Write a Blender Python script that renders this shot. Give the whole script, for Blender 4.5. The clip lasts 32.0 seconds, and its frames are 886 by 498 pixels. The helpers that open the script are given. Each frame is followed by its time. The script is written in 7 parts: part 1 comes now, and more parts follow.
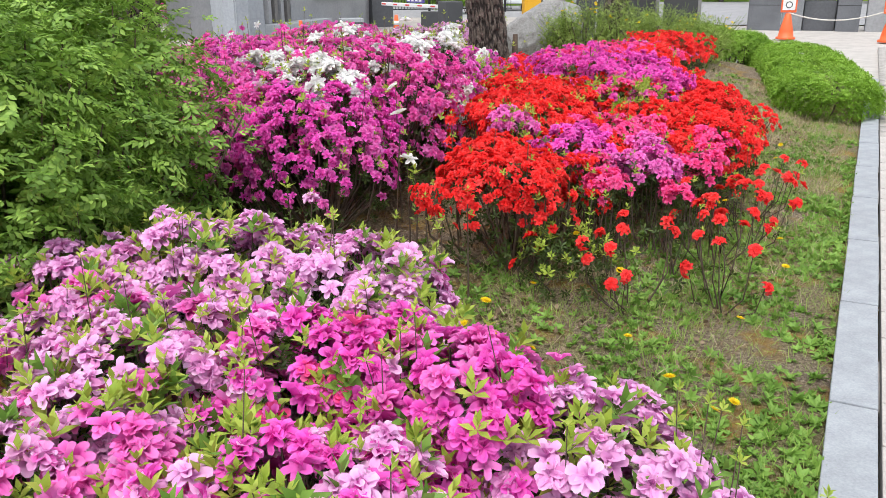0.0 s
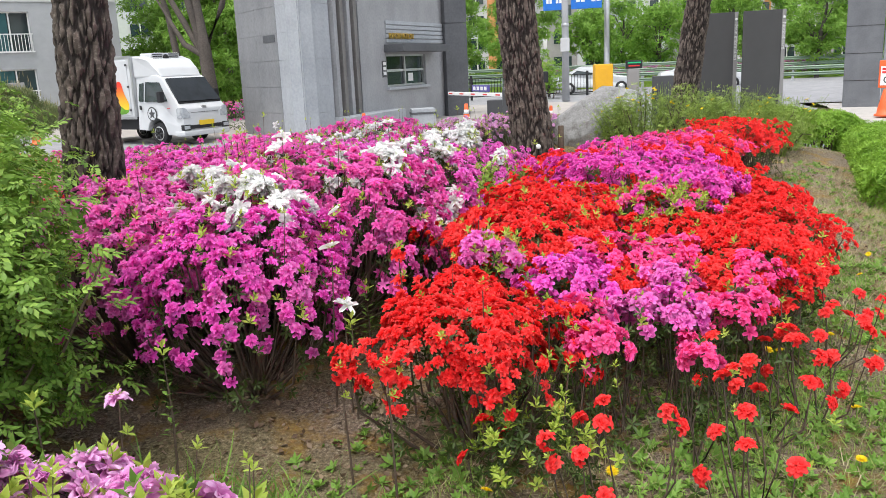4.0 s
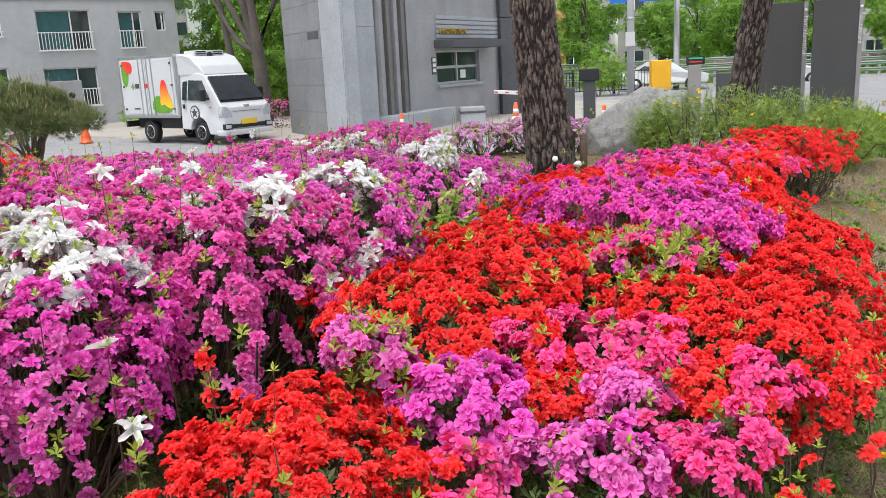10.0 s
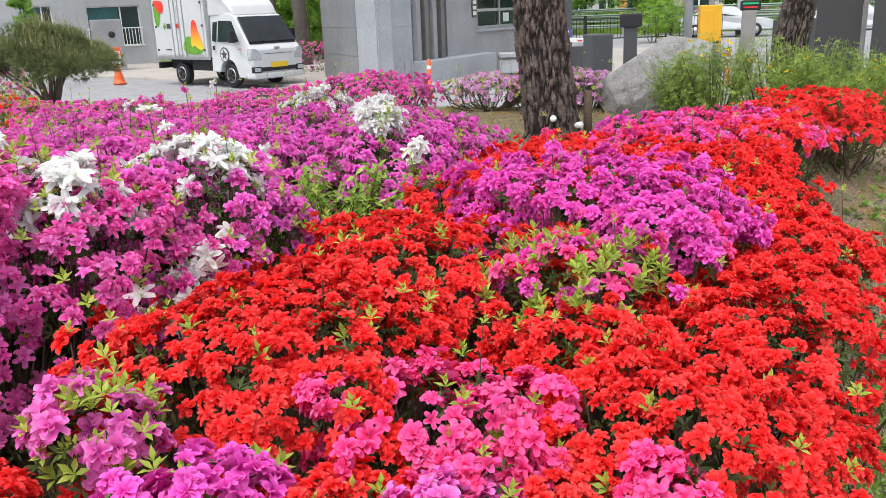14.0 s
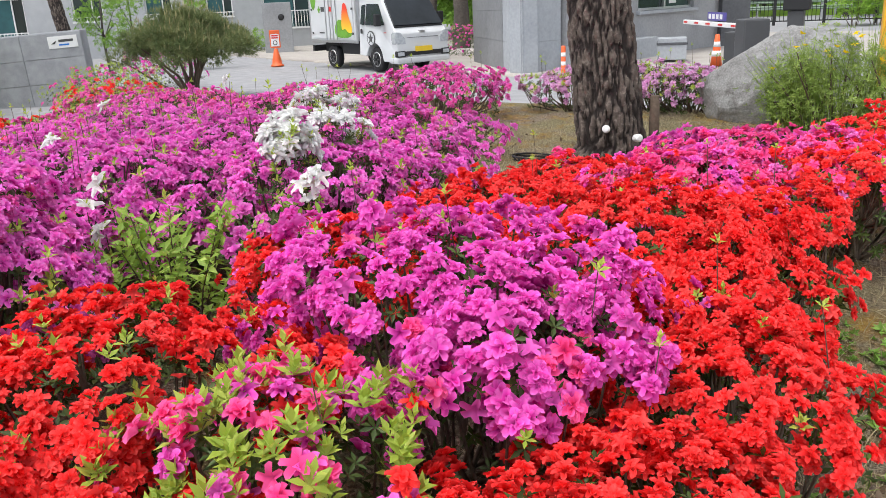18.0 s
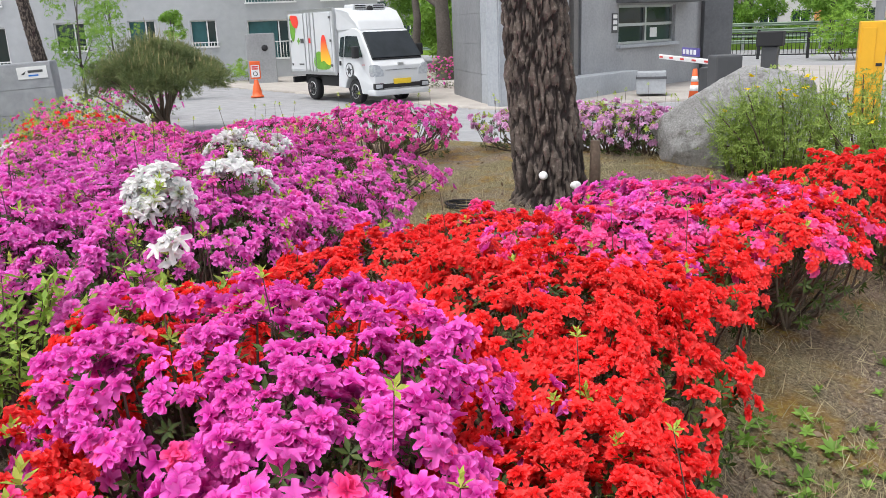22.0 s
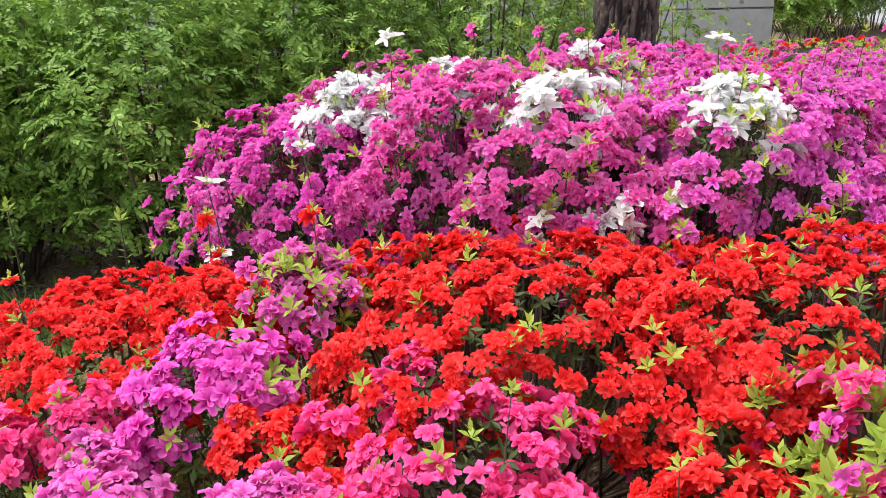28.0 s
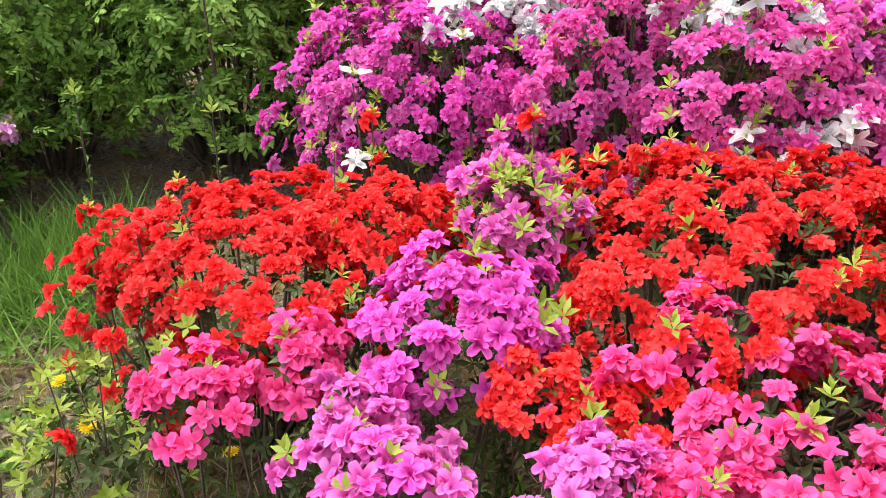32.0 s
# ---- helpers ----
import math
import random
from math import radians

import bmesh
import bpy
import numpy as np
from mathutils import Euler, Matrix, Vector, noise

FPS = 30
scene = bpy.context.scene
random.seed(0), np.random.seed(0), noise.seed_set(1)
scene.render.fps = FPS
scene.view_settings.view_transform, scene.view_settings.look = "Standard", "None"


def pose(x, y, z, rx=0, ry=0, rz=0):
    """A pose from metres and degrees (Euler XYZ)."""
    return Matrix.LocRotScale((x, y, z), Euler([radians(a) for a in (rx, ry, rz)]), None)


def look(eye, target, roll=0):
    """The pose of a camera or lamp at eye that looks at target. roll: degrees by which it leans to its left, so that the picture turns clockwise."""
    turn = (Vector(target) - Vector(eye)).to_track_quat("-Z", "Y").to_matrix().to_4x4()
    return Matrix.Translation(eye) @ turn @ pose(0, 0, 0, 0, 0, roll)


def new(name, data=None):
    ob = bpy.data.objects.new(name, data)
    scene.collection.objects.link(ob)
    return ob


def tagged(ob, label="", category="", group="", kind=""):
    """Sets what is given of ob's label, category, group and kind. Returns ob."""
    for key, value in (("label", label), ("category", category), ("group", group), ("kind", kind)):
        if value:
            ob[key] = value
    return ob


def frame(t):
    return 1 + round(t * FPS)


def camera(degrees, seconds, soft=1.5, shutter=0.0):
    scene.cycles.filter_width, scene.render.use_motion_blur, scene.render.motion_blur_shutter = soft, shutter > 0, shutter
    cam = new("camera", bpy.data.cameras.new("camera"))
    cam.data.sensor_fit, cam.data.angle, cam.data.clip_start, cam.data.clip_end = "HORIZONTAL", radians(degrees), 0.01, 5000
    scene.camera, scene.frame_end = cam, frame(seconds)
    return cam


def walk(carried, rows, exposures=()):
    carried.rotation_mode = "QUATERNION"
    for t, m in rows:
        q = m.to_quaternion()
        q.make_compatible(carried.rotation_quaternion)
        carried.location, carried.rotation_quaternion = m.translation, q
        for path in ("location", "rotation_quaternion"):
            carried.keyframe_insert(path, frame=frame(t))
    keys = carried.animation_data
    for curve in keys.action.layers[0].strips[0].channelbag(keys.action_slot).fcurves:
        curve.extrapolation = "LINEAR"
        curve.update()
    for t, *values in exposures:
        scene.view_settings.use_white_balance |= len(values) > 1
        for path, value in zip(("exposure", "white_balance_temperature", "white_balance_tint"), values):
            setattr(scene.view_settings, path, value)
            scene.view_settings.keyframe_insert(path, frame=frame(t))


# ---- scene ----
cam = camera(56.9, 32.0, soft=0.85)
PATH = [
    (0, (0.888, 2.084, 1.81), (0.673, 3.969, 1.176), -0.4),
    (0.5, (0.904, 2.103, 1.841), (0.704, 4.026, 1.329), -0.7),
    (1, (0.97, 2.196, 1.859), (0.747, 4.132, 1.41), -1.0),
    (1.5, (1.072, 2.323, 1.863), (0.82, 4.263, 1.445), -0.9),
    (2, (1.065, 2.496, 1.864), (0.809, 4.44, 1.466), -0.5),
    (2.5, (1.07, 2.629, 1.857), (0.822, 4.574, 1.463), -0.1),
    (4.5, (1.467, 3.381, 1.829), (0.971, 5.261, 1.36), -2.9),
    (5, (1.544, 3.574, 1.829), (1.035, 5.443, 1.335), -2.7),
    (5.5, (1.54, 3.76, 1.838), (1.039, 5.633, 1.344), -2.4),
    (6, (1.61, 3.953, 1.831), (1.099, 5.821, 1.334), -2.6),
    (6.5, (1.672, 4.13, 1.811), (1.111, 5.977, 1.287), -2.7),
    (7, (1.68, 4.301, 1.828), (1.091, 6.137, 1.297), -2.6),
    (7.5, (1.712, 4.382, 1.851), (1.1, 6.211, 1.322), -2.9),
    (8, (1.714, 4.397, 1.869), (1.081, 6.236, 1.4), -3.2),
    (8.5, (1.715, 4.4, 1.877), (1.079, 6.251, 1.462), -2.9),
    (9, (1.717, 4.401, 1.874), (1.086, 6.257, 1.476), -2.8),
    (9.5, (1.709, 4.41, 1.863), (1.086, 6.269, 1.468), -2.8),
    (10, (1.698, 4.41, 1.844), (1.088, 6.263, 1.403), -2.8),
    (10.5, (1.686, 4.409, 1.834), (1.09, 6.257, 1.356), -2.4),
    (11, (1.692, 4.427, 1.834), (1.115, 6.266, 1.303), -2.1),
    (11.5, (1.769, 4.475, 1.836), (1.198, 6.316, 1.304), -2.3),
    (12, (1.8, 4.601, 1.809), (1.213, 6.436, 1.272), -2.7),
    (12.5, (1.804, 4.782, 1.816), (1.176, 6.599, 1.267), -3.2),
    (13, (1.92, 4.965, 1.828), (1.239, 6.761, 1.272), -2.5),
    (13.5, (1.992, 5.155, 1.811), (1.272, 6.934, 1.249), -2.5),
    (14, (2.008, 5.364, 1.83), (1.279, 7.139, 1.266), -2.2),
    (14.5, (2.105, 5.564, 1.824), (1.354, 7.33, 1.26), -2.3),
    (15, (2.195, 5.751, 1.808), (1.414, 7.502, 1.239), -1.8),
    (15.5, (2.214, 5.949, 1.822), (1.419, 7.69, 1.244), -1.5),
    (17.5, (2.441, 6.594, 1.827), (1.511, 8.263, 1.233), -2.5),
    (18, (2.54, 6.748, 1.826), (1.433, 8.307, 1.237), -2.6),
    (18.5, (2.572, 6.908, 1.822), (1.436, 8.441, 1.222), -2.1),
    (19, (2.556, 7.06, 1.832), (1.4, 8.579, 1.236), -2.1),
    (19.5, (2.627, 7.184, 1.834), (1.414, 8.661, 1.246), -2.0),
    (20, (2.669, 7.239, 1.833), (1.449, 8.705, 1.231), -2.1),
    (20.5, (2.703, 7.257, 1.839), (1.51, 8.74, 1.224), -2.5),
    (21, (2.728, 7.272, 1.844), (1.604, 8.808, 1.229), -2.6),
    (21.5, (2.681, 7.254, 1.843), (1.6, 8.824, 1.239), -2.4),
    (22, (2.68, 7.245, 1.861), (1.578, 8.83, 1.338), -2.2),
    (22.5, (2.722, 7.26, 1.89), (1.623, 8.872, 1.448), -1.6),
    (23, (2.727, 7.274, 1.883), (1.646, 8.916, 1.517), -1.3),
    (23.5, (2.689, 7.282, 1.839), (1.479, 8.79, 1.33), -1.6),
    (24, (2.665, 7.273, 1.818), (1.214, 8.501, 1.196), -2.0),
    (24.5, (2.651, 7.265, 1.81), (1.04, 8.234, 1.127), -1.9),
    (26.5, (2.618, 7.059, 1.819), (0.81, 7.544, 1.116), -2.8),
    (27, (2.607, 7.01, 1.812), (0.745, 7.247, 1.122), -3.8),
    (27.5, (2.594, 6.989, 1.816), (0.718, 6.962, 1.123), -2.8),
    (28, (2.593, 6.998, 1.816), (0.723, 6.816, 1.131), -2.5),
    (28.5, (2.584, 6.978, 1.823), (0.729, 6.66, 1.147), -2.2),
    (29, (2.579, 6.913, 1.819), (0.734, 6.546, 1.14), -2.4),
    (29.5, (2.578, 6.83, 1.777), (0.767, 6.543, 0.978), -2.8),
    (30, (2.573, 6.744, 1.774), (0.791, 6.512, 0.896), -2.4),
    (30.5, (2.515, 6.705, 1.789), (0.75, 6.373, 0.909), -1.3),
    (31, (2.459, 6.661, 1.761), (0.7, 6.296, 0.882), -0.4),
    (31.5, (2.415, 6.516, 1.774), (0.666, 6.183, 0.862), -1.4),
    (32, (2.37, 6.36, 1.758), (0.592, 6.31, 0.845), 1.0),
]
walk(cam, [(t, look(eye, target, roll)) for t, eye, target, roll in PATH], exposures=[(0, 1.04), (2, 1.06), (5, 1.12), (7, 1.10), (9, 0.96), (13, 1.06), (18, 1.08), (21.5, 1.12), (23, 0.92), (24, 1.08), (27, 1.28), (30, 1.42), (32, 1.5)])

# ---------------------------------------------------------------- world, sun
SUN_EL, SUN_ROT = radians(70), radians(200)
world = bpy.data.worlds.new("sky")
scene.world = world
world.use_nodes = True
wn = world.node_tree
sky = wn.nodes.new("ShaderNodeTexSky")
sky.sky_type, sky.sun_disc = "NISHITA", False
sky.sun_elevation, sky.sun_rotation = SUN_EL, SUN_ROT
sky.air_density, sky.dust_density, sky.ozone_density = 1.0, 2.0, 0.6
wn.nodes["Background"].inputs["Strength"].default_value = 0.15
veil = wn.nodes.new("ShaderNodeHueSaturation")  # thin high cloud takes the blue out of the sky
veil.inputs["Saturation"].default_value = 0.3
wn.links.new(sky.outputs["Color"], veil.inputs["Color"])
wn.links.new(veil.outputs["Color"], wn.nodes["Background"].inputs["Color"])
sun = new("sun", bpy.data.lights.new("sun", "SUN"))
sun.data.energy, sun.data.angle, sun.data.color = 1.15, radians(32), (1.0, 0.97, 0.92)
sun.matrix_world = look((0, 0, 30), (0 + 0.34 * 30 / math.tan(SUN_EL), 0 + 0.94 * 30 / math.tan(SUN_EL), 0))

# ---------------------------------------------------------------- materials


def material(name, rough=0.6, metal=0.0):
    m = bpy.data.materials.new(name)
    m.use_nodes = True
    b = m.node_tree.nodes["Principled BSDF"]
    b.inputs["Roughness"].default_value, b.inputs["Metallic"].default_value = rough, metal
    return m, m.node_tree, b


def ramp(nt, src, stops):
    r = nt.nodes.new("ShaderNodeValToRGB")
    els = r.color_ramp.elements
    while len(els) < len(stops):
        els.new(0.5)
    for e, (p, c) in zip(els, stops):
        e.position, e.color = p, (*c, 1)
    nt.links.new(src, r.inputs["Fac"])
    return r.outputs["Color"]


def noise_tex(nt, scale, detail=6.0, rough=0.6, space="Object"):
    co = nt.nodes.new("ShaderNodeTexCoord")
    n = nt.nodes.new("ShaderNodeTexNoise")
    n.inputs["Scale"].default_value, n.inputs["Detail"].default_value, n.inputs["Roughness"].default_value = scale, detail, rough
    nt.links.new(co.outputs[space], n.inputs["Vector"])
    return n


def mix(nt, fac, a, b, mode="MIX"):
    m = nt.nodes.new("ShaderNodeMix")
    m.data_type, m.blend_type = "RGBA", mode
    for sock, v in ((m.inputs["Factor"], fac), (m.inputs["A"], a), (m.inputs["B"], b)):
        if isinstance(v, (int, float)):
            sock.default_value = v
        elif isinstance(v, tuple):
            sock.default_value = (*v, 1)
        else:
            nt.links.new(v, sock)
    return m.outputs["Result"]


def bump(nt, b, height, strength=0.3, dist=0.02):
    n = nt.nodes.new("ShaderNodeBump")
    n.inputs["Strength"].default_value, n.inputs["Distance"].default_value = strength, dist
    nt.links.new(height, n.inputs["Height"])
    nt.links.new(n.outputs["Normal"], b.inputs["Normal"])


def surface(name, dark, light, scale, rough=0.7, metal=0.0, relief=0.3, dist=0.01, big=0.4):
    """Two-scale stone, plaster or paint: fine grain over broad stains."""
    m, nt, b = material(name, rough, metal)
    fine, broad = noise_tex(nt, scale, 8), noise_tex(nt, scale * 0.06, 4)
    base = ramp(nt, fine.outputs["Fac"], [(0.3, dark), (0.7, light)])
    stain = ramp(nt, broad.outputs["Fac"], [(0.35, tuple(v * 0.75 for v in dark)), (0.65, light)])
    nt.links.new(mix(nt, big, base, stain), b.inputs["Base Color"])
    bump(nt, b, fine.outputs["Fac"], relief, dist)
    return m


def plain(name, color, rough=0.5, metal=0.0, var=0.12, scale=6.0):
    """Paint, rubber or plastic with faint dirt."""
    m, nt, b = material(name, rough, metal)
    n = noise_tex(nt, scale, 5)
    lo = tuple(v * (1 - var) for v in color)
    nt.links.new(ramp(nt, n.outputs["Fac"], [(0.3, lo), (0.7, color)]), b.inputs["Base Color"])
    return m


def petal(name, throat, body, tip, alt):
    """A petal: colour runs from throat to tip, each bloom tinted a little differently, thin enough to glow."""
    m, nt, b = material(name, 0.55)
    a = nt.nodes.new("ShaderNodeAttribute")
    a.attribute_name = "along"
    g = nt.nodes.new("ShaderNodeNewGeometry")
    col = ramp(nt, a.outputs["Fac"], [(0.0, throat), (0.30, body), (0.88, tip)])
    shade = ramp(nt, g.outputs["Random Per Island"], [(0.0, (0.74, 0.74, 0.74)), (0.5, (0.98, 0.98, 0.98)), (1.0, (1.12, 1.12, 1.12))])
    col = mix(nt, 1.0, col, shade, "MULTIPLY")
    pick = ramp(nt, g.outputs["Random Per Island"], [(0.15, (0.55, 0.55, 0.55)), (0.4, (0, 0, 0))])
    col = mix(nt, pick, col, alt)
    nt.links.new(col, b.inputs["Base Color"])
    tr = nt.nodes.new("ShaderNodeBsdfTranslucent")
    nt.links.new(col, tr.inputs["Color"])
    sh = nt.nodes.new("ShaderNodeMixShader")
    sh.inputs["Fac"].default_value = 0.40
    nt.links.new(b.outputs["BSDF"], sh.inputs[1])
    nt.links.new(tr.outputs["BSDF"], sh.inputs[2])
    nt.links.new(sh.outputs["Shader"], nt.nodes["Material Output"].inputs["Surface"])
    b.inputs["Specular IOR Level"].default_value = 0.25
    return m


def foliage(name, dark, mid, light, glow=0.3, rough=0.5):
    m, nt, b = material(name, rough)
    g = nt.nodes.new("ShaderNodeNewGeometry")
    n = noise_tex(nt, 3.0, 3)
    col = ramp(nt, g.outputs["Random Per Island"], [(0.0, dark), (0.55, mid), (1.0, light)])
    col = mix(nt, 0.5, col, ramp(nt, n.outputs["Fac"], [(0.3, dark), (0.7, light)]))
    nt.links.new(col, b.inputs["Base Color"])
    tr = nt.nodes.new("ShaderNodeBsdfTranslucent")
    nt.links.new(col, tr.inputs["Color"])
    sh = nt.nodes.new("ShaderNodeMixShader")
    sh.inputs["Fac"].default_value = glow
    nt.links.new(b.outputs["BSDF"], sh.inputs[1])
    nt.links.new(tr.outputs["BSDF"], sh.inputs[2])
    nt.links.new(sh.outputs["Shader"], nt.nodes["Material Output"].inputs["Surface"])
    b.inputs["Specular IOR Level"].default_value = 0.3
    return m


RED = petal("red petal", (0.52, 0.007, 0.011), (0.96, 0.026, 0.028), (0.98, 0.068, 0.066), (0.97, 0.11, 0.10))
PINK = petal("hot pink petal", (0.60, 0.010, 0.13), (0.94, 0.052, 0.28), (0.97, 0.135, 0.42), (0.97, 0.17, 0.44))
MAGENTA = petal("magenta petal", (0.48, 0.006, 0.23), (0.83, 0.054, 0.51), (0.90, 0.18, 0.66), (0.90, 0.17, 0.62))
BANKPINK = petal("purple-pink petal", (0.50, 0.010, 0.29), (0.87, 0.094, 0.61), (0.93, 0.27, 0.745), (0.93, 0.28, 0.71))
ROSE = petal("rose magenta petal", (0.50, 0.010, 0.19), (0.83, 0.070, 0.43), (0.89, 0.19, 0.56), (0.90, 0.25, 0.63))
ORCHID = petal("orchid petal", (0.53, 0.022, 0.29), (0.82, 0.105, 0.51), (0.89, 0.25, 0.64), (0.88, 0.28, 0.68))
LILAC = petal("lilac petal", (0.58, 0.10, 0.46), (0.82, 0.37, 0.71), (0.89, 0.57, 0.83), (0.88, 0.30, 0.68))
MAUVE = petal("pale mauve petal", (0.54, 0.18, 0.44), (0.76, 0.38, 0.67), (0.82, 0.53, 0.75), (0.80, 0.36, 0.62))
WHITE = petal("white petal", (0.66, 0.72, 0.46), (0.88, 0.88, 0.87), (0.90, 0.90, 0.89), (0.88, 0.87, 0.85))
YELLOW = petal("yellow petal", (0.75, 0.42, 0.01), (0.85, 0.60, 0.01), (0.88, 0.68, 0.02), (0.85, 0.6, 0.02))
SHOOT = foliage("young azalea leaf", (0.22, 0.33, 0.03), (0.36, 0.48, 0.06), (0.54, 0.62, 0.13), 0.35)
LEAF = foliage("azalea leaf", (0.022, 0.042, 0.009), (0.050, 0.085, 0.016), (0.10, 0.145, 0.030), 0.2)
SHRUB = foliage("shrub leaf", (0.045, 0.11, 0.012), (0.14, 0.30, 0.032), (0.42, 0.62, 0.12), 0.30)
LITTER = foliage("dead leaf", (0.07, 0.042, 0.025), (0.16, 0.105, 0.065), (0.32, 0.24, 0.15), 0.1)
HEDGE = foliage("hedge leaf", (0.12, 0.25, 0.02), (0.23, 0.42, 0.04), (0.38, 0.58, 0.09), 0.4)
GRASS = foliage("grass blade", (0.13, 0.22, 0.035), (0.27, 0.42, 0.07), (0.46, 0.56, 0.17), 0.3)
STRAW = foliage("dry grass", (0.26, 0.20, 0.10), (0.43, 0.36, 0.21), (0.58, 0.51, 0.33), 0.2)
WEED = foliage("weed leaf", (0.08, 0.17, 0.025), (0.17, 0.34, 0.05), (0.29, 0.47, 0.09), 0.3)
TREELEAF = foliage("tree leaf", (0.09, 0.20, 0.02), (0.18, 0.36, 0.05), (0.34, 0.54, 0.10), 0.45)
NEEDLE = foliage("pine needle", (0.07, 0.105, 0.04), (0.14, 0.19, 0.07), (0.25, 0.27, 0.11), 0.3)
TWIG = surface("twig bark", (0.065, 0.043, 0.03), (0.16, 0.115, 0.082), 60, 0.85)


def bark_material():
    """Grey weathered plates over dark reddish inner bark, furrow shade painted in by depth."""
    m, nt, b = material("pine bark", 0.92)
    n, w = noise_tex(nt, 38, 8), noise_tex(nt, 5, 4)
    c1 = ramp(nt, n.outputs["Fac"], [(0.32, (0.05, 0.037, 0.030)), (0.54, (0.115, 0.09, 0.075)), (0.70, (0.33, 0.28, 0.24))])
    c2 = ramp(nt, w.outputs["Fac"], [(0.35, (0.075, 0.054, 0.042)), (0.65, (0.17, 0.138, 0.115))])
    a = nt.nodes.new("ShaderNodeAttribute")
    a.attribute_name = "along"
    # blackens the grooves by their depth: shade between plates put into the colour
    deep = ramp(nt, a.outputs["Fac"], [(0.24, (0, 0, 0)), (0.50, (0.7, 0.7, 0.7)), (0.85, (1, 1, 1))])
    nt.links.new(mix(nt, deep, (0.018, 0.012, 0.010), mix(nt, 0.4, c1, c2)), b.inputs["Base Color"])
    bump(nt, b, n.outputs["Fac"], 0.8, 0.012)
    return m


BARK = bark_material()
GREYBARK = surface("dark grey bark", (0.045, 0.038, 0.032), (0.13, 0.11, 0.095), 18, 0.9)
GRANITE = surface("granite kerb", (0.23, 0.25, 0.275), (0.36, 0.385, 0.41), 120, 0.75, 0, 0.25, 0.003)


def boulder_material():
    """Weathered granite: speckled grain, dark lichen blotches and pale scoured faces."""
    m, nt, b = material("weathered grey boulder", 0.92)
    grain, blotch, broad = noise_tex(nt, 70, 8, 0.75), noise_tex(nt, 9, 8, 0.7), noise_tex(nt, 1.6, 4)
    c = ramp(nt, grain.outputs["Fac"], [(0.32, (0.18, 0.176, 0.168)), (0.5, (0.31, 0.305, 0.295)), (0.68, (0.44, 0.435, 0.42))])
    k = ramp(nt, blotch.outputs["Fac"], [(0.50, (0, 0, 0)), (0.66, (0.75, 0.75, 0.75))])
    w = ramp(nt, broad.outputs["Fac"], [(0.45, (0, 0, 0)), (0.62, (0.6, 0.6, 0.6))])
    nt.links.new(mix(nt, k, mix(nt, w, c, (0.44, 0.44, 0.43)), (0.12, 0.115, 0.10)), b.inputs["Base Color"])
    bump(nt, b, mix(nt, 0.5, grain.outputs["Color"], blotch.outputs["Color"]), 1.0, 0.03)
    return m


BOULDER = boulder_material()
PAVER = surface("concrete paver", (0.34, 0.32, 0.30), (0.52, 0.49, 0.46), 60, 0.85, 0, 0.3, 0.004)
ASPHALT = surface("pale worn asphalt", (0.22, 0.22, 0.23), (0.33, 0.33, 0.34), 40, 0.9, 0, 0.3, 0.005)
CONCRETE = surface("grey cladding", (0.25, 0.255, 0.265), (0.36, 0.365, 0.375), 14, 0.7, 0, 0.15, 0.004)
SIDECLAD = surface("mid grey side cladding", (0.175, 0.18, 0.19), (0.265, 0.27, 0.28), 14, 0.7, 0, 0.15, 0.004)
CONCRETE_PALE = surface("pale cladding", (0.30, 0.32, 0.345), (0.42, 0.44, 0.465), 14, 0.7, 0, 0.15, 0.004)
CONCRETE_DARK = surface("dark grey cladding", (0.058, 0.061, 0.068), (0.10, 0.104, 0.115), 14, 0.6, 0, 0.1, 0.004)
FINBROWN = surface("brown grey cladding fin", (0.13, 0.125, 0.12), (0.20, 0.19, 0.18), 14, 0.7, 0, 0.1, 0.004)
SIDEWALK = surface("pale concrete walk", (0.32, 0.295, 0.27), (0.44, 0.405, 0.37), 20, 0.9, 0, 0.2, 0.004)
PLASTER = surface("apartment paint", (0.36, 0.37, 0.385), (0.45, 0.46, 0.475), 3, 0.8, 0, 0.1, 0.004)
PLASTER_WHITE = surface("pale apartment paint", (0.50, 0.505, 0.515), (0.59, 0.595, 0.605), 3, 0.8, 0, 0.1, 0.004)
PLASTER_BROWN = surface("brown grey paint", (0.24, 0.23, 0.23), (0.32, 0.31, 0.30), 3, 0.8, 0, 0.1, 0.004)
PLASTER_ORANGE = surface("orange paint", (0.62, 0.27, 0.10), (0.72, 0.34, 0.14), 3, 0.8, 0, 0.1, 0.004)
STONE = surface("granite wall panel", (0.24, 0.25, 0.265), (0.40, 0.41, 0.43), 60, 0.7, 0, 0.2, 0.003)
TRUCKWHITE = plain("white truck paint", (0.60, 0.615, 0.63), 0.3, 0.0, 0.08, 2)
BLACK = plain("black rubber", (0.018, 0.018, 0.02), 0.75)
DARKGREY = plain("dark grey paint", (0.065, 0.066, 0.07), 0.5)
SLABGREY = plain("anthracite sign panel", (0.060, 0.059, 0.060), 0.5, 0, 0.15, 3)
SILVER = plain("brushed aluminium", (0.55, 0.56, 0.57), 0.35, 0.9)
LENS = plain("clear lamp lens", (0.62, 0.65, 0.68), 0.12, 0.3, 0.35, 14)
CHROME = plain("wheel rim", (0.6, 0.6, 0.6), 0.3, 0.9)
ORANGE = plain("orange plastic", (0.80, 0.13, 0.03), 0.5, 0, 0.15)
WHITEPAINT = plain("white paint", (0.78, 0.78, 0.77), 0.5)
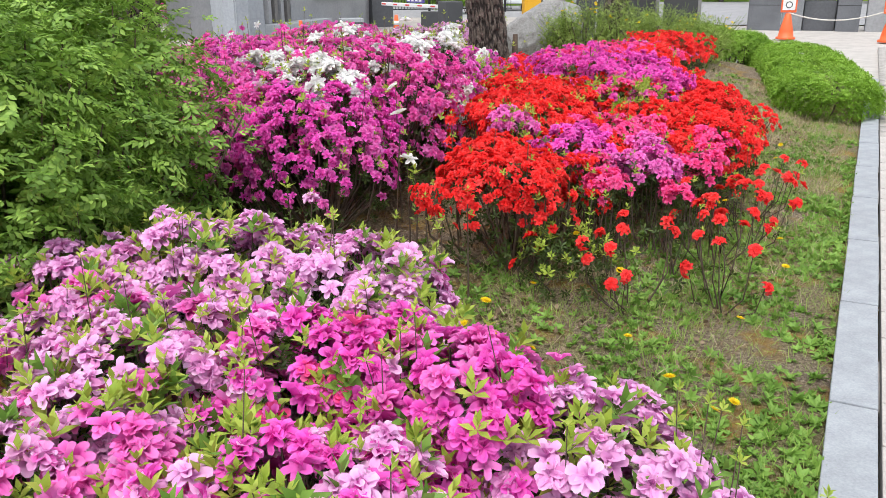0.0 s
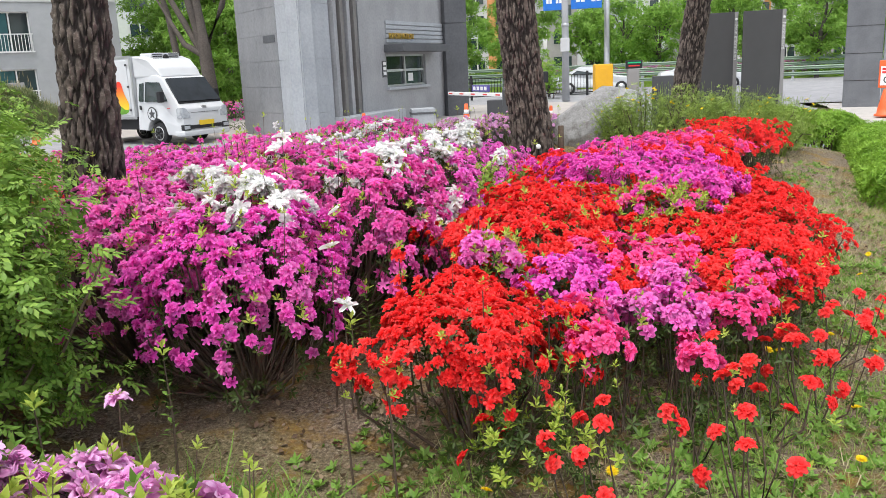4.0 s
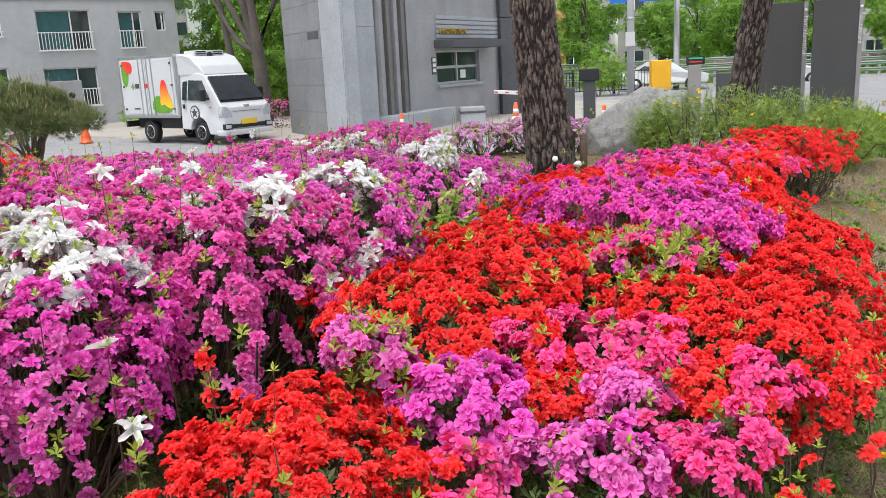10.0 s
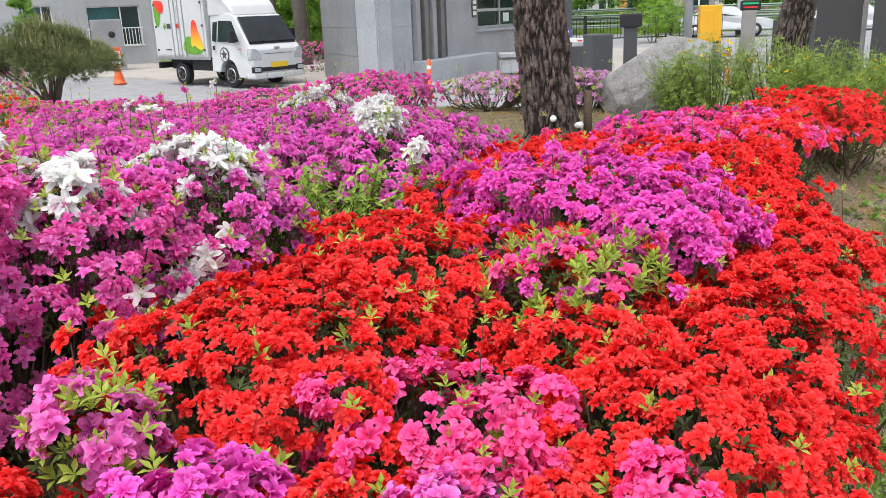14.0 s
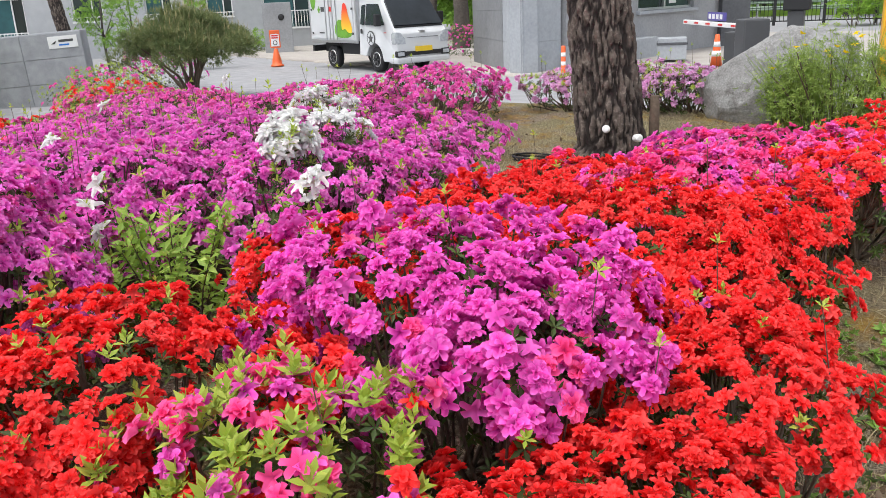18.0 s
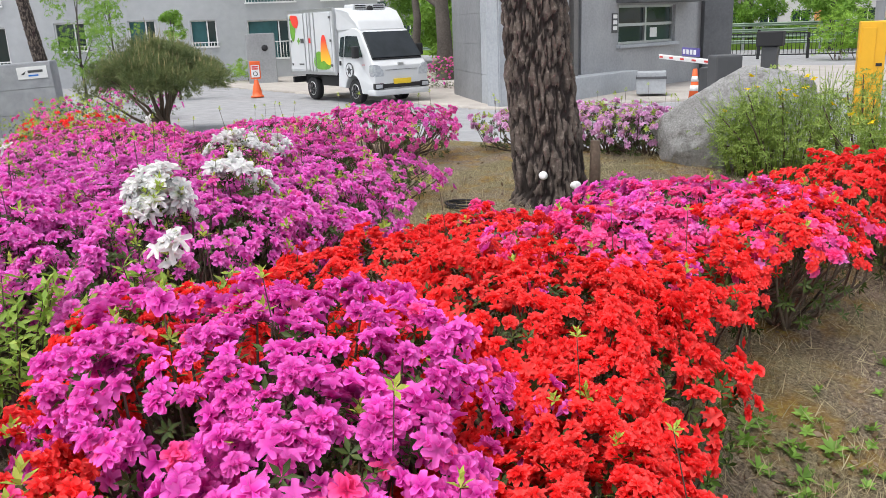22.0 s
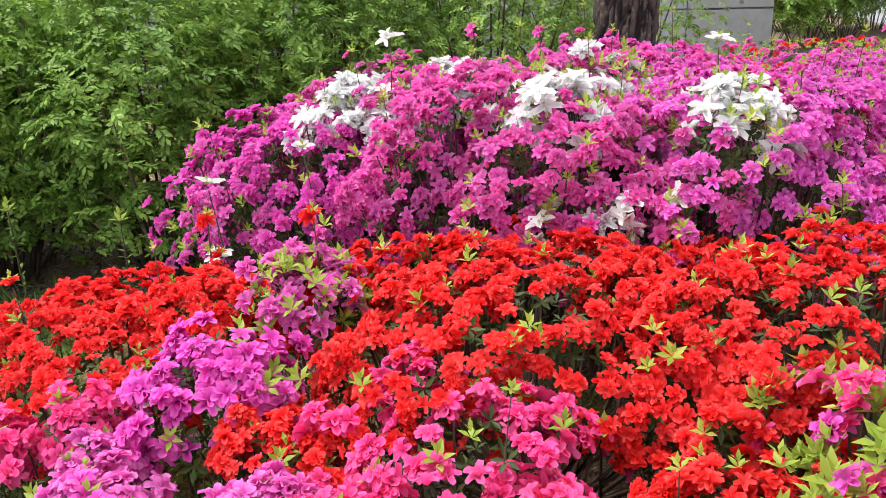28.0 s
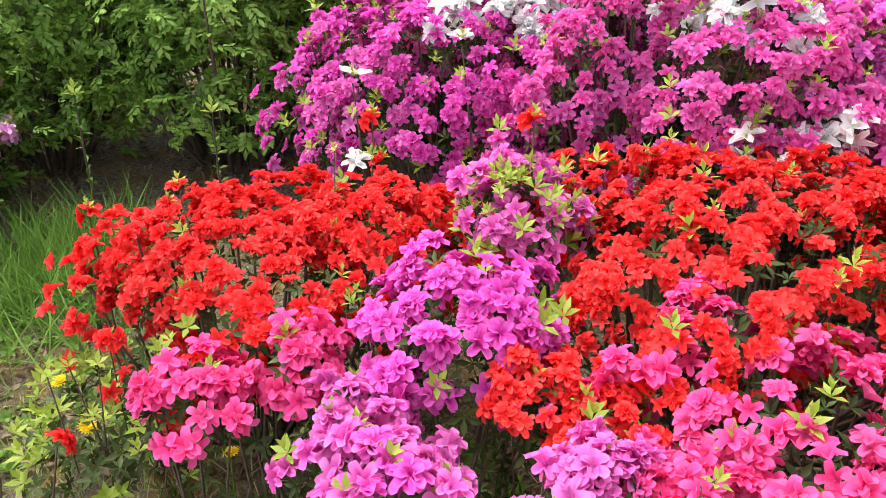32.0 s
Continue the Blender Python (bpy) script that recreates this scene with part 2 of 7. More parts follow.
YELLOWPAINT = plain("yellow machine paint", (0.80, 0.42, 0.02), 0.45, 0, 0.12, 4)
GOLD = plain("gold lettering", (0.55, 0.36, 0.08), 0.35, 0.6)
REDPAINT = plain("red paint", (0.65, 0.03, 0.03), 0.5)
GREENPAINT = plain("green print", (0.18, 0.46, 0.04), 0.4, 0, 0.5, 3)


def print_material(name, low, high, z0, z1, rough=0.35):
    """Printed film whose colour runs from low to high between two heights."""
    m, nt, b = material(name, rough)
    co, sp_, mr = nt.nodes.new("ShaderNodeTexCoord"), nt.nodes.new("ShaderNodeSeparateXYZ"), nt.nodes.new("ShaderNodeMapRange")
    mr.inputs["From Min"].default_value, mr.inputs["From Max"].default_value = z0, z1
    nt.links.new(co.outputs["Object"], sp_.inputs[0])
    nt.links.new(sp_.outputs["Z"], mr.inputs["Value"])
    nt.links.new(ramp(nt, mr.outputs["Result"], [(0.0, low), (0.5, tuple((a + c) / 2 for a, c in zip(low, high))), (1.0, high)]), b.inputs["Base Color"])
    return m


FLAMEPRINT = print_material("flame print", (0.90, 0.62, 0.03), (0.80, 0.05, 0.03), 1.0, 1.65)
BLUEPAINT = plain("blue sign", (0.01, 0.16, 0.62), 0.4)
PURPLEPAINT = plain("violet sign", (0.10, 0.08, 0.32), 0.5)
PLATE = plain("yellow plate", (0.80, 0.55, 0.03), 0.4)
RAIL = plain("green guard rail", (0.20, 0.28, 0.20), 0.5)
ROPE = plain("pale rope", (0.62, 0.60, 0.55), 0.8)
LEDGREEN = plain("green display", (0.02, 0.5, 0.2), 0.4)


def glass_material():
    m, nt, b = material("window glass", 0.06)
    n = noise_tex(nt, 0.5, 2)
    nt.links.new(ramp(nt, n.outputs["Fac"], [(0.35, (0.012, 0.02, 0.022)), (0.65, (0.03, 0.055, 0.055))]), b.inputs["Base Color"])
    b.inputs["Specular IOR Level"].default_value = 0.6
    return m


GLASS = glass_material()
WINDSCREEN = plain("windscreen with pale reflections", (0.035, 0.042, 0.05), 0.07, 0, 0.5, 1.2)
CURTAIN = plain("teal curtain", (0.03, 0.13, 0.14), 0.6, 0, 0.4, 2)


def ground_material():
    """Brown soil with straw flecks, ochre moss and thin lawn in patches."""
    m, nt, b = material("bed soil and moss", 0.95)
    grit, fine, mid, broad = noise_tex(nt, 75, 10, 0.8), noise_tex(nt, 30, 8, 0.75), noise_tex(nt, 4.5, 6), noise_tex(nt, 0.9, 3)
    soil = ramp(nt, grit.outputs["Fac"], [(0.36, (0.040, 0.028, 0.020)), (0.48, (0.17, 0.125, 0.088)), (0.58, (0.33, 0.265, 0.195)), (0.68, (0.60, 0.52, 0.41))])
    moss = ramp(nt, fine.outputs["Fac"], [(0.34, (0.12, 0.060, 0.008)), (0.52, (0.31, 0.17, 0.014)), (0.66, (0.42, 0.32, 0.045))])
    lawn = ramp(nt, grit.outputs["Fac"], [(0.36, (0.05, 0.045, 0.018)), (0.48, (0.16, 0.135, 0.055)), (0.58, (0.29, 0.25, 0.12)), (0.68, (0.50, 0.44, 0.27))])
    f1 = ramp(nt, mid.outputs["Fac"], [(0.50, (0, 0, 0)), (0.66, (0.75, 0.75, 0.75))])
    f2 = ramp(nt, broad.outputs["Fac"], [(0.45, (0, 0, 0)), (0.6, (0.8, 0.8, 0.8))])
    nt.links.new(mix(nt, f1, mix(nt, f2, soil, lawn), moss), b.inputs["Base Color"])
    bump(nt, b, grit.outputs["Fac"], 1.0, 0.02)
    return m


SOIL = ground_material()

# ---------------------------------------------------------------- mesh helpers
rng = np.random.default_rng(7)


def part(name, bm, mat, parent=None, label=""):
    me = bpy.data.meshes.new(name)
    bm.to_mesh(me)
    bm.free()
    return part_mesh(name, me, mat, parent, label)


def part_mesh(name, me, mat, parent=None, label=""):
    if len(me.materials) == 0:
        me.materials.append(mat)
    ob = new(name, me)
    ob.parent = parent
    if label:
        ob["label"] = label
    return ob


def empty(name, m, label, category, group="", kind=""):
    ob = new(name)
    ob.empty_display_size = 0.1
    ob.matrix_world = m
    return tagged(ob, label, category, group, kind)


def tri_mesh(name, V, F, along=None, smooth=False):
    """A mesh from arrays of points and triangles."""
    me = bpy.data.meshes.new(name)
    V, F = np.asarray(V, np.float32), np.asarray(F, np.int32)
    me.vertices.add(len(V))
    me.vertices.foreach_set("co", V.ravel())
    me.loops.add(3 * len(F))
    me.loops.foreach_set("vertex_index", F.ravel())
    me.polygons.add(len(F))
    me.polygons.foreach_set("loop_start", np.arange(len(F), dtype=np.int32) * 3)
    if smooth:
        me.polygons.foreach_set("use_smooth", np.ones(len(F), bool))
    if along is not None:
        me.attributes.new("along", "FLOAT", "POINT").data.foreach_set("value", np.asarray(along, np.float32))
    me.update(calc_edges=True)
    return me


def frames_for(N, spin):
    """Turns that bring +z onto each row of N, with a spin about it."""
    N = N / np.linalg.norm(N, axis=1, keepdims=True)
    ref = np.where(np.abs(N[:, 2:3]) < 0.9, [[0.0, 0, 1]], [[1.0, 0, 0]])
    X = np.cross(ref, N)
    X /= np.linalg.norm(X, axis=1, keepdims=True)
    Y = np.cross(N, X)
    c, s = np.cos(spin)[:, None], np.sin(spin)[:, None]
    return np.stack([c * X + s * Y, c * Y - s * X, N], 2)


def scatter(T, F, P, N, size, spin=None):
    """Copies of the small form T, F at P, facing N, joined as arrays."""
    k, n = len(P), len(T)
    R = frames_for(N, rng.uniform(0, 2 * np.pi, k) if spin is None else spin)
    V = np.einsum("kij,nj->kni", R, T) * np.broadcast_to(np.asarray(size, float), (k,))[:, None, None] + P[:, None]
    return V.reshape(-1, 3), (F[None] + (np.arange(k) * n)[:, None, None]).reshape(-1, 3)


def bloom_form(blunt=0.25, notch=0.46, deep=0.60, ruffle=0.10, stamens=3, point=1.0, fine=True):
    """A funnel of unit radius that opens into five broad, blunt, ruffled lobes, with thin stamens.
    blunt: half the angle of a lobe's outer edge; notch: how far out two lobes part; point: reach of the lobe's tip."""
    V, F, A = [(0, 0, -deep)], [], [0.0]
    for k in range(5):
        a = 2 * np.pi * k / 5 + 0.10 * math.sin(k * 2.3)
        long, lift = 1 + 0.07 * math.sin(k * 1.9 + 1), 0.10 * math.sin(k * 2.7)
        V.append((notch * math.cos(a - 0.628), notch * math.sin(a - 0.628), 0.06 + 0.04 * math.sin(k * 3.1)))
        A.append(0.55)
        V.append((0.50 * math.cos(a), 0.50 * math.sin(a), -0.29))
        A.append(0.36 if k else 0.18)
        for side in (-1, 1):
            b, q = a + side * blunt, long * (0.97 + 0.04 * side * math.sin(k * 4.4))
            V.append((q * math.cos(b), q * math.sin(b), lift + side * ruffle * math.cos(k * 1.7)))
            A.append(0.95 - 0.22 * (k in (0, 3)))
        V.append((point * long * math.cos(a), point * long * math.sin(a), lift - 0.13))
        A.append(1.0 - 0.2 * (k in (0, 3)))
    for k in range(5):
        n0, mid, l, r, tip = 1 + 5 * k, 2 + 5 * k, 3 + 5 * k, 4 + 5 * k, 5 + 5 * k
        n1 = 1 + 5 * ((k + 1) % 5)
        if fine:
            F += [(0, n0, mid), (0, mid, n1), (mid, n0, l), (mid, l, tip), (mid, tip, r), (mid, r, n1)]
        else:
            F += [(0, n0, l), (0, l, r), (0, r, n1)]
    for k in range(stamens):
        a, i = 2.1 * k + 0.4, len(V)
        c, t = 0.26 * np.cos(a), 0.26 * np.sin(a)
        V += [(-0.018, 0, -0.3), (0.018, 0, -0.3), (c, t, 0.42)]
        A += [0.1, 0.1, 0.35]
        F.append((i, i + 1, i + 2))
    V, F, A = np.array(V, float), np.array(F), np.array(A, float)
    used = np.unique(F)
    return V[used], np.searchsorted(used, F), A[used]




def bloom_fine(stamens=5):
    """A close-up bloom: each lobe broad and ruffled with a groove along its middle and a notched, rounded edge."""
    V, F, A = [(0, 0, -0.60)], [], [0.0]
    rim = ((-0.36, 0.80, 0.02), (-0.20, 1.00, -0.03), (0.0, 1.05, -0.12), (0.20, 1.01, -0.04), (0.36, 0.82, 0.03))
    for k in range(5):
        a = 2 * np.pi * k / 5 + 0.10 * math.sin(k * 2.3)
        long, lift, dark = 1 + 0.07 * math.sin(k * 1.9 + 1), 0.10 * math.sin(k * 2.7), 0.2 * (k in (0, 3))
        for w, q, z, al in ((-0.628, 0.46, 0.06, 0.55), (0.0, 0.42, -0.30, 0.30 if k else 0.12), (0.0, 0.76, -0.13, 0.62 - dark)):
            V.append((q * math.cos(a + w), q * math.sin(a + w), z + (lift * 0.6 if q > 0.7 else 0)))
            A.append(al)
        for n, (w, q, z) in enumerate(rim):
            V.append((q * long * math.cos(a + w), q * long * math.sin(a + w), z + lift + 0.05 * math.sin(n * 2.6 + k * 1.7)))
            A.append((0.85, 0.97, 1.0, 0.97, 0.85)[n] - dark)
    for k in range(5):
        n0, deep, mid, r0 = 1 + 8 * k, 2 + 8 * k, 3 + 8 * k, 4 + 8 * k
        n1 = 1 + 8 * ((k + 1) % 5)
        F += [(0, n0, deep), (0, deep, n1), (deep, n0, mid), (deep, mid, n1), (mid, n0, r0), (mid, r0, r0 + 1), (mid, r0 + 1, r0 + 2), (mid, r0 + 2, r0 + 3), (mid, r0 + 3, r0 + 4), (mid, r0 + 4, n1)]
    for k in range(stamens):
        a, i = 1.26 * k + 0.4, len(V)
        c, t = 0.24 * np.cos(a), 0.24 * np.sin(a)
        V += [(-0.016, 0, -0.3), (0.016, 0, -0.3), (c, t, 0.50)]
        A += [0.1, 0.1, 0.45]
        F.append((i, i + 1, i + 2))
    return np.array(V, float), np.array(F), np.array(A, float)


BLOOM = bloom_fine()
BLOOM_STAR = bloom_form(0.20, 0.38, 0.40, 0.05, 3, 1.14)
BLOOM_MASS, BLOOM_FAR = bloom_form(stamens=0, point=1.08), bloom_form(stamens=0, deep=0.38, fine=False)
BLOOM_FAR[2][0] = 0.18
LEAF_FORM = np.array([(0, 0, 0), (0.14, 0.5, 0.07), (-0.14, 0.5, 0.07), (0, 0.5, 0), (0, 1, -0.04)]), np.array([(0, 1, 3), (0, 3, 2), (1, 4, 3), (3, 4, 2)])
BROAD_FORM = LEAF_FORM[0] * (2.1, 1, 1.3), LEAF_FORM[1]
SMALL_LEAF = np.array([(0, 0, 0), (0.28, 0.5, 0.08), (0, 1, 0), (-0.28, 0.5, 0.08)]), np.array([(0, 1, 2), (0, 2, 3)])


def whorl_form(n, tilt, form=LEAF_FORM):
    V, F = [], []
    for k in range(n):
        m = Matrix.Rotation(2 * np.pi * k / n, 3, "Z") @ Matrix.Rotation(tilt + 0.25 * ((k * 7) % 3 - 1), 3, "X")
        F += [tuple(i + len(V) for i in f) for f in form[1]]
        V += [tuple(m @ Vector(v)) for v in form[0]]
    return np.array(V), np.array(F)


def spray_form(pairs=4, leaf=0.36, wide=1.0, droop=0.25):
    """A compound leaf: leaflets in pairs along a stalk of unit length, and one at its end."""
    V, F = [(-0.008, 0, 0), (0.008, 0, 0), (0, 0.75, -0.75 * droop * 0.3)], [(0, 1, 2)]
    for k in range(2 * pairs + 1):
        y = 0.16 + 0.62 * (k // 2) / pairs
        turn = 0.0 if k == 2 * pairs else (1.0 - 0.07 * (k // 2)) * (1 if k % 2 else -1)
        m = Matrix.Translation((0, y, -droop * y * y * 0.5)) @ Matrix.Rotation(turn, 4, "Z") @ Matrix.Rotation(-0.25 + 0.2 * ((k * 5) % 3 - 1), 4, "X")
        F += [tuple(i + len(V) for i in f) for f in SMALL_LEAF[1]]
        V += [tuple(m @ Vector((x * wide * leaf, q * leaf * (0.85 + 0.08 * (k // 2)), z * leaf))) for x, q, z in SMALL_LEAF[0]]
    return np.array(V, float), np.array(F)


SPRAY = spray_form(wide=0.88)
OBLONG = LEAF_FORM[0] * (1.45, 1, 1), LEAF_FORM[1]
_a, _b = whorl_form(5, 0.55, OBLONG), whorl_form(3, 1.1, OBLONG)
WHORL = np.concatenate([_a[0], _b[0] * 0.85 + (0, 0, 0.45)]), np.concatenate([_a[1], _b[1] + len(_a[0])])
WHORL_FLAT = whorl_form(5, 0.35)
WHORL_THIN = whorl_form(5, 0.4, (SMALL_LEAF[0] * (0.62, 1, 1), SMALL_LEAF[1]))


def tubes(paths, sides=4):
    """Thin tapered stems along rows of (point, radius), as arrays."""
    V, F = [], []
    for path in paths:
        base = len(V)
        for i, (p, r) in enumerate(path):
            q = np.array(path[min(i + 1, len(path) - 1)][0]) - np.array(path[max(i - 1, 0)][0])
            R = frames_for(q[None], np.zeros(1))[0]
            for k in range(sides):
                a = 2 * np.pi * k / sides
                V.append(np.array(p) + R @ np.array((np.cos(a) * r, np.sin(a) * r, 0)))
            if i:
                for k in range(sides):
                    a, b = base + (i - 1) * sides + k, base + (i - 1) * sides + (k + 1) % sides
                    F += [(a, b, b + sides), (a, b + sides, a + sides)]
    return np.array(V), np.array(F)


def box(bm, x0, x1, y0, y1, z0, z1, bevel=0.0):
    r = bmesh.ops.create_cube(bm, size=1, matrix=Matrix.Translation(((x0 + x1) / 2, (y0 + y1) / 2, (z0 + z1) / 2)) @ Matrix.Diagonal((x1 - x0, y1 - y0, z1 - z0, 1)))
    if bevel:
        edges = list({e for v in r["verts"] for e in v.link_edges})
        bmesh.ops.bevel(bm, geom=edges, offset=bevel, segments=2, affect="EDGES", profile=0.6)
    return bm


def boxed(*args, bevel=0.0):
    return box(bmesh.new(), *args, bevel=bevel)


def prism(outline, y0, y1):
    """An outline of (x, z) drawn out from y0 to y1."""
    bm = bmesh.new()
    a = [bm.verts.new((x, y0, z)) for x, z in outline]
    b = [bm.verts.new((x, y1, z)) for x, z in outline]
    n = len(a)
    bm.faces.new(a)
    bm.faces.new(b[::-1])
    for i in range(n):
        bm.faces.new((a[i], b[i], b[(i + 1) % n], a[(i + 1) % n]))
    bmesh.ops.recalc_face_normals(bm, faces=bm.faces)
    return bm


def lathe(profile, segs=16, axis="Z"):
    bm = bmesh.new()
    rings = []
    for r, z in profile:
        rings.append([bm.verts.new((r * math.cos(2 * math.pi * k / segs), r * math.sin(2 * math.pi * k / segs), z)) for k in range(segs)])
    for a, b in zip(rings, rings[1:]):
        for k in range(segs):
            bm.faces.new((a[k], a[(k + 1) % segs], b[(k + 1) % segs], b[k]))
    bm.faces.new(rings[0][::-1])
    bm.faces.new(rings[-1])
    if axis == "Y":
        bmesh.ops.rotate(bm, verts=bm.verts, matrix=Matrix.Rotation(math.pi / 2, 3, "X"))
    for f in bm.faces:
        f.smooth = True
    return bm


def lettering(name, text, size, mat, parent, m, depth=0.01, label=""):
    """Raised letters in the built-in font, as a mesh."""
    cu = bpy.data.curves.new(name, "FONT")
    cu.body, cu.size, cu.extrude = text, size, depth
    tmp = new("tmp", cu)
    me = bpy.data.meshes.new_from_object(tmp.evaluated_get(bpy.context.evaluated_depsgraph_get()))
    bpy.data.objects.remove(tmp)
    me.name = name
    me.materials.clear()
    ob = part_mesh(name, me, mat, parent, label)
    ob.matrix_local = m
    return ob


def smooth(a):
    a = np.clip(a, 0, 1)
    return a * a * (3 - 2 * a)


def kerb_x(y):
    return 0.165 + 0.372 * np.minimum(y, 13.5) + 0.10 * np.maximum(np.asarray(y) - 13.5, 0)


def gz(x, y):
    """Height of the ground: a low planted mound beside the paving, falling to the road."""
    x, y = np.asarray(x, float), np.asarray(y, float)
    k = (kerb_x(y) - x) / 1.067
    fall = 1 - smooth((y - 13.8) / 11) * (1 - 0.5 * smooth((x - 2) / 4))
    fall = fall * (1 - smooth((-4.5 - x) / 6))
    mound = 0.38 * smooth(k / 2.6) * smooth((y - 3.5) / 8) * (1 - smooth((y - 13.8) / 2.0)) * (1 - smooth((-4.5 - x) / 4))
    return 0.40 * fall + mound


# ---------------------------------------------------------------- ground, road, paving
def strip_coords(lo, hi, near_lo, near_hi, fine, grow=1.35):
    c = list(np.arange(near_lo, near_hi + 1e-6, fine))
    s, v = fine, near_hi
    while v < hi:
        s *= grow
        v = min(v + s, hi)
        c.append(v)
    s, v = fine, near_lo
    while v > lo:
        s *= grow
        v = max(v - s, lo)
        c.insert(0, v)
    return np.array(c)


def sheet(xs, ys, zf, lift=0.0):
    X, Y = np.meshgrid(xs, ys)
    V = np.stack([X, Y, zf(X, Y) + lift], -1).reshape(-1, 3)
    n, i = len(xs), np.arange(len(xs) * (len(ys) - 1))
    i = i[i % n < n - 1]
    F = np.concatenate([np.stack([i, i + 1, i + n + 1], 1), np.stack([i, i + n + 1, i + n], 1)])
    return V, F


def ground_z(x, y):
    small = 0.018 * np.sin(x * 9.1 + 1.3 * np.sin(y * 5)) * np.sin(y * 8.3 + np.sin(x * 6))
    k = (kerb_x(y) - x) / 1.067
    return gz(x, y) + small * smooth(k / 0.4) * (y < 14) - 0.12 * smooth(-k / 0.1) - 0.12 * (y > 14.65)


ground = part_mesh("ground", tri_mesh("ground", *sheet(strip_coords(-900, 900, -5, 4.4, 0.08), strip_coords(-900, 1500, 2.4, 14.7, 0.08), ground_z), smooth=True), SOIL)
tagged(ground, "mossy soil ground with dry litter between the shrubs", "ground", kind="structure")


def masked(V, F, keep):
    c = V[F].mean(1)
    return V, F[keep(c[:, 0], c[:, 1])]


road = part_mesh("road", tri_mesh("road", *masked(*sheet(strip_coords(-300, 300, -8, 8, 0.5), strip_coords(14.6, 62, 14.6, 26, 0.4), gz, -0.02), lambda x, y: (x < kerb_x(y) - 0.3) | (y > 31))), ASPHALT)
tagged(road, "grey asphalt road in front of the gate", "road", kind="structure")
walkway = part_mesh("pavement", tri_mesh("pavement", *masked(*sheet(strip_coords(-2, 60, 0, 12, 0.35), strip_coords(-6, 31, -2, 20, 0.35), gz, -0.035), lambda x, y: x > kerb_x(y) + 0.2)), PAVER)
tagged(walkway, "pale grey paved footway beside the flower bed", "pavement", kind="structure")

# ---------------------------------------------------------------- azaleas
SINGLE = {}


def single_bloom(mat, form):
    key = (mat.name, len(form[0]), float(form[0][3][1]))
    if key not in SINGLE:
        SINGLE[key] = tri_mesh("flower", form[0], form[1], form[2], smooth=True)
    return SINGLE[key]



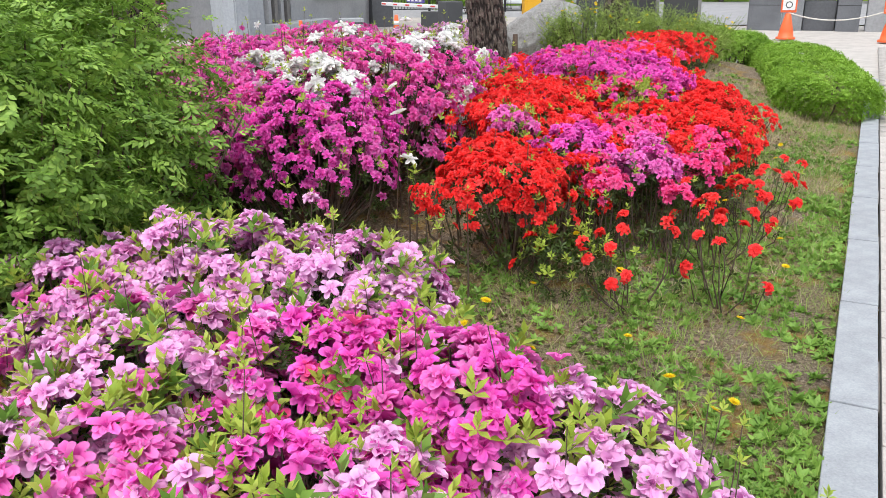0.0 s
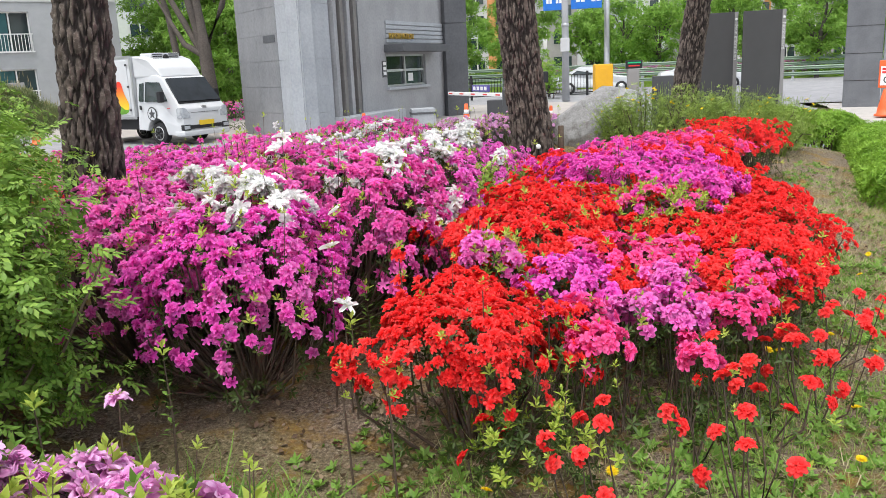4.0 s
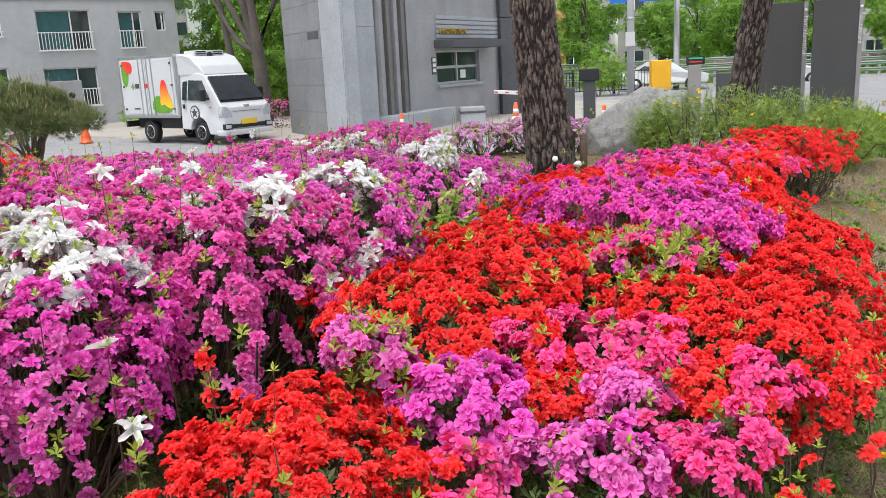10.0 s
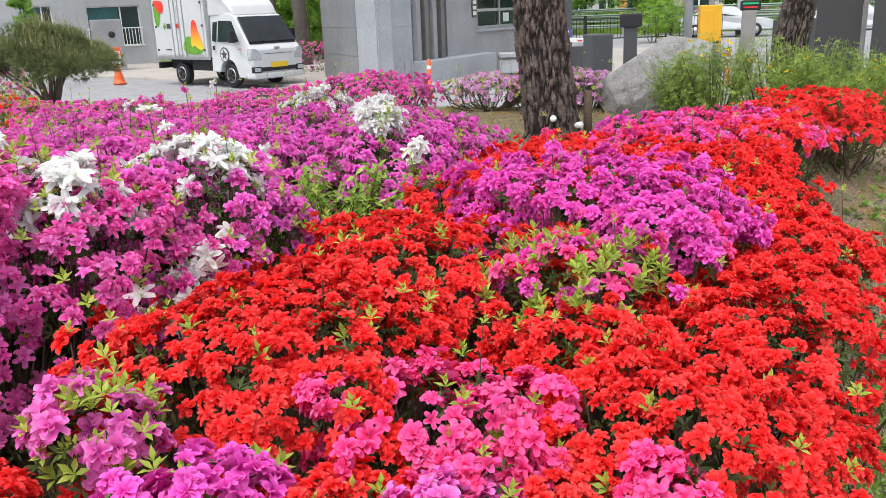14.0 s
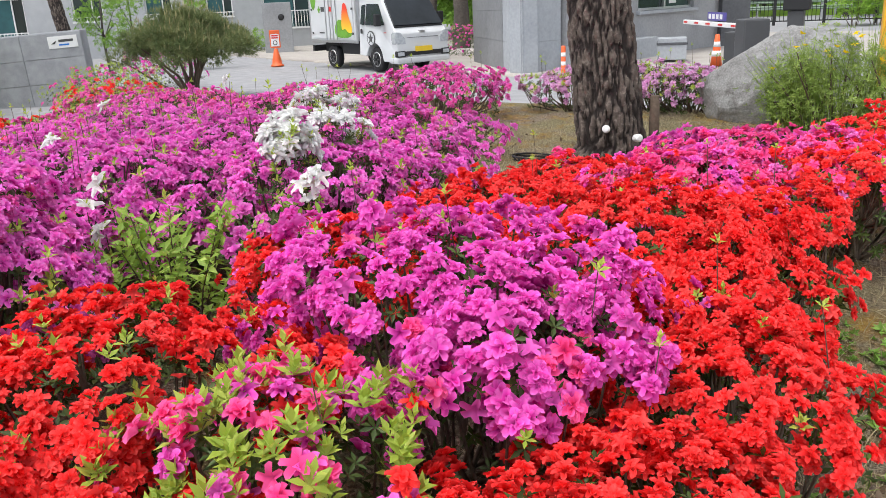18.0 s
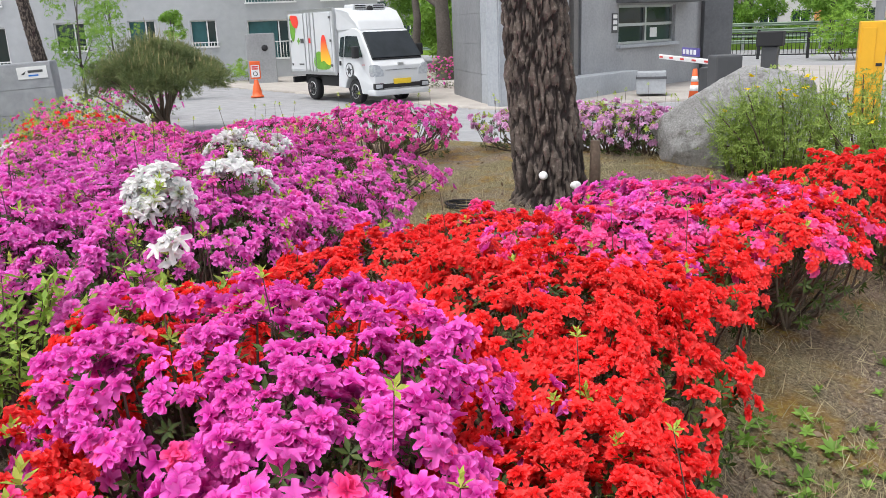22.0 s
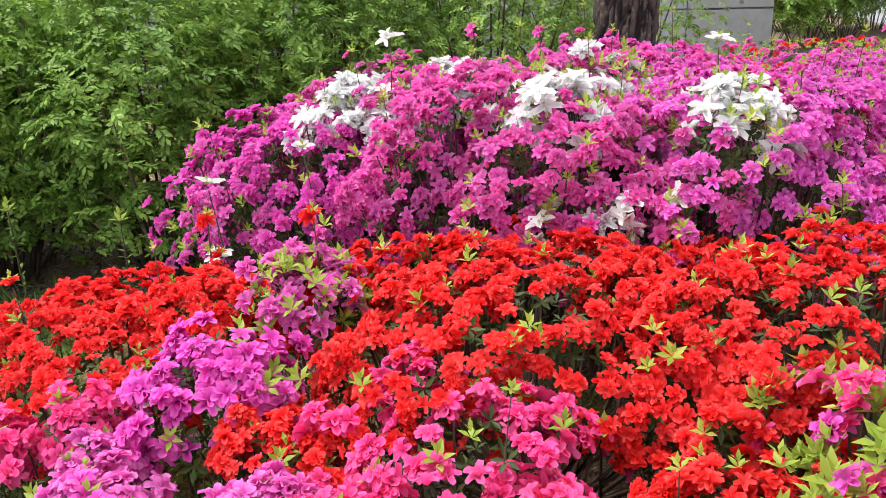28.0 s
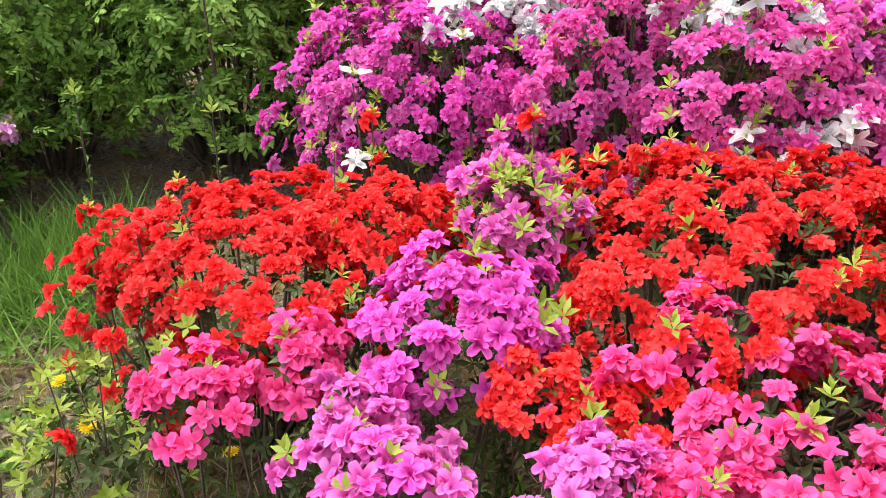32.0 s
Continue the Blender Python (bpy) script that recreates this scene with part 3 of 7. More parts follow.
def azalea(c, r, top, petals, label, density=520, leafy=0.35, low=0.30, seed=0, turn=0.0, size=0.0220, form=BLOOM, lumps=0.18, sprouts=6, group="azaleas in the bed", inner=1.0, skirt=-0.08, shoot=1.0, gap=-0.60):
    """A shrub: stems from the ground, a leaf shell, and trusses of blooms in uneven pads over its dome.
    petals: (material, share) pairs; skirt: how far down the sides the blooms reach."""
    g = np.random.default_rng(seed + 11)
    gx, gy = c
    g0 = float(gz(gx, gy))
    h = top - g0
    ob = empty("azalea", pose(gx, gy, g0), label, "azalea", group)
    ca, sa = math.cos(turn), math.sin(turn)
    zc = low * h

    def dome(n, shrink=1.0, limit=-0.25):
        d = g.normal(size=(n * 4, 3))
        d /= np.linalg.norm(d, axis=1, keepdims=True)
        d = d[d[:, 2] > limit][:n]
        f = 1 + lumps * (np.sin(d[:, 0] * 5.1 + seed) * np.cos(d[:, 1] * 4.7 + seed * 2.1) + 0.8 * np.sin(d[:, 0] * 9 + d[:, 1] * 8 + seed * 1.7) + 0.5 * np.sin(d[:, 0] * 17 - d[:, 2] * 13 + seed) * np.sin(d[:, 1] * 16 + d[:, 2] * 9 + seed * 0.6))
        q = np.sign(d) * np.abs(d) ** np.array([0.85, 0.85, 0.7])
        x, y, z = q[:, 0] * r[0], q[:, 1] * r[1], q[:, 2] * np.where(d[:, 2] > 0, h - zc, zc * 1.4)
        P = np.stack([x * f, y * f, z * (0.7 + 0.3 * f)], 1) * shrink
        P = np.stack([P[:, 0] * ca - P[:, 1] * sa, P[:, 0] * sa + P[:, 1] * ca, P[:, 2] + zc], 1)
        N = np.stack([d[:, 0] * ca - d[:, 1] * sa, d[:, 0] * sa + d[:, 1] * ca, d[:, 2] + 0.35], 1)
        return P, N

    area = 2.2 * math.pi * ((r[0] * r[1]) ** 0.8 + (r[0] * (h - zc)) ** 0.8 + (r[1] * (h - zc)) ** 0.8) / 3
    near = gy < 9.3 and gx > -1.2
    n = int(area * density * ((2.75 if near else 2.6) * (0.022 / size) ** 1.5 if density > 300 else 1.6))
    # trusses of blooms at the ends of the stems, in pads with gaps between them
    C, D = dome(max(int(n / 3.2), 4), 1.0, skirt)
    D = D / np.linalg.norm(D, axis=1, keepdims=True)
    W = C + (gx, gy, 0)
    pad = np.sin(W[:, 0] * 31 + seed + 1.4 * np.sin(W[:, 1] * 13)) * np.sin(W[:, 1] * 29 + 2 * seed + 1.4 * np.sin(W[:, 0] * 11)) + 0.6 * np.sin(W[:, 2] * 34 + W[:, 0] * 17 + seed)
    if density > 300:
        keep = pad > gap
        C, D, pad = C[keep], D[keep], pad[keep]
    elif form is not BLOOM_STAR:
        C, D, pad = C[:max(n // 9, 3)], D[:max(n // 9, 3)], pad[:max(n // 9, 3)]
    C = C + D * 0.020 * pad[:, None] + g.normal(0, 0.008, C.shape) - D * g.exponential(0.010, (len(C), 1))
    sparse = density <= 300 and form is not BLOOM_STAR
    n = max(int(len(C) * (9 if sparse else 3.2)), 4)
    own = g.integers(0, len(C), n)
    N = D[own] + (0, 0, 0.18) + g.normal(0, 0.46, (n, 3))
    N /= np.linalg.norm(N, axis=1, keepdims=True)
    P = C[own] + N * (1.3 if sparse else 0.80) * size
    P[:, 2] = np.maximum(P[:, 2], 0.05)
    edges = np.cumsum([0] + [s for _, s in petals])
    u = g.random(len(C))[own] * edges[-1]
    lob = 0.5 + 0.5 * np.sin(P[:, 0] * 7 + seed) * np.sin(P[:, 1] * 7 + seed * 3)
    u = np.clip(u * 0.55 + lob * edges[-1] * 0.45, 0, edges[-1] * 0.9999)
    T, F, A = form if form is BLOOM_STAR else BLOOM if gy < 7.1 and gx > 0.9 or gy < 4.6 else BLOOM_MASS if near else BLOOM_FAR
    for i, (mat, _) in enumerate(petals):
        sel = (u >= edges[i]) & (u < edges[i + 1])
        if sel.sum() < 3:
            continue
        S = size * g.uniform(0.82, 1.18, sel.sum()) * (1.45 if mat is WHITE else 1.0)
        Q, M = P[sel], N[sel]
        lone = min(len(Q), 60 if mat is WHITE else 24)
        R = frames_for(M[:lone], g.uniform(0, 6.28, lone))
        one = single_bloom(mat, form)
        for j in range(lone):
            fl = part_mesh("flower", one, mat, ob)
            fl.matrix_local = Matrix.LocRotScale(Q[j], Matrix(R[j].tolist()).to_quaternion(), (S[j],) * 3)
        if len(Q) > lone:
            V, FF = scatter(T, F, Q[lone:], M[lone:], S[lone:])
            me = tri_mesh("blossom", V, FF, np.tile(A, len(Q) - lone), smooth=True)
            part_mesh("blossom", me, mat, ob)["kind"] = "stuff"
    # leaf shell below the blooms
    nl = int(area * (330 if near else 220) * inner)
    P, N = dome(nl, 0.93, -0.5)
    P *= g.uniform(0.72, 1.0, (len(P), 1)) ** 0.5
    P[:, 2] = np.maximum(P[:, 2], 0.04)
    V, FF = scatter(*WHORL_THIN, P, N + g.normal(0, 0.5, N.shape), g.uniform(0.024, 0.038, len(P)))
    part_mesh("foliage", tri_mesh("foliage", V, FF), LEAF, ob)["kind"] = "stuff"
    if shoot > 1.3:
        P, N = dome(int(area * 55), 0.97, -0.5)
        V, FF = scatter(*WHORL, P, N + g.normal(0, 0.3, N.shape), g.uniform(0.045, 0.07, len(P)))
        part_mesh("broad_leaves", tri_mesh("broad_leaves", V, FF), WEED, ob, "whorls of broad green leaves")["kind"] = "stuff"
    # young shoots that stand above the blooms
    ns = int(area * 120 * leafy)
    paths = []
    if ns:
        P, N = dome(ns, 1.02, 0.05)
        N = N * 0.5 + (0, 0, 1)
        V, FF = scatter(*WHORL, P, N + g.normal(0, 0.2, N.shape), g.uniform(0.022, 0.040, len(P)) * (1.22 if leafy > 1.7 else 1.0) * shoot)
        part_mesh("new_growth", tri_mesh("new_growth", V, FF), SHOOT, ob)["kind"] = "stuff"
    # stems
    for q in C[:int(3 + area * (40 if r[0] > 0.21 else 14)) if density > 300 else 9] * 0.99:
        b = np.array((q[0] * 0.22 + g.normal(0, 0.02), q[1] * 0.22 + g.normal(0, 0.02), -0.03))
        m = (b + q) / 2 + np.array((q[0] * 0.18, q[1] * 0.18, -0.03)) + g.normal(0, 0.02, 3)
        k = 1.0 if r[0] > 0.21 else 0.6
        paths.append([(b, 0.009 * k), (m, 0.006 * k), (q, 0.003 * k)] if density > 300 else [(b, 0.005), (m, 0.0035), (q, 0.002)])
    Q, N = dome(sprouts, 1.0, 0.5)
    tips = []
    for q in Q:
        t = q + np.array((g.normal(0, 0.03), g.normal(0, 0.03), g.uniform(0.08, 0.2)))
        paths.append([(q - (0, 0, 0.12), 0.0022), (t, 0.0014)])
        tips.append(t)
    V, FF = tubes(paths, 3)
    part_mesh("stemwork", tri_mesh("stemwork", V, FF), TWIG, ob)["kind"] = "stuff"
    if tips:
        t = np.array(tips)
        V, FF = scatter(*WHORL, t, np.tile((0.0, 0, 1), (len(t), 1)) + g.normal(0, 0.2, (len(t), 3)), g.uniform(0.020, 0.032, len(t)))
        part_mesh("sprout_tuft", tri_mesh("sprout_tuft", V, FF), SHOOT, ob)["kind"] = "stuff"
    return ob


RL, PL, ML = "red azalea in full bloom in the bed", "hot pink azalea in full bloom in the bed", "magenta azalea in full bloom in the bed"
AL, LL, WL = "purple-pink azalea in full bloom, dense and rounded", "lilac azalea in bloom with fresh green shoots", "white azalea blooms standing among purple azaleas"

# lilac shrubs where the walk begins
for i, (c, r, top, pet, lf) in enumerate([
    ((-0.44, 4.24), (0.36, 0.36), 1.00, [(LILAC, 0.8), (ORCHID, 0.3)], 1.6), ((-0.08, 4.40), (0.34, 0.34), 1.06, [(LILAC, 1)], 1.5),
    ((0.36, 4.42), (0.30, 0.32), 1.00, [(LILAC, 1), (ORCHID, 0.12)], 1.2), ((0.36, 3.92), (0.34, 0.28), 0.97, [(MAGENTA, 0.9), (PINK, 0.22)], 0.7),
    ((-0.08, 3.90), (0.36, 0.34), 0.98, [(LILAC, 0.7), (ORCHID, 0.4)], 1.3), ((0.72, 3.84), (0.25, 0.28), 0.95, [(MAGENTA, 0.7), (ORCHID, 0.4), (LILAC, 0.2)], 0.8),
    ((1.04, 3.74), (0.26, 0.30), 0.85, [(LILAC, 1)], 0.9), ((0.42, 3.44), (0.40, 0.30), 0.90, [(MAGENTA, 0.6), (LILAC, 0.5)], 2.2),
    ((-0.14, 3.46), (0.40, 0.34), 0.92, [(ORCHID, 0.6), (LILAC, 0.6)], 2.2), ((1.18, 3.42), (0.28, 0.28), 0.76, [(LILAC, 1)], 0.9)]):
    azalea(c, r, top, pet, LL, 600, lf * 0.5, 0.34, 20 + i, size=0.034, shoot=1.5, gap=-0.9, skirt=0.08 if c[0] < 0.2 else -0.05)

# purple bank along the far side of the bed
for i, (c, r, top, pet, lab) in enumerate([
    ((-0.26, 6.28), (0.40, 0.50), 1.27, [(MAGENTA, 0.7), (ORCHID, 0.4)], AL), ((-0.25, 7.02), (0.68, 0.62), 1.42, [(ROSE, 0.8), (ORCHID, 0.3)], "deep rose azalea in full bloom, dense and rounded"),
    ((-0.12, 7.66), (0.58, 0.52), 1.38, [(ROSE, 0.4), (BANKPINK, 0.7)], AL), ((-0.95, 6.55), (0.5, 0.6), 1.34, [(ORCHID, 0.7), (ROSE, 0.4)], AL),
    ((-0.95, 7.45), (0.6, 0.6), 1.38, [(ROSE, 0.6), (BANKPINK, 0.4)], AL), ((-0.02, 9.15), (0.62, 0.75), 1.22, [(BANKPINK, 1)], AL),
    ((-0.75, 8.65), (0.72, 0.62), 1.26, [(BANKPINK, 1), (ROSE, 0.2)], AL), ((-0.85, 9.75), (0.8, 0.75), 1.22, [(BANKPINK, 1)], AL),
    ((-0.15, 10.05), (0.55, 0.55), 1.16, [(BANKPINK, 1), (ROSE, 0.2)], AL), ((-1.75, 8.95), (0.75, 0.7), 1.18, [(BANKPINK, 0.8), (ROSE, 0.4)], AL),
    ((-2.0, 10.0), (0.85, 0.8), 1.12, [(BANKPINK, 1)], AL), ((-3.0, 9.6), (0.8, 0.8), 1.04, [(BANKPINK, 0.8), (ROSE, 0.3), (RED, 0.08)], AL),
    ((-3.3, 10.8), (0.9, 0.8), 1.02, [(BANKPINK, 1)], AL), ((-1.1, 11.0), (0.8, 0.7), 1.1, [(BANKPINK, 0.7), (ROSE, 0.4)], AL), ((-2.2, 11.5), (0.9, 0.75), 1.08, [(BANKPINK, 0.6), (ROSE, 0.5)], AL),
    ((-1.75, 12.75), (0.62, 0.6), 1.22, [(ROSE, 0.8), (BANKPINK, 0.4)], "rose azalea in bloom at the edge of the road"), ((-2.9, 12.7), (0.7, 0.6), 1.06, [(ROSE, 0.7), (BANKPINK, 0.5)], AL), ((-4.2, 11.9), (0.8, 0.8), 1.0, [(ROSE, 0.6), (BANKPINK, 0.5)], AL),
    ((-2.5, 8.2), (0.6, 0.6), 1.08, [(ROSE, 0.5), (RED, 0.25), (BANKPINK, 0.4)], AL)]):
    azalea(c, r, top, pet, lab, 620 if c[1] < 9 else 470, 0.30, 0.44, 40 + i, size=0.023, lumps=0.20, gap=-0.90)

# red, pink and magenta drift beside the grass
for i, (c, r, top, pet, lab, den, lf) in enumerate([
    ((0.79, 5.89), (0.34, 0.33), 1.00, [(RED, 1)], RL, 620, 0.2), ((0.68, 6.18), (0.18, 0.22), 1.02, [(RED, 1)], RL, 560, 0.1),
    ((1.23, 5.89), (0.10, 0.10), 0.93, [(PINK, 1)], PL, 420, 0.1), ((1.17, 6.08), (0.12, 0.11), 0.98, [(PINK, 1)], PL, 420, 0.1),
    ((1.71, 6.29), (0.10, 0.09), 0.92, [(PINK, 1)], PL, 420, 0.1), ((1.57, 5.94), (0.07, 0.07), 0.86, [(PINK, 1)], PL, 320, 0.1), ((1.58, 6.14), (0.08, 0.06), 0.86, [(PINK, 1)], PL, 320, 0.1),
    ((1.10, 6.36), (0.20, 0.18), 1.05, [(MAGENTA, 0.8), (ORCHID, 0.3)], ML, 560, 0.25), ((1.33, 6.16), (0.10, 0.10), 0.95, [(ORCHID, 1)], "orchid-purple azalea in bloom in the bed", 500, 0.3),
    ((1.49, 6.26), (0.15, 0.12), 0.95, [(ORCHID, 0.8), (MAGENTA, 0.3)], "orchid-purple azalea in bloom in the bed", 500, 0.3), ((1.52, 6.58), (0.12, 0.11), 0.98, [(ORCHID, 1)], "orchid-purple azalea in bloom in the bed", 500, 0.3),
    ((0.78, 6.48), (0.15, 0.15), 1.12, [(ORCHID, 0.8)], "orchid azalea with pale green young leaves", 400, 1.3), ((1.32, 6.60), (0.13, 0.12), 0.95, [(RED, 0.7), (PINK, 0.3)], RL, 420, 0.2),
    ((1.32, 6.90), (0.25, 0.22), 1.02, [(PINK, 0.9), (RED, 0.1)], PL, 560, 0.2), ((1.80, 6.52), (0.12, 0.11), 0.92, [(PINK, 0.8), (ORCHID, 0.2)], PL, 400, 0.1), ((1.88, 6.80), (0.13, 0.12), 0.96, [(PINK, 1)], PL, 420, 0.1),
    ((1.50, 6.72), (0.15, 0.14), 0.97, [(PINK, 1)], PL, 480, 0.2), ((1.53, 7.00), (0.14, 0.12), 0.99, [(PINK, 0.9), (RED, 0.2)], PL, 480, 0.3), ((1.62, 6.46), (0.11, 0.10), 0.90, [(PINK, 1)], PL, 420, 0.2),
    ((1.70, 6.74), (0.15, 0.13), 0.93, [(RED, 1)], RL, 460, 0.3), ((1.24, 6.50), (0.10, 0.10), 0.97, [(RED, 1)], RL, 460, 0.3), ((0.84, 7.02), (0.41, 0.48), 1.12, [(RED, 1)], RL, 620, 0.3), ((0.95, 7.66), (0.46, 0.44), 1.14, [(RED, 1), (PINK, 0.05)], RL, 620, 0.32),
    ((1.56, 7.36), (0.22, 0.20), 1.04, [(RED, 1)], RL, 580, 0.3), ((1.84, 7.12), (0.34, 0.38), 1.00, [(RED, 1)], RL, 520, 0.22),
    ((2.00, 7.62), (0.32, 0.38), 1.02, [(RED, 1)], RL, 520, 0.05), ((1.48, 7.68), (0.26, 0.22), 1.13, [(PINK, 0.5), (MAGENTA, 0.4), (RED, 0.3)], "leafy azalea with pale green shoots and few pink blooms", 310, 2.0),
    ((1.36, 8.42), (0.55, 0.44), 1.24, [(MAGENTA, 1), (PINK, 0.28)], ML, 620, 0.06), ((1.70, 8.20), (0.22, 0.28), 1.17, [(MAGENTA, 1), (PINK, 0.2)], ML, 600, 0.05),
    ((2.08, 8.50), (0.30, 0.30), 1.03, [(RED, 1)], RL, 640, 0.05), ((2.10, 8.02), (0.24, 0.26), 1.00, [(RED, 1)], RL, 600, 0.05), ((0.80, 8.66), (0.30, 0.42), 1.10, [(RED, 1)], RL, 580, 0.12),
    ((0.92, 9.42), (0.42, 0.44), 1.11, [(RED, 1)], RL, 600, 0.06), ((1.62, 9.22), (0.46, 0.46), 1.16, [(RED, 1)], RL, 600, 0.04),
    ((1.95, 9.00), (0.28, 0.40), 1.06, [(RED, 1)], RL, 560, 0.04), ((1.84, 9.75), (0.26, 0.40), 1.10, [(RED, 1)], RL, 560, 0.04),
    ((1.47, 10.12), (0.40, 0.46), 1.12, [(PINK, 0.8), (MAGENTA, 0.25), (RED, 0.1)], PL, 560, 0.08), ((1.78, 10.62), (0.46, 0.50), 1.15, [(PINK, 0.8), (ORCHID, 0.4)], PL, 520, 0.14),
    ((1.35, 10.95), (0.42, 0.42), 1.08, [(PINK, 0.4), (MAGENTA, 0.6)], PL, 500, 0.12), ((2.02, 10.52), (0.28, 0.42), 1.14, [(RED, 0.9), (PINK, 0.2)], RL, 540, 0.04),
    ((2.26, 11.45), (0.42, 0.46), 1.20, [(RED, 1)], RL, 540, 0.04), ((2.48, 11.3), (0.24, 0.36), 1.06, [(RED, 1)], RL, 420, 0.04), ((0.90, 10.12), (0.28, 0.34), 1.06, [(RED, 1), (PINK, 0.12)], RL, 560, 0.06), ((0.70, 10.40), (0.10, 0.12), 1.02, [(PINK, 1)], PL, 480, 0.06)]):
    r = tuple(v - 0.025 if v < 0.21 else v for v in r)
    azalea(c, r, top, pet, lab, den * (1.12 if pet[0][0] is RED else 1), lf * 0.8 if lf < 1 else lf, 0.58 if r[0] > 0.33 else 0.70 if r[0] > 0.16 else 0.76, 70 + i, lumps=0.24, sprouts=0 if r[0] < 0.21 else 1, skirt=-0.02 if r[0] > 0.16 else 0.03, gap=-0.92 if pet[0][0] is RED else -0.66, size={RED: 0.0186, PINK: 0.0255, MAGENTA: 0.0235 if r[0] > 0.25 else 0.026}.get(pet[0][0], 0.027))

# thin red shrubs at the near end, with bare stems
for i, (c, r, top, den) in enumerate([((1.34, 5.50), (0.24, 0.16), 0.84, 75), ((1.72, 5.58), (0.20, 0.24), 0.83, 75), ((1.80, 6.14), (0.24, 0.22), 0.86, 130), ((2.05, 6.46), (0.20, 0.26), 0.85, 100), ((2.16, 6.95), (0.20, 0.30), 0.90, 130)]):
    azalea(c, r, top, [(RED, 1)], "sparse red azalea with bare stems", den * 1.4, 0.05, 0.5, 110 + i, size=0.0205, sprouts=1, inner=0.12)
azalea((1.04, 5.62), (0.2, 0.16), 0.74, [(RED, 1)], "small azalea with yellowish leaves and hardly a bloom", 30, 0.9, 0.3, 121)

# white blooms over the purple bank
for i, (c, r, top, den) in enumerate([((-0.30, 6.46), (0.26, 0.20), 1.38, 190), ((-0.62, 6.72), (0.22, 0.18), 1.38, 130), ((0.02, 7.12), (0.24, 0.16), 1.43, 150), ((-0.42, 7.30), (0.24, 0.16), 1.46, 90), ((0.18, 7.62), (0.24, 0.14), 1.43, 140), ((0.40, 7.24), (0.06, 0.09), 1.10, 200), ((0.17, 9.06), (0.08, 0.09), 1.38, 320), ((-0.20, 9.74), (0.19, 0.10), 1.29, 120), ((-0.96, 10.42), (0.20, 0.12), 1.30, 100), ((-1.5, 11.1), (0.22, 0.16), 1.18, 100)]):
    azalea(c, r, top, [(WHITE, 1)], WL, den, 0.45, 0.72, 130 + i, size=0.028, form=BLOOM_STAR, sprouts=1, group="white azaleas", skirt=0.15)


def sprig(x, y, z, mat, n, label, form=BLOOM, size=0.026):
    """One long stem that carries a truss of blooms and a tuft of young leaves above the shrubs."""
    g = np.random.default_rng(int(abs(x) * 977 + abs(y) * 131 + z * 37))
    g0 = float(gz(x, y))
    ob = empty("azalea_sprig", pose(x, y, g0), label, "azalea", "single azalea stems")
    h = z - g0
    foot = np.array((g.normal(0, 0.05), g.normal(0, 0.05), -0.02))
    V, F = tubes([[(foot, 0.005), (foot * 0.5 + (0, 0, h * 0.55), 0.0035), ((0, 0, h), 0.002)]], 4)
    part_mesh("stem", tri_mesh("stem", V, F), TWIG, ob)
    D = g.normal(0, 0.6, (n, 3)) + (0.1, -0.5, 0.6)
    D /= np.linalg.norm(D, axis=1, keepdims=True)
    R = frames_for(D, g.uniform(0, 6, n))
    for j in range(n):
        fl = part_mesh("flower", single_bloom(mat, form), mat, ob)
        fl.matrix_local = Matrix.LocRotScale(Vector(D[j] * size * 0.95) + Vector((0, 0, h)), Matrix(R[j].tolist()).to_quaternion(), (size * g.uniform(0.85, 1.15),) * 3)
    for p, nrm, s in (((0, 0, h + 0.02), (0.1, 0.1, 1.0), 0.026), ((0.012, 0, h - 0.08), (0.5, -0.3, 1), 0.026)):
        lt = part_mesh("leaf_tuft", TUFT, SHOOT, ob)
        lt.matrix_local = Matrix.LocRotScale(p, Vector(nrm).to_track_quat("Z", "Y"), (s,) * 3)


TUFT = tri_mesh("leaf_tuft", *WHORL)
for x, y, z, n in ((0.23, 6.05, 1.15, 1), (0.255, 6.07, 0.92, 2), (0.16, 6.34, 1.24, 1), (0.38, 7.07, 1.06, 2), (-0.02, 8.35, 1.25, 2), (-0.04, 8.28, 1.17, 1), (0, 8.31, 1.09, 2), (-0.12, 8.26, 1.04, 1), (0.42, 7.45, 1.15, 3), (0.40, 7.26, 1.08, 5), (0.36, 7.20, 1.02, 4), (0.44, 7.31, 1.13, 4), (0.33, 7.13, 1.10, 2), (0.45, 8.90, 1.20, 5), (0.42, 8.87, 1.17, 3), (0.28, 8.86, 1.27, 1)):
    sprig(x, y, z, WHITE, n, "white azalea bloom on a thin stem", BLOOM_STAR, 0.04)
for x, y, z, n in ((0.47, 6.13, 1.125, 4), (0.465, 6.15, 1.01, 3), (0.41, 5.575, 0.85, 4), (0.72, 6.50, 1.21, 4), (0.585, 6.77, 1.08, 4), (0.57, 6.88, 1.08, 3), (0.61, 5.455, 0.915, 4), (0.86, 5.78, 1.09, 3)):
    sprig(x, y, z, RED, n, "red azalea truss on a thin stem")


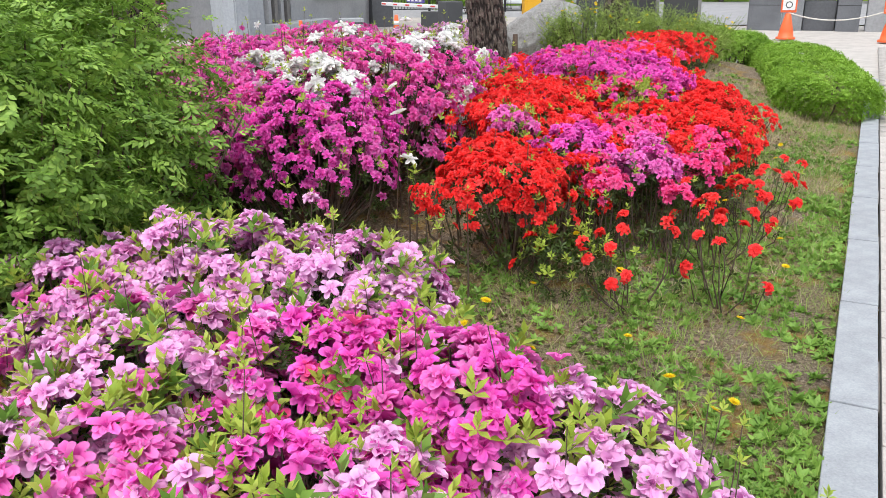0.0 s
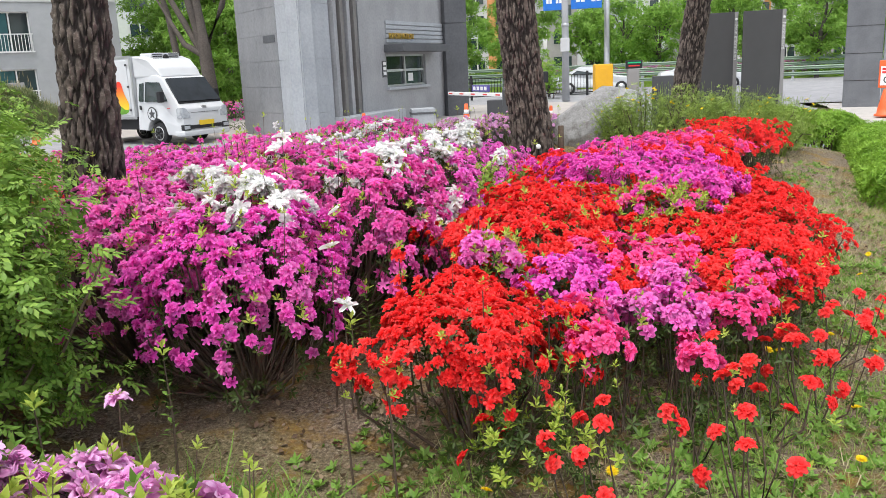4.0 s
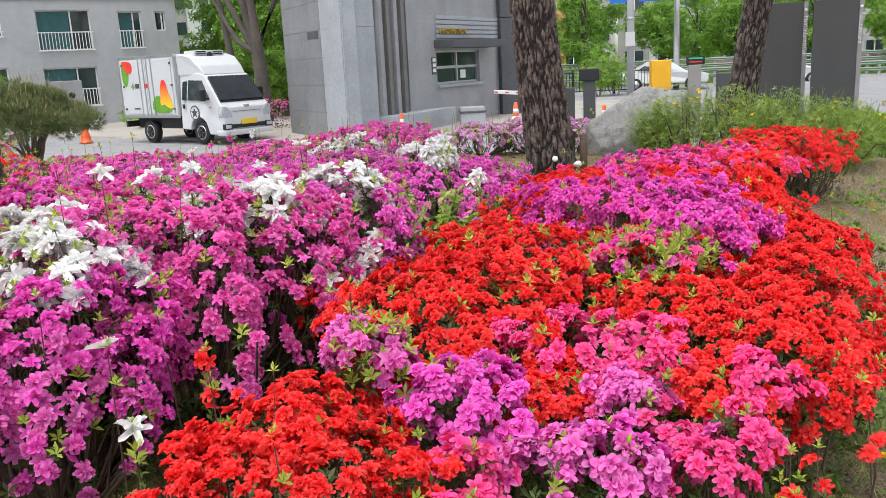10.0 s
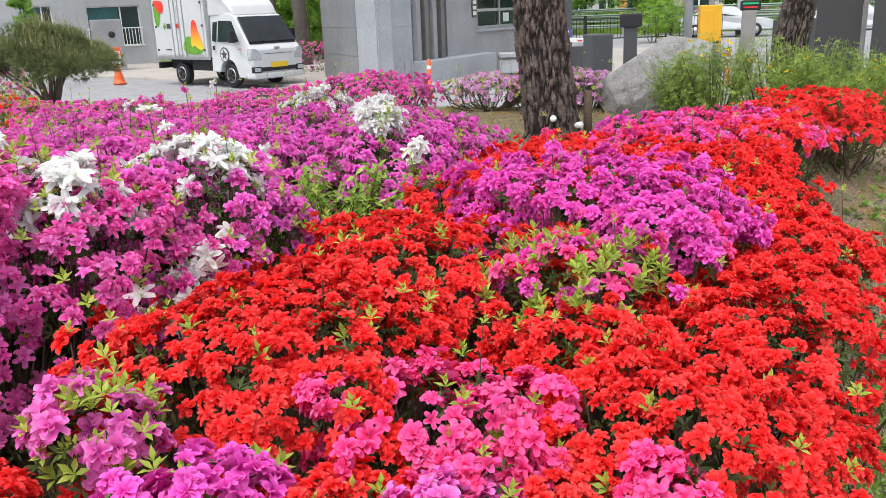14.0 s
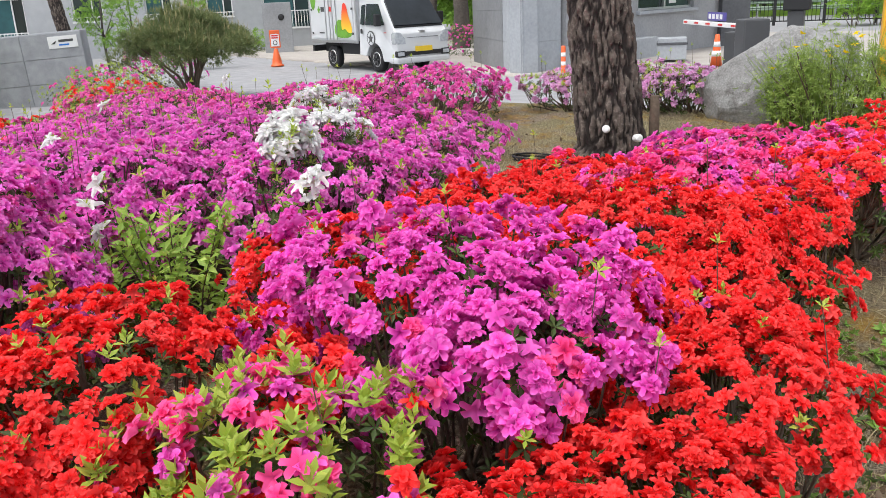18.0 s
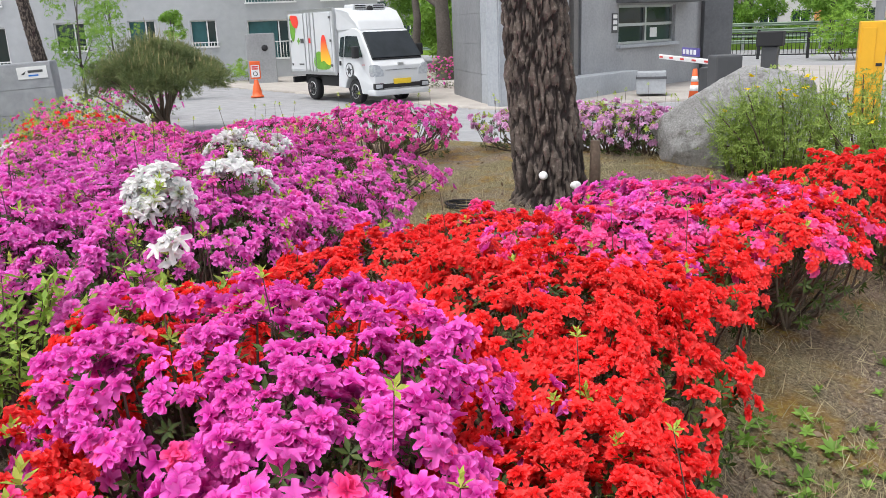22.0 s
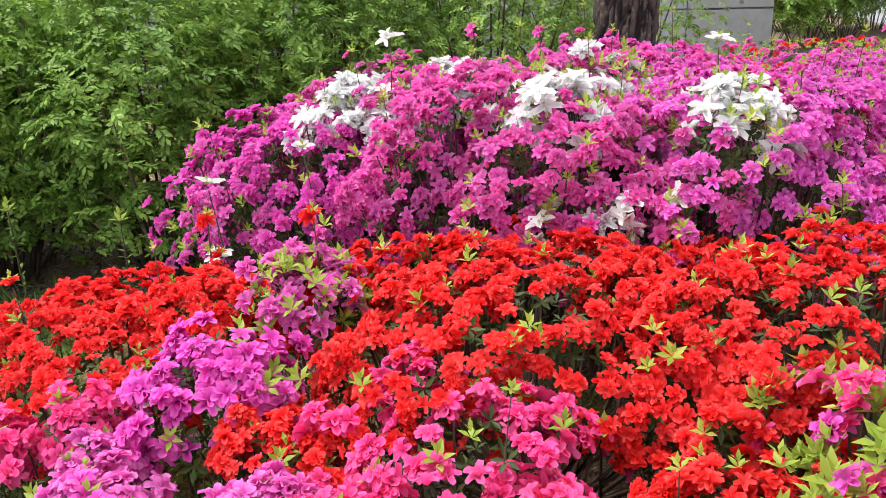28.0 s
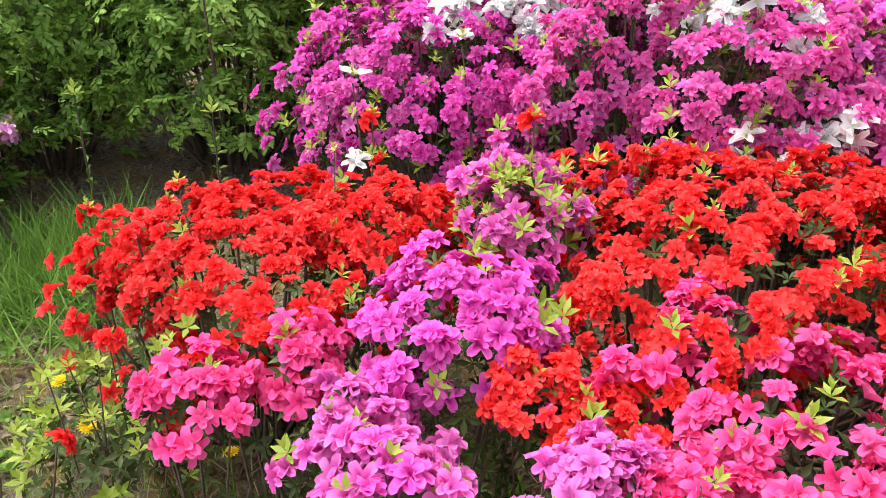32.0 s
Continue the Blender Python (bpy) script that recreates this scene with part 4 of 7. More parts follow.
def leaf_shoot(x, y, h):
    """A single upright shoot with leaf pairs up its stem and a bright tuft at the tip."""
    g = np.random.default_rng(int(abs(x * 311) + abs(y * 97)))
    ob = empty("azalea_shoot", pose(x, y, float(gz(x, y))), "upright young azalea shoot with a bright leaf tuft", "azalea", "single azalea stems")
    V, F = tubes([[((0, 0, -0.02), 0.005), ((0.01, 0, h * 0.5), 0.004), ((0, 0, h), 0.002)]], 5)
    part_mesh("stem", tri_mesh("stem", V, F), TWIG, ob)
    tuft = part_mesh("leaf_tuft", TUFT, SHOOT, ob)
    tuft.matrix_local = Matrix.LocRotScale((0, 0, h), None, (0.048,) * 3)
    n = 12
    P = np.stack([np.zeros(n), np.zeros(n), np.linspace(0.35, 0.95, n) * h], 1)
    V, F = scatter(*whorl_form(2, 0.5, OBLONG), P, np.tile((0.0, 0, 1), (n, 1)) + g.normal(0, 0.25, (n, 3)), g.uniform(0.03, 0.045, n))
    part_mesh("leaves", tri_mesh("leaves", V, F), WEED, ob)


for x, y, h in ((-0.30, 5.02, 0.50), (-0.20, 5.52, 0.46), (0.30, 6.02, 0.40), (0.20, 6.50, 0.36)):
    leaf_shoot(x, y, h)
# tall single stems that stand over the purple bank
for i in range(18):
    g = np.random.default_rng(900 + i)
    y = 6.2 + 4.6 * (i + 0.5) / 18
    x = g.uniform(-0.75, 0.05) if y < 8 else g.uniform(-2.6, 0.1)
    z = (1.38 if y < 8 else 1.22) + g.uniform(0.04, 0.16)
    if i % 4 == 1:
        sprig(x, y, z, WHITE, 1 + i % 2, "white azalea bloom on a tall thin stem", BLOOM_STAR, 0.038)
    else:
        sprig(x, y, z, ROSE, 2 + i % 2, "rose azalea bloom with pale leaves on a tall stem", size=0.024)
sprig(0.10, 4.85, 1.045, LILAC, 4, "lilac azalea truss on a thin stem")
sprig(1.27, 8.24, 1.33, MAGENTA, 4, "magenta azalea truss on a thin stem")

# pale mauve shrubs behind the pine by the road
for i, (c, r, top) in enumerate([((-0.85, 13.75), (0.42, 0.4), 1.12), ((-0.2, 13.95), (0.5, 0.4), 1.16), ((0.25, 13.75), (0.36, 0.3), 1.14)]):
    azalea(c, r, top, [(MAUVE, 0.9), (LILAC, 0.3)], "pale mauve azalea beside the boulder", 330, 0.8, 0.4, 140 + i, size=0.028)


# ---------------------------------------------------------------- trees
def trunk_mesh(name, path, segs=150, ridge=0.034, seed=0):
    """A trunk along rows of (point, radius), its bark split into long plates by deep furrows."""
    pts, rad = np.array([p for p, _ in path], float), np.array([r for _, r in path], float)
    length = np.concatenate([[0], np.cumsum(np.linalg.norm(np.diff(pts, axis=0), axis=1))])
    t = np.concatenate([np.arange(0, 3.2, 0.018), np.linspace(3.2, length[-1], 24)])
    n = len(t)
    c = np.stack([np.interp(t, length, pts[:, k]) for k in range(3)], 1)
    r = np.interp(t, length, rad)
    th = np.linspace(0, 2 * np.pi, segs, endpoint=False)
    V, A = [], []
    for i in range(n):
        z = t[i]
        for a in th:
            ca, sa = math.cos(a), math.sin(a)
            p = Vector((ca * r[i] * 23 + seed, sa * r[i] * 23, z * 5.4))
            p += noise.noise_vector(p * 1.1) * 0.45 + noise.noise_vector(p * 3.3) * 0.2
            d = noise.voronoi(p)[0]
            e = noise.voronoi(p * 2.1)[0]
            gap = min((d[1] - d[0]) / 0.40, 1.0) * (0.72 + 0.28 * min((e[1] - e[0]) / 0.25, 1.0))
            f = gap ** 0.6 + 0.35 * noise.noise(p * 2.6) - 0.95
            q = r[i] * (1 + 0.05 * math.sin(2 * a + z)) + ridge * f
            # groove depth, which the bark colour reads for its painted furrow shade
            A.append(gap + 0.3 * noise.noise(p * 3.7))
            V.append((c[i, 0] + q * ca, c[i, 1] + q * sa, c[i, 2]))
    F = []
    for i in range(n - 1):
        for k in range(segs):
            a, b = i * segs + k, i * segs + (k + 1) % segs
            F += [(a, b, b + segs), (a, b + segs, a + segs)]
    return tri_mesh(name, V, F, A)


def clump_crown(name, blobs, count, leaf, form, mat, parent, g):
    """A crown of many small leaves in uneven clumps: blobs of (centre, radius)."""
    P, N = [], []
    for c, r in blobs:
        d = g.normal(size=(count, 3))
        d /= np.linalg.norm(d, axis=1, keepdims=True)
        rr = r * g.uniform(0.35, 1.0, (count, 1)) ** 0.6
        P.append(np.array(c) + d * rr * (1, 1, 0.75))
        N.append(d + (0, 0, 0.6) + g.normal(0, 0.4, (count, 3)))
    P, N = np.concatenate(P), np.concatenate(N)
    V, F = scatter(*form, P, N, leaf * g.uniform(0.7, 1.3, len(P)))
    ob = part_mesh(name, tri_mesh(name, V, F), mat, parent)
    ob["kind"] = "stuff"
    return ob


NEEDLES = whorl_form(9, 0.9, (np.array([(-0.02, 0, 0), (0.02, 0, 0), (0, 1, 0)]), np.array([(0, 1, 2)])))


def pine_tree(x, y, lean, r, height, label, seed, bend=0.0):
    g = np.random.default_rng(seed)
    z0 = float(gz(x, y)) - 0.05
    ob = empty("pine_tree", pose(x, y, z0), label, "pine tree", "old pines in the bed")
    top = np.array((lean[0] * height, lean[1] * height, height))
    height = float(height)
    path = [((0, 0, 0), r * 1.32), ((0.02, 0, 0.12), r * 1.12), (tuple(top * 0.12 + (bend, 0, 0)), r), (tuple(top * 0.4 + (bend, 0, 0)), r * 0.85), (tuple(top * 0.7), r * 0.65), (tuple(top), r * 0.35)]
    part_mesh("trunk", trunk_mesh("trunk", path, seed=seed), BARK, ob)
    limbs, blobs = [], []
    for k in range(7):
        a, q = g.uniform(0, 6.28), top * g.uniform(0.62, 0.98)
        e = q + np.array((math.cos(a), math.sin(a), 0.25)) * g.uniform(1.0, 1.9)
        part_mesh("limb", tri_mesh("limb", *tubes([[(q, 0.06), ((q + e) / 2 + (0, 0, 0.15), 0.045), (e, 0.02)]], 7)), BARK, ob)
        blobs += [(e, 0.7), ((q + e) / 2 + (0, 0, 0.3), 0.55)]
    clump_crown("crown", blobs, 110, 0.17, NEEDLES, NEEDLE, ob, g)
    return ob


pine_tree(0.34, 11.80, (-0.095, 0.04), 0.20, 8.0, "old pine with furrowed brown bark among the azaleas", 3)
pine_tree(2.06, 16.0, (0.13, 0.03), 0.19, 8.0, "leaning old pine with dark furrowed bark behind the green shrubs", 4, -0.06)
pine_tree(-1.86, 7.52, (0.02, 0.05), 0.168, 8.0, "old pine with reddish grey bark behind the purple azaleas", 5)

# lamp studs, sawn stump and coiled cable at the foot of the pine
for dx, dy, z in ((0.06, -0.22, 0.98), (0.26, -0.19, 0.93)):
    lamp = empty("spot_lamp", look((0.36 + dx, 11.80 + dy, z), (0.36 + 3 * dx, 11.80 + 3 * dy, z + 0.1)), "small white garden spot lamp fixed to the pine trunk", "lamp", "spot lamps on the pine")
    part("housing", lathe([(0.012, 0.05), (0.022, 0.03), (0.026, 0.0), (0.024, -0.02), (0.015, -0.024)], 14), WHITEPAINT, lamp)
stump = empty("stake_post", pose(0.63, 11.86, float(gz(0.63, 11.86))), "short weathered wooden stake beside the pine trunk", "post")
part("stake", lathe([(0.035, -0.05), (0.034, 0.2), (0.03, 0.38), (0.026, 0.385)], 9), TWIG, stump)
cable = empty("cable_coil", pose(0.02, 11.35, float(gz(0.02, 11.35)) + 0.02), "black cable coiled on the ground by the pine", "cable")
V, F = tubes([[((0.14 * math.cos(a) * (1 + 0.1 * math.sin(a * 2.3)), 0.09 * math.sin(a), 0.01 + 0.012 * math.sin(a * 0.7)), 0.006) for a in np.linspace(0, 6.28 * 3.2, 60)]], 5)
part_mesh("wire", tri_mesh("wire", V, F), BLACK, cable)


def boulder():
    ob = empty("boulder", pose(0.90, 13.72, float(gz(0.9, 13.72)) - 0.08, 0, 0, 12), "large pale grey boulder among the shrubs", "boulder")
    bm = bmesh.new()
    bmesh.ops.create_icosphere(bm, subdivisions=6, radius=1)
    for v in bm.verts:
        p = v.co.copy()
        f = 1 + 0.12 * noise.noise(p * 1.3 + Vector((3, 1, 2))) + 0.02 * noise.noise(p * 4)
        # flat cleaved faces
        for nrm, d in (((-0.62, -0.75, 0.22), 0.80), ((0.1, -0.78, 0.62), 0.74), ((-0.75, 0.1, 0.65), 0.78), ((0.85, -0.3, 0.42), 0.86), ((0.2, 0.2, 0.96), 0.88), ((-0.35, -0.55, 0.76), 0.83), ((0.5, -0.8, 0.1), 0.82), ((-0.9, -0.4, -0.1), 0.86)):
            q = p * f
            s = q.dot(Vector(nrm).normalized())
            if s > d:
                f *= 1 - (s - d) / max(s, 0.1)
        q = p * f + p * (0.02 * abs(noise.noise(p * 3.1)) + 0.014 * noise.noise(p * 7) + 0.012 * noise.noise(p * 19) + 0.006 * noise.noise(p * 40))
        v.co = Vector((q.x * 0.60 + 0.24 * max(q.z, 0), q.y * 0.48, 0.33 + q.z * 0.49))
    for f in bm.faces:
        f.smooth = True
    part("stone", bm, BOULDER, ob)


boulder()


# ---------------------------------------------------------------- green shrubs
def green_shrub(name, c, r, top, count, leaf, mat, label, category, seed, form=WHORL_FLAT, low=0.15, shoots=40, group=""):
    g = np.random.default_rng(seed)
    g0 = float(gz(*c))
    h = top - g0
    ob = empty(name, pose(c[0], c[1], g0), label, category, group)
    d = g.normal(size=(count * 2, 3))
    d /= np.linalg.norm(d, axis=1, keepdims=True)
    d = d[d[:, 2] > -0.7][:count]
    f = 1 + 0.16 * np.sin(d[:, 0] * 4 + seed) * np.cos(d[:, 1] * 5 + seed) + 0.12 * np.sin(d[:, 2] * 9 + d[:, 0] * 7)
    depth = 1 - 0.5 * g.random(len(d)) ** 1.8
    P = d * f[:, None] * depth[:, None] * (r[0], r[1], h * (1 - low) * 0.62) + (0, 0, h * (low + (1 - low) * 0.42))
    P[:, 2] = np.maximum(P[:, 2], 0.05)
    # leaves hang along arching sprays
    S = g.integers(0, len(P), len(P))
    m = g.random(len(P)) < 0.45
    P[m] = P[S[m]] + g.normal(0, 1, (m.sum(), 3)) * (0.07, 0.07, 0.03)
    N = d * 0.5 + (0, 0, 0.8) + g.normal(0, 0.35, d.shape)
    V, F = scatter(*form, P, N, leaf * g.uniform(0.7, 1.25, len(P)))
    part_mesh("foliage", tri_mesh("foliage", V, F), mat, ob)["kind"] = "stuff"
    paths = []
    for k in range(shoots):
        a, q = g.uniform(0, 6.28), P[g.integers(0, len(P))]
        b = np.array((q[0] * 0.3, q[1] * 0.3, -0.02))
        paths.append([(b, 0.010), ((b + q) / 2 + (q[0] * 0.1, q[1] * 0.1, 0.1), 0.007), (q, 0.003)])
    V, F = tubes(paths, 4)
    part_mesh("stemwork", tri_mesh("stemwork", V, F), TWIG, ob)["kind"] = "stuff"
    return ob


FRESH = foliage("fresh green leaf", (0.16, 0.29, 0.03), (0.32, 0.50, 0.07), (0.52, 0.68, 0.16), 0.42)
GL = "tall leafy green shrub beside the purple azaleas"
for i, (c, r, top, n) in enumerate([((-1.04, 5.32), (0.58, 0.58), 1.86, 1800), ((-1.75, 5.95), (0.7, 0.65), 2.05, 1900), ((-0.95, 4.55), (0.50, 0.5), 1.80, 1600), ((-2.5, 6.8), (0.8, 0.7), 2.1, 1500), ((-2.5, 5.5), (0.8, 0.8), 2.4, 1500), ((-1.6, 4.2), (0.7, 0.7), 2.1, 1400), ((-3.3, 7.6), (0.8, 0.8), 2.0, 1000), ((-3.4, 6.3), (0.9, 0.9), 2.5, 1000)]):
    green_shrub("leafy_shrub", c, r, top, int(n * (2.3 if i in (0, 1, 2, 5) else 1.3)), 0.088, SHRUB, GL, "shrub", 200 + i, SPRAY, group="tall green shrubs")
for i, (c, top) in enumerate((((-11.5, 11.0), 1.95), ((-12.5, 12.0), 2.0), ((-13.5, 13.0), 1.95), ((-14.7, 14.0), 1.9), ((-13.0, 10.6), 2.2), ((-15.2, 12.6), 2.2))):
    green_shrub("leafy_shrub", c, (0.95, 0.9), top, 1100, 0.21, SHRUB, "dense dark green shrub beside the granite wall", "shrub", 215 + i, SPRAY, 0.22, 24, "tall green shrubs")


def young_shrub(c, spread, top, canes, seed):
    """An airy young shrub: thin arching canes with alternate fresh leaves."""
    g = np.random.default_rng(seed)
    g0 = float(gz(*c))
    ob = empty("leafy_shrub", pose(c[0], c[1], g0), "airy young shrub with fresh green leaves between the azaleas", "shrub", "young green shrubs")
    paths, P, N, spin = [], [], [], []
    for k in range(canes):
        a, q = g.uniform(0, 6.28), g.uniform(0.15, 1) ** 0.5
        e = np.array((math.cos(a) * spread[0] * q, math.sin(a) * spread[1] * q, (top - g0) * g.uniform(0.72, 1.06) * (1.06 - 0.22 * q)))
        b = e * (0.25, 0.25, 0)
        m = b * 0.4 + e * 0.6 + (0, 0, 0.06)
        paths.append([(b, 0.004), (m, 0.003), (e, 0.0012)])
        for u in np.linspace(0.38, 1.0, 17):
            p = m + (e - m) * (u - 0.6) / 0.4 if u > 0.6 else b + (m - b) * u / 0.6
            P.append(p)
            w = g.uniform(0, 6.28)
            N.append((0.75 * math.cos(w), 0.75 * math.sin(w), 0.8))
    P, N = np.array(P), np.array(N)
    V, F = tubes(paths, 3)
    part_mesh("stemwork", tri_mesh("stemwork", V, F), TWIG, ob)["kind"] = "stuff"
    V, F = scatter(*whorl_form(2, 0.3, (LEAF_FORM[0] * (1.35, 1, 1), LEAF_FORM[1])), P, N, g.uniform(0.032, 0.06, len(P)))
    part_mesh("foliage", tri_mesh("foliage", V, F), FRESH, ob)["kind"] = "stuff"


young_shrub((0.32, 8.34), (0.32, 0.28), 1.22, 32, 220)
young_shrub((0.55, 8.74), (0.24, 0.24), 1.20, 18, 221)
young_shrub((0.12, 8.14), (0.20, 0.16), 1.10, 9, 222)

KERRIA = foliage("yellow-green shrub leaf", (0.12, 0.20, 0.03), (0.27, 0.40, 0.07), (0.48, 0.60, 0.16), 0.4)
# upright thin-stemmed shrubs with yellow blooms behind the red azaleas
for i, (c, r, top) in enumerate([((1.50, 13.05), (0.42, 0.38), 1.46), ((1.98, 13.0), (0.48, 0.42), 1.46), ((2.5, 13.1), (0.50, 0.45), 1.40), ((3.0, 13.3), (0.45, 0.42), 1.28), ((2.22, 12.55), (0.36, 0.32), 1.34), ((1.22, 13.2), (0.28, 0.28), 1.32), ((2.8, 12.7), (0.4, 0.34), 1.28)]):
    ob = green_shrub("yellow_rose_shrub", c, r, top, 1150, 0.028, KERRIA, "thin-stemmed green shrub with a few yellow blooms", "shrub", 230 + i, WHORL_FLAT, 0.1, 10, "shrubs with yellow blooms")
    g = np.random.default_rng(240 + i)
    h = top - float(gz(*c))
    rods = []
    for k in range(95):
        a, q = g.uniform(0, 6.28), g.uniform(0.1, 1.0) ** 0.6
        b = np.array((math.cos(a) * r[0] * q * 0.55, math.sin(a) * r[1] * q * 0.55, -0.02))
        e = np.array((math.cos(a) * r[0] * q * 1.1, math.sin(a) * r[1] * q * 1.1, h * g.uniform(0.75, 1.12)))
        rods.append([(b, 0.003), ((b * 0.45 + e * 0.55) + (0, 0, h * 0.06), 0.0025), (e + (0.12 * math.cos(a * 3), 0.12 * math.sin(a * 5), 0), 0.0015)])
    V, F = tubes(rods, 3)
    part_mesh("green_cane", tri_mesh("green_cane", V, F), KERRIA, ob)["kind"] = "stuff"
    for k in range(9 if i in (0, 3) else 3):
        fl = part_mesh("flower", single_bloom(YELLOW, BLOOM), YELLOW, ob)
        a = g.uniform(0, 6.28)
        fl.matrix_local = Matrix.LocRotScale((r[0] * 0.8 * math.cos(a), r[1] * 0.8 * math.sin(a) - 0.05, h * g.uniform(0.75, 1.05)), Euler((g.uniform(-0.6, 0.6), g.uniform(-0.6, 0.6), 0)), (0.022,) * 3)


def hedge(points, width, height, label, seed, n=5200):
    """A clipped hedge along a line of ground points: a rounded body of small leaves."""
    g = np.random.default_rng(seed)
    pts = np.array(points, float)
    seg = np.linalg.norm(np.diff(pts, axis=0), axis=1)
    cum = np.concatenate([[0], np.cumsum(seg)])
    mid = pts.mean(0)
    z0 = float(gz(*mid))
    ob = empty("hedge", pose(mid[0], mid[1], z0), label, "hedge", "clipped hedges")

    def at(t):
        return np.stack([np.interp(t, cum, pts[:, 0]), np.interp(t, cum, pts[:, 1])], 1)

    t, a = g.uniform(-0.15, cum[-1] + 0.15, n), g.uniform(0, np.pi, n)
    k = np.clip(np.minimum(t + 0.15, cum[-1] + 0.15 - t) / 0.45, 0, 1) ** 0.5
    c = at(np.clip(t, 0, cum[-1]))
    q = at(np.clip(t + 0.05, 0.05, cum[-1])) - at(np.clip(t, 0, cum[-1] - 0.05))
    q /= np.linalg.norm(q, axis=1, keepdims=True)
    side = np.stack([q[:, 1], -q[:, 0]], 1)
    w = np.sign(np.cos(a)) * np.abs(np.cos(a)) ** 0.6 * width / 2 * k
    h = np.sin(a) ** 0.5 * height * (0.6 + 0.4 * k) * (1 + 0.05 * np.sin(t * 7) + 0.04 * np.sin(t * 17))
    over = np.clip(t, 0, cum[-1])
    P = np.stack([c[:, 0] + side[:, 0] * w + q[:, 0] * (t - over), c[:, 1] + side[:, 1] * w + q[:, 1] * (t - over), gz(c[:, 0], c[:, 1]) + h], 1) - (mid[0], mid[1], z0)
    P += g.normal(0, 0.02, P.shape)
    N = np.stack([side[:, 0] * np.cos(a), side[:, 1] * np.cos(a), np.sin(a) + 0.2], 1) + g.normal(0, 0.4, (n, 3))
    V, F = scatter(*WHORL_THIN, P, N, g.uniform(0.030, 0.050, n))
    part_mesh("foliage", tri_mesh("foliage", V, F), HEDGE, ob)["kind"] = "stuff"
    paths = []
    for u in np.linspace(0.1, cum[-1] - 0.1, 26):
        b = at(np.array([u]))[0] - mid
        paths.append([((b[0], b[1], -0.04), 0.012), ((b[0] + g.normal(0, 0.1), b[1] + g.normal(0, 0.1), height * 0.7), 0.006)])
    V, F = tubes(paths, 4)
    part_mesh("stemwork", tri_mesh("stemwork", V, F), TWIG, ob)["kind"] = "stuff"


hedge([(3.78, 10.5), (4.12, 12.2), (4.45, 14.2), (4.75, 16.4)], 1.0, 0.36, "bright green clipped hedge along the kerb", 250, 17000)
hedge([(3.1, 14.6), (3.7, 14.9), (4.3, 15.6)], 0.7, 0.5, "bright green clipped hedge behind the grass", 251, 6000)
hedge([(4.6, 17.5), (5.0, 20.5)], 0.8, 0.4, "low green hedge near the gate", 252, 2500)

# ---------------------------------------------------------------- grass, weeds and dandelions
g = np.random.default_rng(77)


def bed_points(n, y0, y1, k0, k1):
    y = g.uniform(y0, y1, n)
    k = g.uniform(k0, k1, n)
    x = kerb_x(y) - k * 1.067
    return np.stack([x, y, ground_z(x, y)], 1)


BLADE = np.array([(-0.035, 0, 0), (0.035, 0, 0), (0.028, 0.10, 0.55), (-0.028, 0.10, 0.55), (0, 0.32, 1)]), np.array([(0, 1, 2), (0, 2, 3), (3, 2, 4)])
ROSETTE = whorl_form(8, 0.5, (LEAF_FORM[0] * (1.5, 1, 1), LEAF_FORM[1]))


def stuff(name, form, P, N, size, mat, label, category):
    V, F = scatter(*form, P, N, size)
    tagged(part_mesh(name, tri_mesh(name, V, F), mat), label, category, kind="stuff")


up = lambda n, s: np.tile((0.0, 0, 1), (n, 1)) + g.normal(0, s, (n, 3))  # noqa: E731
P = np.concatenate([bed_points(21000, 3.0, 13.5, -0.012, 0.75), bed_points(9000, 3.0, 9.0, 0.5, 1.4), bed_points(6000, 5.3, 7.6, 0.5, 1.5)])
P = P[g.random(len(P)) < 0.30 + 0.70 * (np.sin(P[:, 0] * 3.1 + 1) * np.sin(P[:, 1] * 2.3) > -0.2)]
stuff("grass", (BLADE[0] * (0.7, 1, 1), BLADE[1]), P, up(len(P), 0.45), g.uniform(0.02, 0.065, len(P)), GRASS, "short green grass on the verge beside the kerb", "grass")
P = np.concatenate([bed_points(9000, 5.6, 12.5, 0.1, 1.6), bed_points(16000, 7.5, 12.5, 0.1, 1.3), bed_points(13000, 9.5, 13.6, 1.5, 5.0), bed_points(1500, 3.4, 6.0, 0.3, 1.6)])
stuff("dry_grass", (BLADE[0] * (0.6, 1, 1), BLADE[1]), P, up(len(P), 0.9), g.uniform(0.025, 0.085, len(P)), STRAW, "dry straw-coloured grass between the shrubs", "dry grass")
P = np.concatenate([bed_points(3300, 3.2, 9.5, 0.0, 0.85), bed_points(1300, 3.4, 6.5, 0.5, 2.0), bed_points(700, 3.2, 9.5, 0.0, 0.25), bed_points(2600, 7.0, 12.5, 0.15, 1.6), bed_points(900, 5.4, 7.6, 0.4, 1.6)])
P = P[np.sin(P[:, 0] * 5.3 + 2) * np.sin(P[:, 1] * 4.1 + np.sin(P[:, 0] * 3)) + g.normal(0, 0.35, len(P)) > -0.25]
P[:, 2] += 0.004
stuff("weeds", ROSETTE, P, up(len(P), 0.45), 0.014 + 0.036 * g.random(len(P)) ** 1.8, WEED, "low green weeds with toothed leaves in the grass", "weeds")
tuft = np.array((0.12, 5.02, 0)) + g.normal(0, 1, (2600, 3)) * (0.20, 0.16, 0)
tuft[:, 2] = ground_z(tuft[:, 0], tuft[:, 1])
